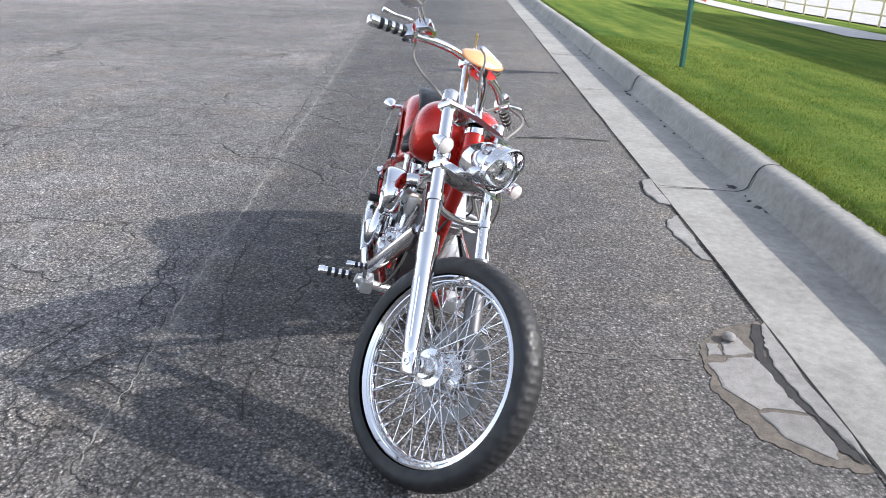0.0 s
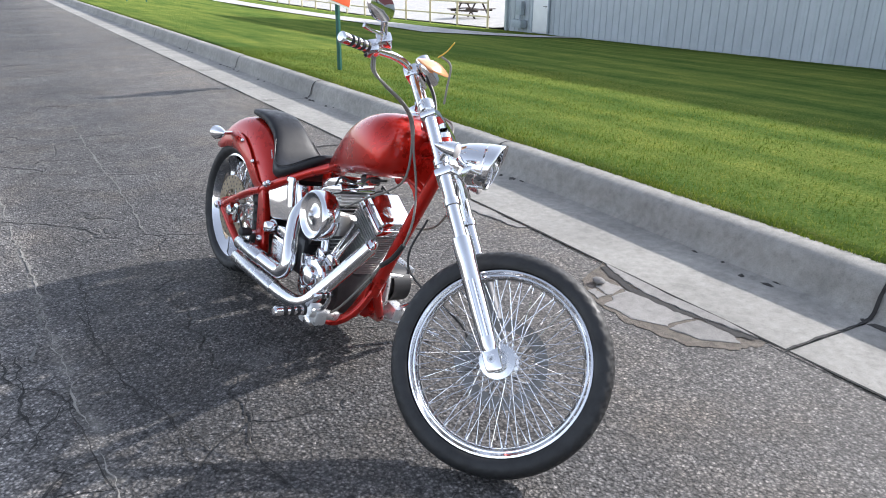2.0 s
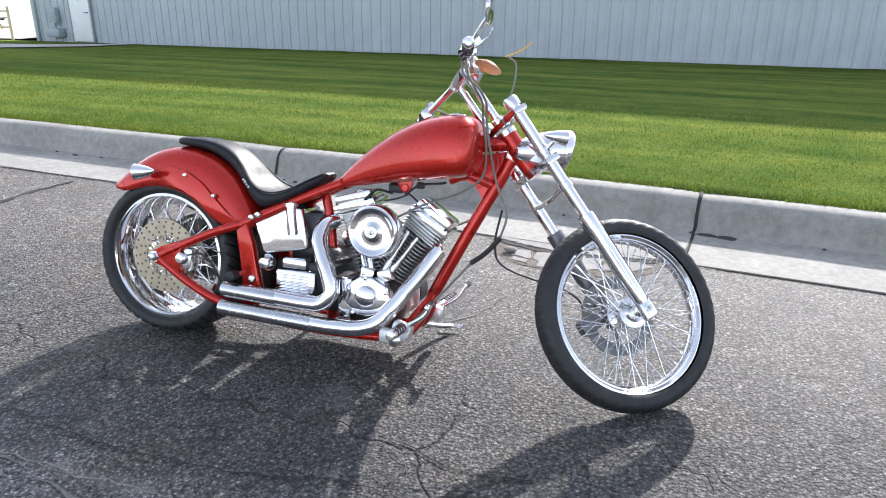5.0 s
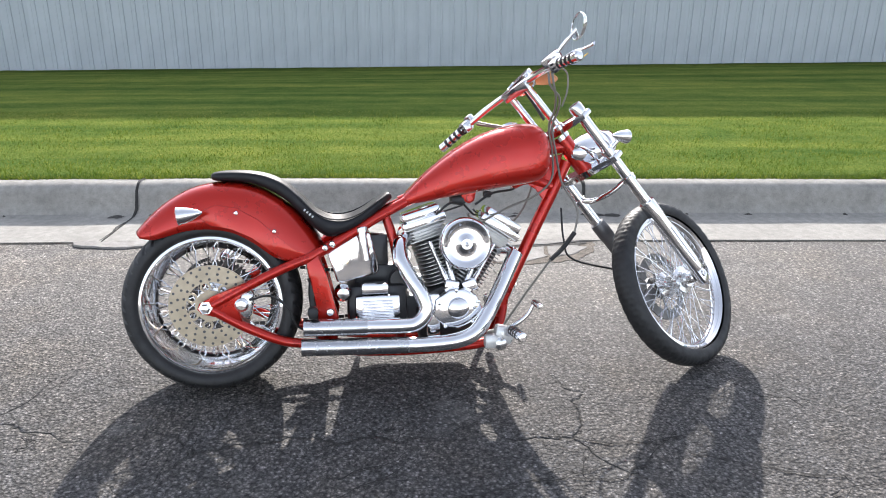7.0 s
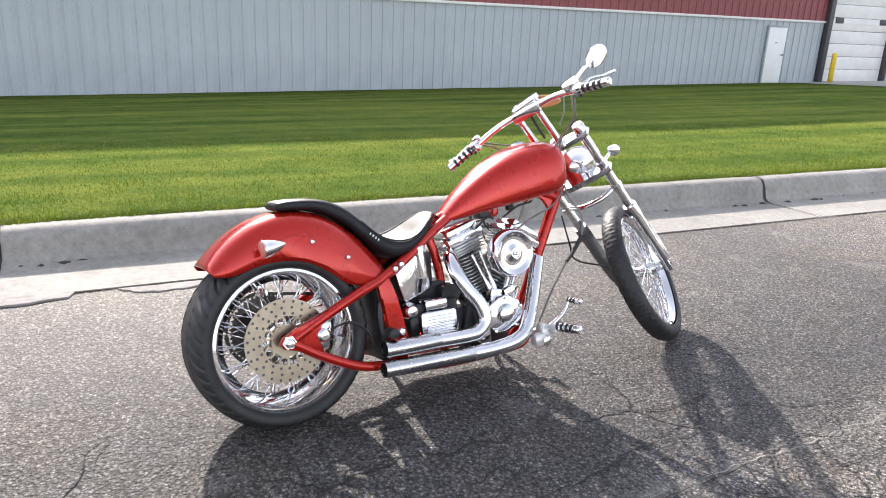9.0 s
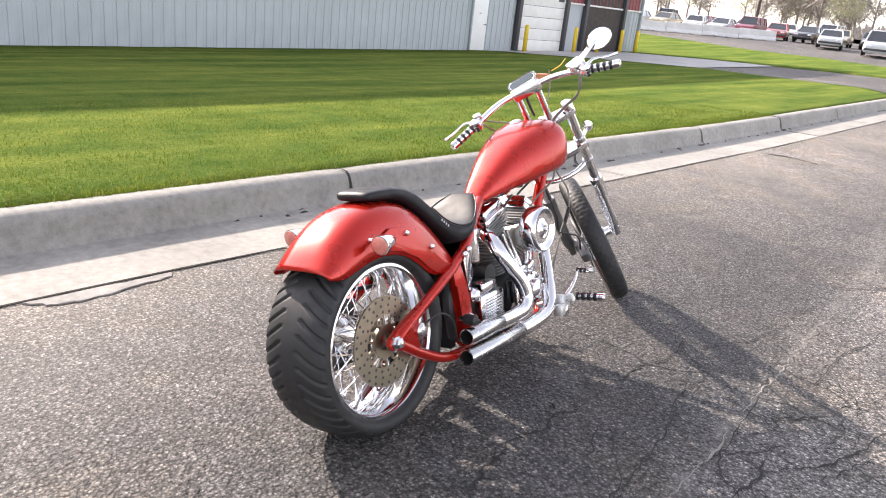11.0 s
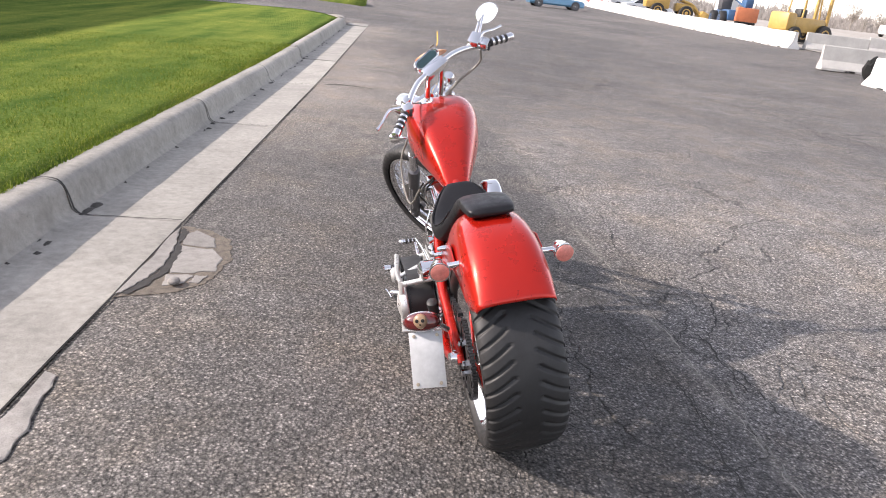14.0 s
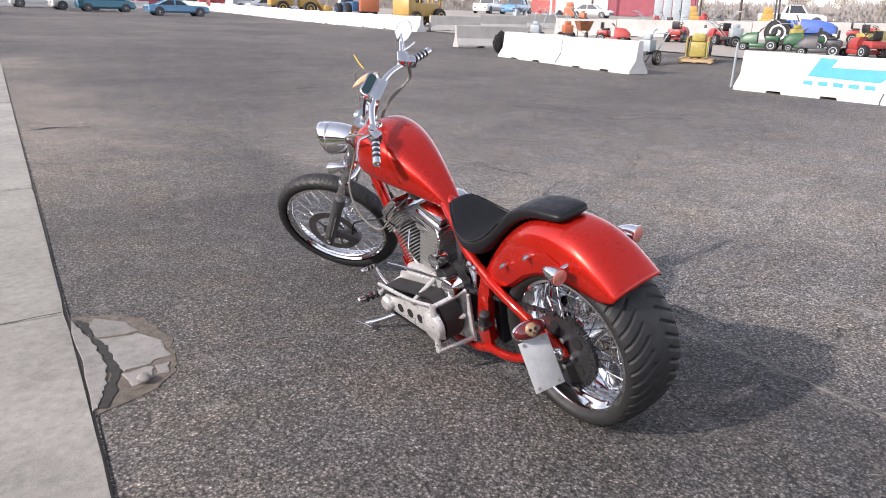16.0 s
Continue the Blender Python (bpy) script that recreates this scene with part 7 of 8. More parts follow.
GLASSDARK = surface("dark car glass", (0.02, 0.024, 0.028), 0.08, var=0.1, coat=1.0)
HUBCAP = surface("grey alloy wheel", (0.5, 0.5, 0.5), 0.35, 0.9)


def road_wheel(parent, m, R, W, hub=None):
    """Axle along local y."""
    bm = bmesh.new()
    lathe(bm, [(R * 0.6, -W / 2), (R * 0.93, -W / 2), (R, -W * 0.32), (R, W * 0.32), (R * 0.93, W / 2), (R * 0.6, W / 2)], 24, m @ Y_AXIS)
    w = part("wheel", bm, RUBBER, parent)
    bm = bmesh.new()
    lathe(bm, [(R * 0.62, -W * 0.4), (R * 0.6, -W * 0.53), (R * 0.25, -W * 0.45), (R * 0.2, -W * 0.55), (0.0, -W * 0.56), ], 18, m @ Y_AXIS, cap=False)
    lathe(bm, [(R * 0.62, W * 0.4), (R * 0.6, W * 0.53), (R * 0.25, W * 0.45), (R * 0.2, W * 0.55), (0.0, W * 0.56), ], 18, m @ Y_AXIS, cap=False)
    part("hub", bm, hub or HUBCAP, w)
    return w


CAR_KINDS = {
    # length, width, belt, roof, roof start, roof end, glass foot front, glass foot rear, hood height, wheel radius
    "sedan": (4.6, 1.78, 0.92, 1.42, 0.35, -0.85, 1.05, -1.55, 0.88, 0.32),
    "coupe": (5.0, 1.85, 0.86, 1.28, 0.05, -0.8, 0.75, -1.75, 0.86, 0.33),
    "suv": (4.6, 1.85, 1.08, 1.76, 0.45, -2.0, 1.05, -2.2, 1.05, 0.37),
    "van": (4.9, 1.9, 1.0, 1.74, 0.8, -2.1, 1.65, -2.35, 0.98, 0.33),
    "pickup": (5.6, 1.95, 1.15, 1.85, 0.65, -0.45, 1.15, -0.7, 1.12, 0.39),
}


def car(kind, paint, colour_words, x, y, turn_, group="parked vehicles"):
    L, W, belt, roof, rs, re_, gf, gr_, hood, wr = CAR_KINDS[kind]
    word = {"sedan": "saloon car", "coupe": "old two-door car", "suv": "sport utility car", "van": "minivan", "pickup": "pickup truck"}[kind]
    top = thing("car" if kind != "pickup" else "pickup_truck", colour_words + " " + word + " parked on the lot", "car" if kind != "pickup" else "pickup", pose(x, y, level(x, y), 0, 0, turn_), group)
    h, w = L / 2, W / 2
    low = wr * 0.75
    st = [(-h, 0.5, belt * 0.86, 0.86), (-h + 0.12, low, belt * 0.97, 0.96), (-h + 0.6, low, belt, 1.0), (gr_, low, belt, 1.0), (0, low, belt, 1.0), (gf, low, belt * 0.99, 1.0), (gf + 0.3, low, hood, 0.99), (h - 0.35, low, hood * 0.93, 0.96), (h - 0.08, low * 1.05, hood * 0.82, 0.9), (h, 0.4, hood * 0.68, 0.84)]
    rows = []
    for px, lo, hi, f in st:
        rows.append([(px, f * w * u, lo + (hi - lo) * q) for u, q in ((-0.9, 0), (-1, 0.2), (-1.0, 0.6), (-0.94, 0.93), (-0.86, 1), (0.86, 1), (0.94, 0.93), (1.0, 0.6), (1, 0.2), (0.9, 0))])
    bm = bmesh.new()
    rings(bm, rows)
    body = part("body", bm, paint, top, "", 30)
    bm = bmesh.new()
    rings(bm, [[(gr_ + 0.02, -w * 0.88, belt - 0.02), (gf, -w * 0.88, belt - 0.02), (gf, w * 0.88, belt - 0.02), (gr_ + 0.02, w * 0.88, belt - 0.02)], [(re_, -w * 0.7, roof - 0.04), (rs, -w * 0.7, roof - 0.04), (rs, w * 0.7, roof - 0.04), (re_, w * 0.7, roof - 0.04)]])
    part("window_glass", bm, GLASSDARK, top, "", 20)
    bm = bmesh.new()
    rings(bm, [[(re_ - 0.06, -w * 0.73, roof - 0.07), (rs + 0.06, -w * 0.73, roof - 0.07), (rs + 0.06, w * 0.73, roof - 0.07), (re_ - 0.06, w * 0.73, roof - 0.07)], [(re_ + 0.1, -w * 0.62, roof), (rs - 0.1, -w * 0.62, roof), (rs - 0.1, w * 0.62, roof), (re_ + 0.1, w * 0.62, roof)]])
    part("roof", bm, paint, top, "", 30)
    mid = [0.0] if kind in ("sedan", "coupe", "pickup") else [0.1, -1.2]
    for s in (-1, 1):
        posts = [((gf, belt - 0.03), (rs + 0.03, roof - 0.05)), ((gr_, belt - 0.03), (re_ - 0.03, roof - 0.05))] + [((p - 0.3, belt - 0.03), (p - 0.3, roof - 0.05)) for p in mid]
        for (ax_, az), (bx_, bz) in posts:
            bm = bmesh.new()
            tube(bm, [(ax_, s * w * 0.9, az), (bx_, s * w * 0.72, bz)], 0.05, 6)
            part("pillar", bm, paint, top)
        for px in (h - 0.85, -h + 0.9):
            road_wheel(top, Matrix.Translation((px, s * (w - 0.1), wr)), wr, 0.2)
            # a flat dark disc stands for the shaded hollow of the wheel arch
            bm = bmesh.new()
            lathe(bm, [(0.0, 0), (wr * 1.16, 0), (wr * 1.16, 0.012), (0.0, 0.012)], 22, Matrix.Translation((px, s * (w - 0.008), wr * 1.02)) @ pose(0, 0, 0, -90 * s, 0, 0))
            part("wheel_arch", bm, TRIM, top)
        for px, mt in ((h - 0.06, WHITE), (-h + 0.03, DARKRED)):
            bm = bmesh.new()
            block(bm, (0.1, 0.32, 0.13), pose(px, s * w * 0.62, 0.66), 0.02)
            part("headlight" if px > 0 else "tail_light", bm, mt, top)
    bm = bmesh.new()
    block(bm, (0.12, W * 0.9, 0.14), pose(h - 0.02, 0, 0.45), 0.03)
    part("bumper", bm, TRIM if kind != "coupe" else CHROME, top)
    if kind == "pickup":
        # a dark slab at rim height stands for the hollow of the open bed
        bm = bmesh.new()
        block(bm, (1.75, W * 0.8, 0.06), pose(-1.75, 0, belt - 0.01), 0.01)
        part("bed_floor", bm, TRIM, top)
    return top


def paint(name, c):
    return surface(name, c, 0.3, 0.2, 0.8, var=0.05, coarse=2, fine=60)


P_WHITE, P_SILVER, P_TEAL, P_BLUE = paint("white car paint", (0.75, 0.75, 0.74)), paint("silver car paint", (0.5, 0.52, 0.54)), paint("teal car paint", (0.02, 0.14, 0.2)), paint("light blue car paint", (0.08, 0.22, 0.36))
P_RED, P_BLACK, P_GOLD, P_MAROON = paint("red car paint", (0.3, 0.035, 0.03)), paint("black car paint", (0.02, 0.02, 0.02)), paint("gold car paint", (0.4, 0.33, 0.2)), paint("maroon car paint", (0.2, 0.02, 0.04))
car("pickup", P_WHITE, "white", -3.0, -81.0, 185)
car("suv", P_WHITE, "white and red", -5.6, -74.5, 190)
car("van", P_TEAL, "dark teal", -7.6, -70.5, 183)
car("coupe", P_BLUE, "light blue", -12.0, -61.5, 183)
car("suv", P_WHITE, "white", 3.6, -86.0, 175)
car("suv", P_BLACK, "black", 5.9, -56.5, 95)
car("sedan", P_RED, "faded red", 3.4, -60.5, 105)
car("van", P_SILVER, "silver", 11.6, -54.0, 102)
car("sedan", P_SILVER, "silver", 16.0, -58.5, 104)
for k, (x, y, kind, pt, word) in enumerate([(12.3, -68, "sedan", P_WHITE, "white"), (10.6, -70.5, "sedan", P_SILVER, "silver"), (8.6, -72.5, "sedan", P_WHITE, "white"), (14.8, -66, "sedan", P_BLACK, "black"), (17.4, -66.2, "sedan", P_GOLD, "gold"), (20.0, -66.5, "sedan", P_BLACK, "black"), (22.4, -65.3, "sedan", P_RED, "red"), (24.9, -65.4, "suv", P_MAROON, "maroon"), (27.3, -65.0, "sedan", P_SILVER, "silver"), (29.7, -64.4, "sedan", P_WHITE, "white"), (32.1, -63.2, "sedan", P_GOLD, "gold"), (34.5, -62.0, "sedan", P_SILVER, "silver"), (37.0, -61.0, "sedan", P_WHITE, "white"), (21.0, -76, "van", P_SILVER, "silver"), (25.0, -76, "sedan", P_WHITE, "white"), (29.0, -75, "sedan", P_TEAL, "teal"), (33.0, -74, "sedan", P_RED, "red"), (37.0, -73, "suv", P_BLACK, "black")]):
    car(kind, pt, word, x, y, 98 + 7 * math.sin(k * 2.3), "car park row")
for k, (x, y, kind, pt, word) in enumerate([(-21.5, -66, "sedan", P_SILVER, "grey"), (-21.3, -72, "suv", P_SILVER, "grey"), (-20.8, -77, "van", P_RED, "red"), (-21.0, -83, "sedan", P_RED, "red"), (-21.4, -89, "sedan", P_BLACK, "black"), (-16.0, -93, "sedan", P_MAROON, "maroon"), (-11.0, -94, "sedan", P_TEAL, "teal"), (0.0, -96, "sedan", P_SILVER, "silver")]):
    car(kind, pt, word, x, y, 180 + 10 * math.sin(k * 1.7), "cars behind the barriers")

# traffic cone
bm = bmesh.new()
lathe(bm, [(0.0, 0.03), (0.14, 0.03), (0.03, 0.7), (0.0, 0.7)], 20)
block(bm, (0.38, 0.38, 0.03), pose(0, 0, 0.015), 0.005)
cone = tagged(part("traffic_cone", bm, SIGNRED), "orange traffic cone standing at the edge of the grass", "traffic cone")
cone.location = (6.6, -38.3, level(6.6, -38.3))

M_YEL = surface("yellow machine paint", (0.394, 0.249, 0.064), 0.45, var=0.15, coarse=3, fine=50)
M_ORA = surface("orange machine paint", (0.409, 0.129, 0.056), 0.45, var=0.15, coarse=3, fine=50)
M_BLU = surface("blue machine paint", (0.032, 0.088, 0.189), 0.45, var=0.15, coarse=3, fine=50)
M_BRB = surface("bright blue tractor paint", (0.053, 0.114, 0.372), 0.35, var=0.1, coarse=3, fine=50, coat=0.3)
M_GRN = surface("green mower paint", (0.021, 0.088, 0.038), 0.4, var=0.15)
M_RED = surface("red mower paint", (0.336, 0.048, 0.042), 0.4, var=0.15)
M_OLIVE = surface("old yellow engine paint", (0.324, 0.268, 0.072), 0.5, var=0.25, coarse=8, fine=60)
PINE = surface("raw pallet pine", (0.42, 0.3, 0.17), 0.8, var=0.2, coarse=6, fine=60)
RUST = surface("rusty steel", (0.25, 0.1, 0.05), 0.8, var=0.3, coarse=6, fine=60)


def shapes(top, name, material, *items, label=""):
    bm = bmesh.new()
    for it in items:
        if it[0] == "b":
            block(bm, it[1], it[2], it[3] if len(it) > 3 else 0.03)
        else:
            tube(bm, it[1], it[2], 10)
    return part(name, bm, material, top, label)


def forklift(x, y, turn_):
    t = thing("forklift", "large yellow mast forklift parked behind the barriers", "forklift", pose(x, y, level(x, y), 0, 0, turn_))
    shapes(t, "chassis", M_YEL, ("b", (2.6, 1.3, 0.8), pose(-0.2, 0, 1.0), 0.1), ("b", (0.7, 1.4, 1.0), pose(-1.5, 0, 1.1), 0.15))
    shapes(t, "mast", M_YEL, ("b", (0.16, 0.14, 4.2), pose(1.35, 0.45, 2.3), 0.01), ("b", (0.16, 0.14, 4.2), pose(1.35, -0.45, 2.3), 0.01), ("b", (0.1, 1.0, 0.16), pose(1.35, 0, 4.2), 0.01), ("b", (0.1, 1.0, 0.16), pose(1.35, 0, 1.2), 0.01))
    shapes(t, "cage", M_YEL, ("t", [(0.6, 0.55, 1.3), (0.5, 0.5, 2.6)], 0.05), ("t", [(0.6, -0.55, 1.3), (0.5, -0.5, 2.6)], 0.05), ("t", [(-0.7, 0.55, 1.3), (-0.6, 0.5, 2.6)], 0.05), ("t", [(-0.7, -0.55, 1.3), (-0.6, -0.5, 2.6)], 0.05), ("b", (1.3, 1.15, 0.07), pose(-0.05, 0, 2.62), 0.02))
    shapes(t, "fork", TRIM, ("b", (1.2, 0.12, 0.06), pose(2.0, 0.3, 0.2), 0.01), ("b", (1.2, 0.12, 0.06), pose(2.0, -0.3, 0.2), 0.01))
    shapes(t, "driver_seat", BLACKRUB, ("b", (0.5, 0.5, 0.5), pose(-0.3, 0, 1.6), 0.08))
    for px, r in ((0.95, 0.55), (-1.25, 0.45)):
        for s in (-1, 1):
            road_wheel(t, Matrix.Translation((px, s * 0.75, r)), r, 0.32, M_YEL)
    return t


def loader(x, y, turn_):
    t = thing("wheel_loader", "yellow wheel loader with a tall glazed cab", "wheel loader", pose(x, y, level(x, y), 0, 0, turn_) @ Matrix.Scale(0.85, 4))
    shapes(t, "engine_cover", M_YEL, ("b", (2.4, 1.6, 1.2), pose(-1.6, 0, 1.5), 0.15))
    shapes(t, "front_frame", M_YEL, ("b", (1.8, 1.2, 0.8), pose(1.2, 0, 1.2), 0.12))
    shapes(t, "cab_glass", GLASSDARK, ("b", (1.3, 1.3, 1.3), pose(0.0, 0, 2.5), 0.05))
    shapes(t, "cab_frame", TRIM, ("b", (1.5, 1.5, 0.12), pose(0, 0, 3.2), 0.03), ("t", [(0.65, 0.65, 1.8), (0.6, 0.62, 3.2)], 0.06), ("t", [(0.65, -0.65, 1.8), (0.6, -0.62, 3.2)], 0.06), ("t", [(-0.65, 0.65, 1.8), (-0.6, 0.62, 3.2)], 0.06), ("t", [(-0.65, -0.65, 1.8), (-0.6, -0.62, 3.2)], 0.06))
    shapes(t, "exhaust_stack", TRIM, ("t", [(-1.5, 0.4, 2.0), (-1.5, 0.4, 3.0)], 0.07))
    shapes(t, "boom", M_YEL, ("t", [(0.8, 0.5, 1.9), (2.0, 0.5, 1.5), (2.9, 0.5, 0.6)], 0.13), ("t", [(0.8, -0.5, 1.9), (2.0, -0.5, 1.5), (2.9, -0.5, 0.6)], 0.13))
    shapes(t, "bucket", M_YEL, ("b", (0.9, 2.4, 0.8), pose(3.2, 0, 0.6, 0, 20, 0), 0.15))
    for px in (1.3, -1.6):
        for s in (-1, 1):
            road_wheel(t, Matrix.Translation((px, s * 0.95, 0.7)), 0.7, 0.5, M_YEL)
    return t


def telehandler(x, y, turn_):
    t = thing("telehandler", "blue telescopic handler with a lowered boom and pale lettering", "telehandler", pose(x, y, level(x, y), 0, 0, turn_))
    shapes(t, "chassis", M_BLU, ("b", (4.2, 1.5, 0.7), pose(0, 0, 1.0), 0.1))
    shapes(t, "boom", M_BLU, ("b", (5.2, 0.5, 0.6), pose(0.4, 0.3, 2.2, 0, 9, 0), 0.05))
    shapes(t, "lettering", WHITE, *[("b", (0.34, 0.01, 0.26), pose(-1.0 + 0.45 * k, 0.03 - 0.001, 2.42 - 0.07 * k, 0, 9, 0), 0.0) for k in range(7)])
    shapes(t, "lettering", WHITE, *[("b", (0.34, 0.01, 0.26), pose(-1.0 + 0.45 * k, 0.56, 2.42 - 0.07 * k, 0, 9, 0), 0.0) for k in range(7)])
    shapes(t, "cab", TRIM, ("b", (1.2, 0.7, 1.3), pose(-0.6, -0.5, 1.95), 0.08))
    shapes(t, "counterweight", WHITE, ("b", (0.8, 1.5, 1.3), pose(-2.3, 0, 1.6), 0.1))
    shapes(t, "fork_head", M_ORA, ("b", (0.5, 1.4, 0.9), pose(3.2, 0.2, 1.1), 0.06))
    for px in (1.4, -1.4):
        for s in (-1, 1):
            road_wheel(t, Matrix.Translation((px, s * 0.95, 0.62)), 0.62, 0.45, M_BLU)
    return t


def tractor(x, y, turn_):
    t = thing("tractor", "bright blue compact tractor with a black roll bar", "tractor", pose(x, y, level(x, y), 0, 0, turn_) @ Matrix.Scale(0.85, 4))
    bm = bmesh.new()
    rings(bm, [[(px, w * u, 0.62 + (hi - 0.62) * q) for u, q in ((-1, 0), (-1, 0.7), (-0.7, 1), (0.7, 1), (1, 0.7), (1, 0))] for px, w, hi in ((0.25, 0.36, 1.22), (0.9, 0.36, 1.2), (1.5, 0.33, 1.08), (1.75, 0.28, 0.92))])
    part("bonnet", bm, M_BRB, t)
    shapes(t, "chassis", M_BLU, ("b", (2.3, 0.4, 0.35), pose(0.4, 0, 0.55), 0.05))
    shapes(t, "rear_guard", M_BRB, ("b", (0.9, 0.28, 0.1), pose(-0.55, 0.55, 1.12), 0.04), ("b", (0.9, 0.28, 0.1), pose(-0.55, -0.55, 1.12), 0.04), ("b", (0.15, 0.28, 0.45), pose(-0.05, 0.55, 0.95), 0.04), ("b", (0.15, 0.28, 0.45), pose(-0.05, -0.55, 0.95), 0.04))
    shapes(t, "driver_seat", BLACKRUB, ("b", (0.4, 0.45, 0.12), pose(-0.55, 0, 1.05), 0.04), ("b", (0.1, 0.45, 0.4), pose(-0.75, 0, 1.25), 0.04))
    shapes(t, "roll_bar", TRIM, ("t", [(-0.85, 0.45, 0.8), (-0.88, 0.42, 2.2), (-0.88, -0.42, 2.2), (-0.85, -0.45, 0.8)], 0.04))
    shapes(t, "steering_column", TRIM, ("t", [(0.15, 0, 1.1), (0.0, 0, 1.4)], 0.03))
    shapes(t, "grille", TRIM, ("b", (0.03, 0.5, 0.3), pose(1.76, 0, 0.75), 0.01))
    for s in (-1, 1):
        road_wheel(t, Matrix.Translation((-0.6, s * 0.62, 0.6)), 0.6, 0.32, WHITE)
        road_wheel(t, Matrix.Translation((1.25, s * 0.55, 0.36)), 0.36, 0.22, WHITE)
    return t


def mower(x, y, turn_, mat, word):
    t = thing("riding_mower", word + " riding lawn mower on the lot", "lawn mower", pose(x, y, level(x, y), 0, 0, turn_) @ Matrix.Scale(0.78, 4), "row of mowers")
    bm = bmesh.new()
    rings(bm, [[(px, w * u, 0.35 + (hi - 0.35) * q) for u, q in ((-1, 0), (-1, 0.7), (-0.6, 1), (0.6, 1), (1, 0.7), (1, 0))] for px, w, hi in ((0.1, 0.28, 0.85), (0.6, 0.27, 0.8), (0.85, 0.2, 0.6))])
    part("bonnet", bm, mat, t)
    shapes(t, "mower_deck", mat, ("b", (0.9, 1.1, 0.18), pose(-0.05, 0, 0.25), 0.06))
    shapes(t, "rear_body", mat, ("b", (0.6, 0.75, 0.3), pose(-0.55, 0, 0.55), 0.08))
    shapes(t, "driver_seat", BLACKRUB, ("b", (0.38, 0.42, 0.1), pose(-0.45, 0, 0.75), 0.04), ("b", (0.1, 0.42, 0.34), pose(-0.65, 0, 0.93), 0.04))
    shapes(t, "steering_wheel", TRIM, ("t", [(0.1, 0, 0.8), (-0.05, 0, 1.0)], 0.02), ("t", [(-0.05, 0.16, 1.0), (-0.12, 0, 1.06), (-0.05, -0.16, 1.0), (0.04, 0, 0.94), (-0.05, 0.16, 1.0)], 0.015))
    for s in (-1, 1):
        road_wheel(t, Matrix.Translation((-0.55, s * 0.45, 0.27)), 0.27, 0.22, GREYBOX)
        road_wheel(t, Matrix.Translation((0.65, s * 0.4, 0.19)), 0.19, 0.16, GREYBOX)
    return t


def tiller(x, y, turn_, mat, word, tall=1.0):
    t = thing("garden_tiller", word + " walk-behind garden machine with bent handles", "garden machine", pose(x, y, level(x, y), 0, 0, turn_), "row of garden machines")
    shapes(t, "engine", mat, ("b", (0.45, 0.4, 0.35), pose(0.1, 0, 0.55), 0.05), ("b", (0.2, 0.25, 0.15), pose(0.1, 0, 0.8), 0.03))
    shapes(t, "frame", TRIM, ("b", (0.9, 0.3, 0.1), pose(0, 0, 0.35), 0.02), ("t", [(0.3, 0.2, 0.3), (0.55, 0.2, 0.12)], 0.03))
    shapes(t, "handle", GREYBOX, ("t", [(-0.3, 0.15, 0.4), (-0.8, 0.25, 0.9 * tall), (-1.1, 0.28, 1.0 * tall)], 0.018), ("t", [(-0.3, -0.15, 0.4), (-0.8, -0.25, 0.9 * tall), (-1.1, -0.28, 1.0 * tall)], 0.018), ("t", [(-0.8, -0.25, 0.9 * tall), (-0.8, 0.25, 0.9 * tall)], 0.014))
    for s in (-1, 1):
        road_wheel(t, Matrix.Translation((0, s * 0.28, 0.22)), 0.22, 0.12)
    return t


forklift(-21.6, -36.8, 200)
loader(-22.0, -60.5, 175)
telehandler(-22.2, -48.0, 80)
tractor(-25.6, -13.5, 118)
mower(-22.4, -12.6, 300, M_GRN, "green")
mower(-23.2, -11.4, 310, M_GRN, "green")
mower(-22.6, -8.8, 250, M_RED, "red")
mower(-21.9, -9.9, 300, TRIM, "dark grey")
mower(-23.5, -17.4, 200, M_RED, "red")
mower(-23.8, -15.6, 250, M_RED, "red")
mower(-20.5, -18.2, 120, M_RED, "red")
tiller(-18.4, -20.7, 40, GREYBOX, "grey", 1.3)
tiller(-19.4, -19.9, 70, M_ORA, "orange", 1.2)
tiller(-22.9, -14.2, 150, GREYBOX, "grey")
tiller(-24.4, -12.6, 60, M_OLIVE, "yellow")
tiller(-14.9, -10.7, 20, GREYBOX, "grey")
for k, (x, y) in enumerate(((-30.7, -39.0), (-31.3, -37.3), (-31.8, -35.8), (-32.7, -34.5), (-28.1, -23.4), (-27.0, -21.4), (-30.5, -23.6), (-34.0, -25.2), (-31.7, -22.2))):
    tiller(x, y, 37 * k, (GREYBOX, M_RED, TRIM, M_ORA, M_RED, TRIM)[k % 6], ("grey", "red", "black", "orange", "red", "black")[k % 6], 1.1)
for k, (x, y) in enumerate(((-28.4, -14.3), (-28.9, -12.6), (-27.2, -11.2))):
    mower(x, y, 70 + 50 * k, (TRIM, M_RED, M_OLIVE)[k], ("dark grey", "red", "faded yellow")[k])
# wheelbarrow tub and blade
tub = thing("wheelbarrow", "rusty brown wheelbarrow standing among machines", "wheelbarrow", pose(-20.6, -20.2, level(-20.6, -20.2), 0, 0, 60))
bm = bmesh.new()
rings(bm, [[(x * s, y * s, z) for x, y in ((-0.5, -0.35), (0.6, -0.3), (0.6, 0.3), (-0.5, 0.35))] for s, z in ((0.6, 0.45), (1.0, 0.85))])
part("tub", bm, RUST, tub)
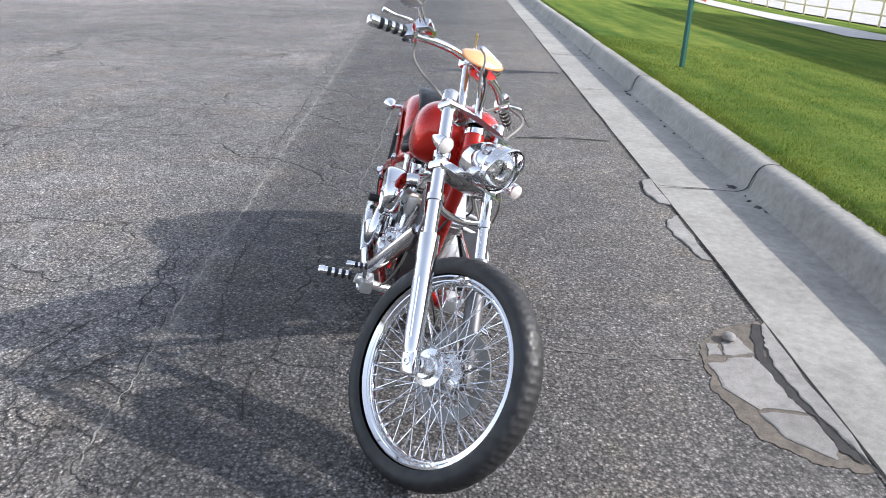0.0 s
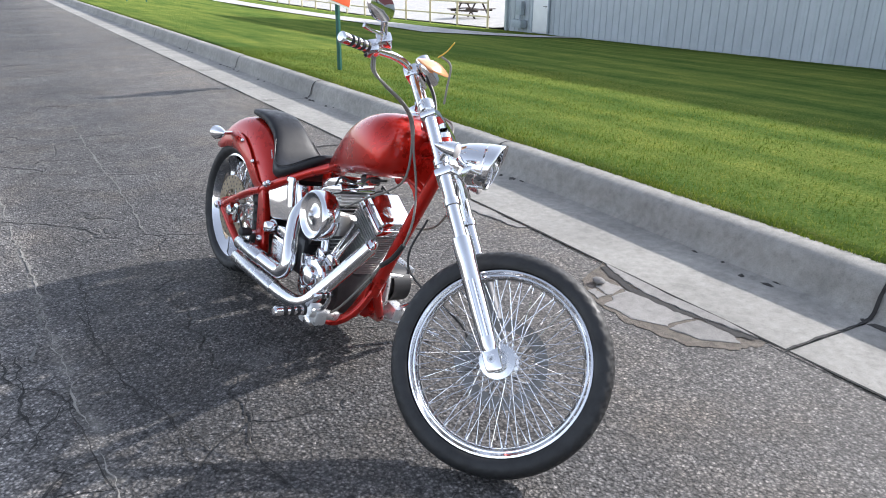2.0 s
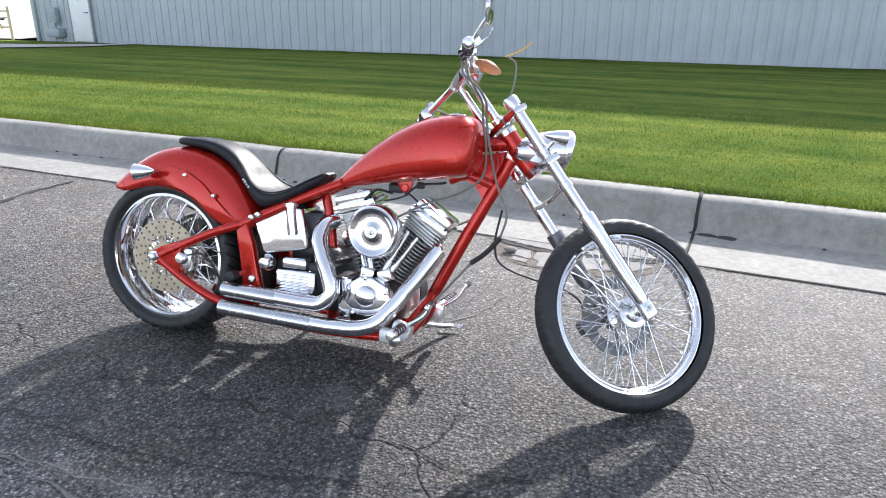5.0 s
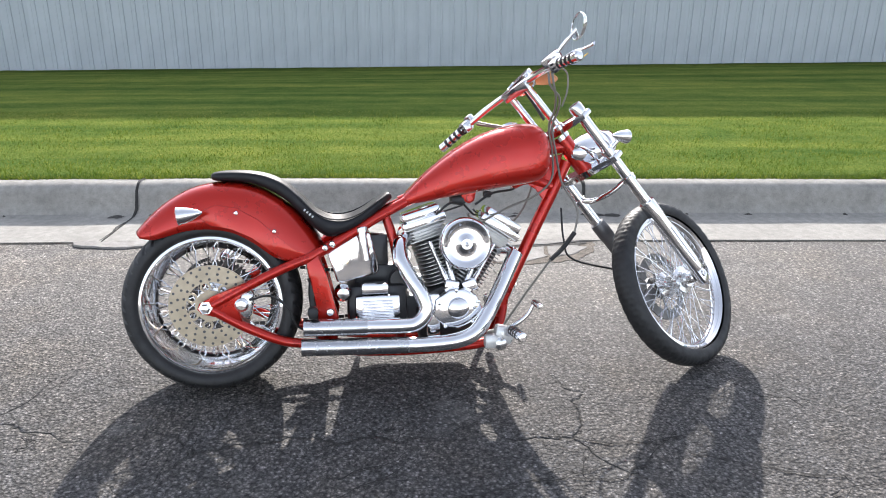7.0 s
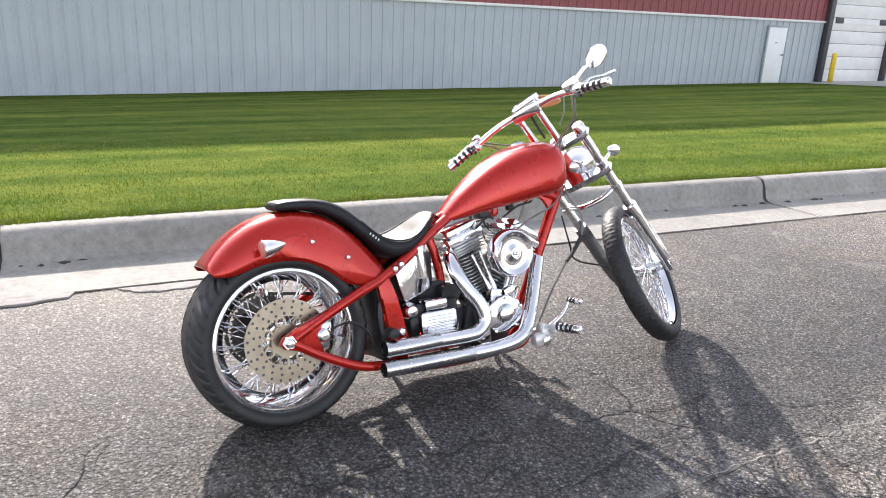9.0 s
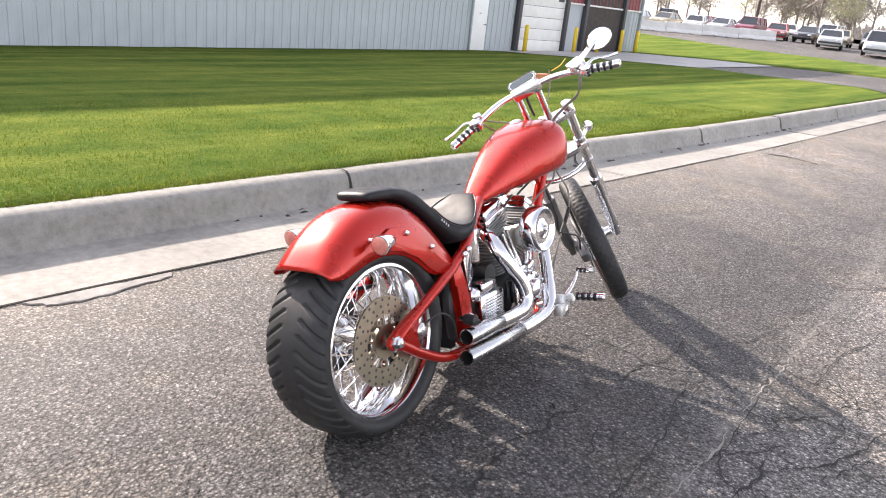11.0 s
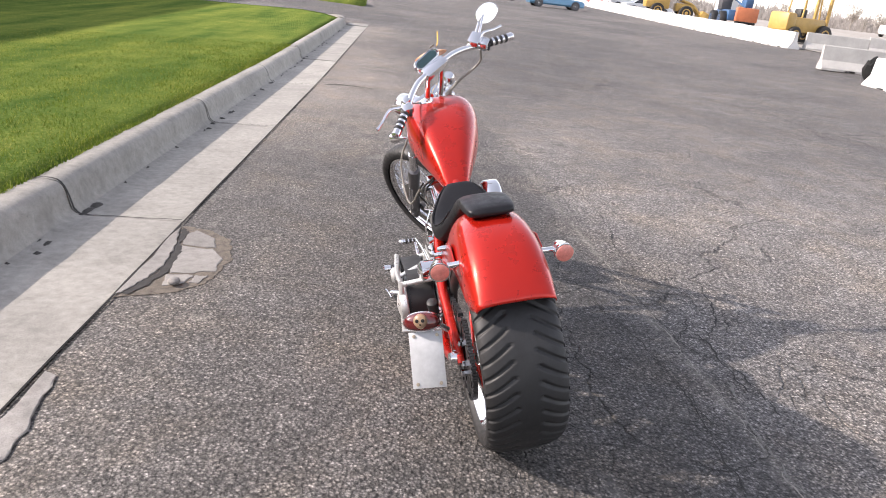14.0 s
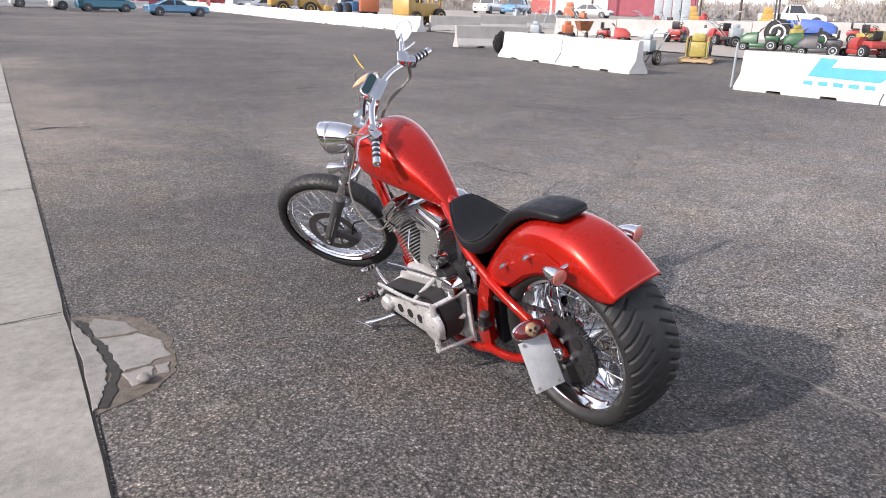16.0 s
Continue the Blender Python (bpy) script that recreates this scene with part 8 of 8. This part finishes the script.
shapes(tub, "handle_bar", PINE, ("t", [(0.5, 0.1, 0.35), (-1.1, 0.32, 0.65)], 0.025), ("t", [(0.5, -0.1, 0.35), (-1.1, -0.32, 0.65)], 0.025))
shapes(tub, "leg", TRIM, ("t", [(-0.3, 0.2, 0.5), (-0.35, 0.22, 0.0)], 0.02), ("t", [(-0.3, -0.2, 0.5), (-0.35, -0.22, 0.0)], 0.02))
road_wheel(tub, Matrix.Translation((0.65, 0, 0.2)), 0.2, 0.1)
# yellow engine on a pallet
pal = thing("pallet", "raw pine pallet carrying a yellow engine", "pallet", pose(-16.8, -10.5, level(-16.8, -10.5), 0, 0, 35))
for k in range(5):
    shapes(pal, "top_board", PINE, ("b", (1.2, 0.12, 0.02), pose(0, -0.44 + 0.22 * k, 0.13), 0.004))
for k in range(3):
    shapes(pal, "stringer", PINE, ("b", (0.06, 1.0, 0.09), pose(-0.54 + 0.54 * k, 0, 0.075), 0.004))
for k in range(3):
    shapes(pal, "bottom_board", PINE, ("b", (1.2, 0.1, 0.018), pose(0, -0.42 + 0.42 * k, 0.012), 0.003))
eng = thing("stationary_engine", "old yellow stationary engine strapped on a pallet", "engine", pose(-16.8, -10.5, level(-16.8, -10.5) + 0.14, 0, 0, 35))
shapes(eng, "engine_block", M_OLIVE, ("b", (0.7, 0.5, 0.45), pose(0, 0, 0.25), 0.06), ("b", (0.35, 0.4, 0.25), pose(0.05, 0, 0.6), 0.05))
shapes(eng, "fuel_tank", WHITE, ("b", (0.3, 0.25, 0.16), pose(0.05, 0.1, 0.78), 0.04))
shapes(eng, "exhaust", TRIM, ("t", [(-0.2, 0.1, 0.5), (-0.25, 0.1, 0.8), (-0.3, 0.1, 0.95)], 0.04))
shapes(eng, "frame_tube", M_OLIVE, ("t", [(-0.4, 0.3, 0.02), (-0.4, 0.3, 0.55), (0.4, 0.3, 0.55), (0.4, 0.3, 0.02)], 0.025), ("t", [(-0.4, -0.3, 0.02), (-0.4, -0.3, 0.55), (0.4, -0.3, 0.55), (0.4, -0.3, 0.02)], 0.025))
for s in (-1, 1):
    lm_ = Matrix.Translation((-0.1, s * 0.34, 0.28))
    bm = bmesh.new()
    lathe(bm, [(0.17, -0.03), (0.2, -0.03), (0.2, 0.03), (0.17, 0.03), (0.17, -0.03)], 24, lm_ @ Y_AXIS, cap=False)
    tube(bm, [(-0.28, s * 0.34, 0.28), (0.08, s * 0.34, 0.28)], 0.015, 6)
    tube(bm, [(-0.1, s * 0.34, 0.1), (-0.1, s * 0.34, 0.46)], 0.015, 6)
    part("flywheel", bm, TRIM, eng)
# dark tarp bundle between the barriers
bm = bmesh.new()
bmesh.ops.create_icosphere(bm, subdivisions=3, radius=1.0)
for v in bm.verts:
    v.co = Vector((v.co.x * 0.26, v.co.y * 0.24, max(-0.9, v.co.z) * 0.36 + 0.33)) * (1 + 0.25 * noise.noise(v.co * 2.5))
tarp = tagged(part("black_tarp", bm, SOOT_SHADE), "crumpled black tarp bundle between two barriers", "tarp")
tarp.location = (-13.7, -16.6, level(-13.7, -16.6))


def container(x, y, turn_, mat, word, length=6.0):
    t = thing("shipping_container", word + " ribbed steel container far across the lot", "container", pose(x, y, level(x, y), 0, 0, turn_), "row of containers")
    bm = bmesh.new()
    n = int(length / 0.25)
    rows = []
    for z in (0.15, 2.6):
        row = []
        for k in range(n):
            px = -length / 2 + length * k / n
            o = 1.22 if k % 2 else 1.18
            row.append((px, -o, z))
        for k in range(n):
            px = length / 2 - length * k / n
            o = 1.22 if k % 2 else 1.18
            row.append((px, o, z))
        rows.append(row)
    rings(bm, rows)
    part("box_wall", bm, mat, t, "", 20)
    for sx in (-1, 1):
        for sy in (-1, 1):
            shapes(t, "corner_post", mat, ("b", (0.15, 0.15, 2.7), pose(sx * length / 2, sy * 1.18, 1.35), 0.01))
    shapes(t, "door_bar", GREYBOX, *[("t", [(length / 2 + 0.04, q, 0.3), (length / 2 + 0.04, q, 2.5)], 0.02) for q in (-0.8, -0.3, 0.3, 0.8)])
    return t


C_RED, C_TEAL, C_MAR = surface("dull red steel", (0.36, 0.09, 0.08), 0.55, var=0.15, coarse=1.5), surface("pale teal steel", (0.2, 0.42, 0.42), 0.55, var=0.15, coarse=1.5), surface("maroon steel", (0.26, 0.06, 0.08), 0.55, var=0.15, coarse=1.5)
for x, y, mt, word, ln in ((-72.5, -87.5, C_RED, "dull red", 6), (-74.5, -82.6, WHITE, "white", 8), (-77.5, -79, C_TEAL, "pale teal", 5), (-79.5, -74, C_MAR, "maroon", 12)):
    container(x, y, 128, mt, word, ln)
rack = thing("sheet_rack", "stack of upright grey corrugated sheets in a dark frame", "sheet stack", pose(-38.5, -32.0, level(-38.5, -32), 0, 0, 130))
for k in range(4):
    shapes(rack, "upright_sheet", GREYBOX, ("b", (0.55, 0.08, 1.9), pose(-0.9 + 0.6 * k, 0, 1.0), 0.02))
shapes(rack, "rack_frame", TRIM, ("b", (2.6, 0.1, 0.1), pose(0, 0.1, 1.95), 0.01), ("b", (0.08, 0.1, 2.6), pose(0.6, 0.1, 1.3), 0.01), ("b", (2.6, 0.3, 0.1), pose(0, 0, 0.05), 0.01))
for x, y, mt, word in ((-58.0, -47.5, M_YEL, "yellow"), (-49.5, -56.0, M_ORA, "orange-red"), (-54, -36, M_YEL, "yellow")):
    t = thing("crawler_machine", word + " tracked machine far across the lot", "earth mover", pose(x, y, level(x, y), 0, 0, 40) @ Matrix.Scale(0.6, 4), "far machines")
    shapes(t, "body", mt, ("b", (2.6, 1.5, 1.0), pose(0, 0, 1.2), 0.12), ("b", (1.0, 1.2, 0.9), pose(-0.3, 0, 2.1), 0.08))
    shapes(t, "track", TRIM, ("b", (2.8, 0.4, 0.7), pose(0, 0.8, 0.4), 0.2))
    shapes(t, "track", TRIM, ("b", (2.8, 0.4, 0.7), pose(0, -0.8, 0.4), 0.2))
    shapes(t, "blade", mt, ("b", (0.15, 2.4, 0.8), pose(1.9, 0, 0.6), 0.04))
car("pickup", P_WHITE, "white", -48.5, -69.2, 215, "far vehicles")
car("pickup", P_BLUE, "blue", -50.5, -66.5, 215, "far vehicles")
car("pickup", P_WHITE, "white", -60.0, -38.0, 130, "far vehicles")
car("sedan", P_SILVER, "silver", -56, -60, 120, "far vehicles")
gantry = thing("white_gantry", "white steel portal frame far across the lot", "steel frame", pose(-53, -65.9, level(-53, -65.9), 0, 0, 125))
shapes(gantry, "portal", WHITE, ("b", (0.2, 0.2, 3.0), pose(-1.6, 0, 1.5), 0.01), ("b", (0.2, 0.2, 3.0), pose(1.6, 0, 1.5), 0.01), ("b", (3.4, 0.2, 0.25), pose(0, 0, 2.9), 0.01), ("b", (3.4, 0.2, 0.2), pose(0, 0, 1.8), 0.01))
boards = thing("billboard", "pale blank billboard far beyond the car park", "billboard", pose(-32, -130, level(-32, -130), 0, 0, 10))
shapes(boards, "board", WHITE, ("b", (7, 0.3, 3.2), pose(0, 0, 7.5), 0.02))
shapes(boards, "support", GREYBOX, ("b", (0.35, 0.35, 6.0), pose(-2, 0, 3.0), 0.02), ("b", (0.35, 0.35, 6.0), pose(2, 0, 3.0), 0.02))
for x, y, hgt in ((-71, -77, 11), (-84.5, -63, 11), (-110, -92, 13), (29.6, -79, 9), (-66, -30, 10)):
    pole = thing("utility_pole", "tall grey utility pole beyond the lot", "pole", pose(x, y, level(x, y)), "utility poles")
    shapes(pole, "mast", DARKWOOD, ("t", [(0, 0, -0.2), (0, 0, hgt)], 0.16))
    shapes(pole, "crossarm", DARKWOOD, ("b", (2.0, 0.12, 0.12), pose(0, 0, hgt - 0.7), 0.01))

# ---- the tree belt, still nearly bare in early spring ----
BARK = surface("grey bark", (0.24, 0.215, 0.19), 0.9, var=0.2, coarse=3, fine=40)


def twig_material(name, lo, hi):
    m = Nodes(name)
    isl = m.tree.nodes.new("ShaderNodeNewGeometry").outputs["Random Per Island"]
    col = m.ramp(isl, (0.0, lo), (1.0, hi))
    info = m.tree.nodes.new("ShaderNodeObjectInfo").outputs["Random"]
    col = m.mix(1.0, col, m.ramp(info, (0.0, 0.8), (1.0, 1.15)), "MULTIPLY")
    m.join(col, m.bsdf.inputs["Base Color"])
    m.bsdf.inputs["Roughness"].default_value = 0.9
    return m.mat


# crown colours are paled towards grey: distance haze put into the material
TWIG = twig_material("bare grey-brown twigs paled for haze", (0.26, 0.23, 0.2), (0.42, 0.38, 0.33))
BUD = twig_material("spring buds paled for haze", (0.3, 0.31, 0.16), (0.46, 0.45, 0.26))


def tree_meshes(seed, height, mat):
    r = random.Random(seed)
    bm = bmesh.new()
    tube(bm, [(0, 0, -0.3), (0.1, 0, height * 0.3), (r.uniform(-0.3, 0.3), r.uniform(-0.3, 0.3), height * 0.85)], [height * 0.022, height * 0.016, 0.03], 7)
    tips = []
    for k in range(11):
        a = r.uniform(0, 6.28)
        z = height * r.uniform(0.25, 0.7)
        ln = height * r.uniform(0.2, 0.36)
        b = Vector((0.1, 0, z))
        t = b + Vector((math.cos(a) * ln, math.sin(a) * ln, ln * r.uniform(0.5, 1.1)))
        tube(bm, [b, (b + t) / 2 + Vector((0, 0, -0.1)), t], [height * 0.009, height * 0.005, 0.02], 5)
        tips += [t, (b + t) / 2]
    tips.append(Vector((0, 0, height * 0.85)))
    trunk = bpy.data.meshes.new("trunk")
    bm.to_mesh(trunk)
    bm.free()
    trunk.materials.append(BARK)
    v, f = [], []
    for t in tips:
        for k in range(46):
            c = t + Vector((r.gauss(0, 1), r.gauss(0, 1), r.gauss(0, 0.8))) * height * 0.065
            d = Vector((r.gauss(0, 1), r.gauss(0, 1), r.gauss(0.5, 1))).normalized() * height * r.uniform(0.02, 0.05)
            s = d.orthogonal().normalized() * height * 0.006
            n = len(v)
            v += [c - d - s, c - d + s, c + d]
            f.append((n, n + 1, n + 2))
    crown = bpy.data.meshes.new("crown")
    crown.from_pydata([tuple(q) for q in v], [], f)
    crown.materials.append(mat)
    return trunk, crown


KINDS = [tree_meshes(11, 9.0, TWIG), tree_meshes(12, 7.5, TWIG), tree_meshes(13, 8.0, BUD), tree_meshes(14, 6.5, TWIG), tree_meshes(15, 10.0, TWIG)]
tr = random.Random(8)


def tree(x, y, k, s):
    t = thing("tree", "nearly bare spring tree in the distant belt" if k != 2 else "spring tree with pale green buds in the distant belt", "tree", pose(x, y, level(x, y) - 0.1, 0, 0, tr.uniform(0, 360)) @ Matrix.Scale(s, 4), "distant tree belt")
    for nm, me in zip(("trunk", "crown"), KINDS[k]):
        ob = new(nm, me)
        ob.parent = t


for k in range(70):
    tree(tr.uniform(-10, 90), tr.uniform(-132, -100) + 0.0, tr.choice([0, 1, 2, 3, 4, 0]), tr.uniform(0.8, 1.2))
for k in range(46):
    a = radians(tr.uniform(182, 262))
    d = tr.uniform(190, 260)
    tree(d * math.cos(a), d * math.sin(a), tr.choice([0, 1, 3, 4]), tr.uniform(0.7, 1.1))
FIELD = surface("dry tan field", (0.3, 0.26, 0.2), 0.95, var=0.2, coarse=0.05, fine=2)
v = [(-1400, -1400, 2.2), (1400, -1400, 2.2), (1400, -125, 0.0 + fall(-125) - 0.05), (-95, -125, fall(-125) + rise(-95) - 0.05), (-95, 60, rise(-95) - 0.3), (-1400, 60, 2.2)]
v = [(x, y, level(x, y) + 0.15) for x, y in ((-1400, -1400), (1400, -1400), (1400, -122), (-96, -122), (-96, 60), (-1400, 60))]
structure(raw("field", v, [(0, 1, 2, 3), (0, 3, 4, 5)], FIELD, angle=180), "dry tan grassland beyond the lot", "field")

# the woodland along the horizon, its colour greyed to paint in the distance haze
WOOD = twig_material("woodland greyed for haze", (0.2, 0.185, 0.175), (0.3, 0.28, 0.265))
wr = np.random.RandomState(21)
count = 42000
wa = np.radians(wr.uniform(168, 285, count))
wd_ = wr.uniform(240, 330, count)
top = np.array([5.0 + 2.6 * noise.noise(Vector((a * 26, 0, 1))) + 2.2 * noise.noise(Vector((a * 90, 0, 4))) for a in wa])
wz = np.clip(top, 1.2, 9) * wr.rand(count) ** 0.9 * 0.8
wx, wy = wd_ * np.cos(wa), wd_ * np.sin(wa)
base = np.array([level(x, y) for x, y in zip(wx, wy)])
tall = wr.uniform(0.8, 2.4, count)
lean = wr.normal(0, 0.35, (count, 2))
wide = wr.uniform(0.12, 0.4, count)
sx, sy = -np.sin(wa) * wide, np.cos(wa) * wide
tri_ = np.empty((count, 3, 3))
tri_[:, 0] = np.stack([wx - sx, wy - sy, base + wz], 1)
tri_[:, 1] = np.stack([wx + sx, wy + sy, base + wz], 1)
tri_[:, 2] = np.stack([wx + lean[:, 0], wy + lean[:, 1], base + wz + tall], 1)
me = bpy.data.meshes.new("woodland")
me.from_pydata(tri_.reshape(-1, 3).tolist(), [], np.arange(count * 3).reshape(-1, 3).tolist())
me.materials.append(WOOD)
tagged(new("woodland", me), "bare grey-brown woodland along the horizon, haze painted into its colour", "woodland", "", "stuff")

# pale gravelled ground behind the barriers
GRAVEL = surface("pale trodden gravel", (0.3, 0.275, 0.245), 0.95, var=0.2, coarse=0.4, fine=25, bump=0.2, depth=0.01)
gx_, gy_ = [-94, -90, -50, -34, -24, -19], [-120, -90, -75, -60, -45, -36, -30, -26, -22, -20.4, -19, -17.6, -16.4, -15.42, -15.2, -12, -8, -5, -2, 1, 4, 8, 30]
v = [(x, y, level(x, y) + 0.035) for y in gy_ for x in gx_]
n = len(gx_)
structure(raw("gravel_lot", v, [(j * n + i, j * n + i + 1, (j + 1) * n + i + 1, (j + 1) * n + i) for j in range(len(gy_) - 1) for i in range(n - 1)], GRAVEL, angle=180), "pale gravelled ground behind the concrete barriers", "gravel ground")
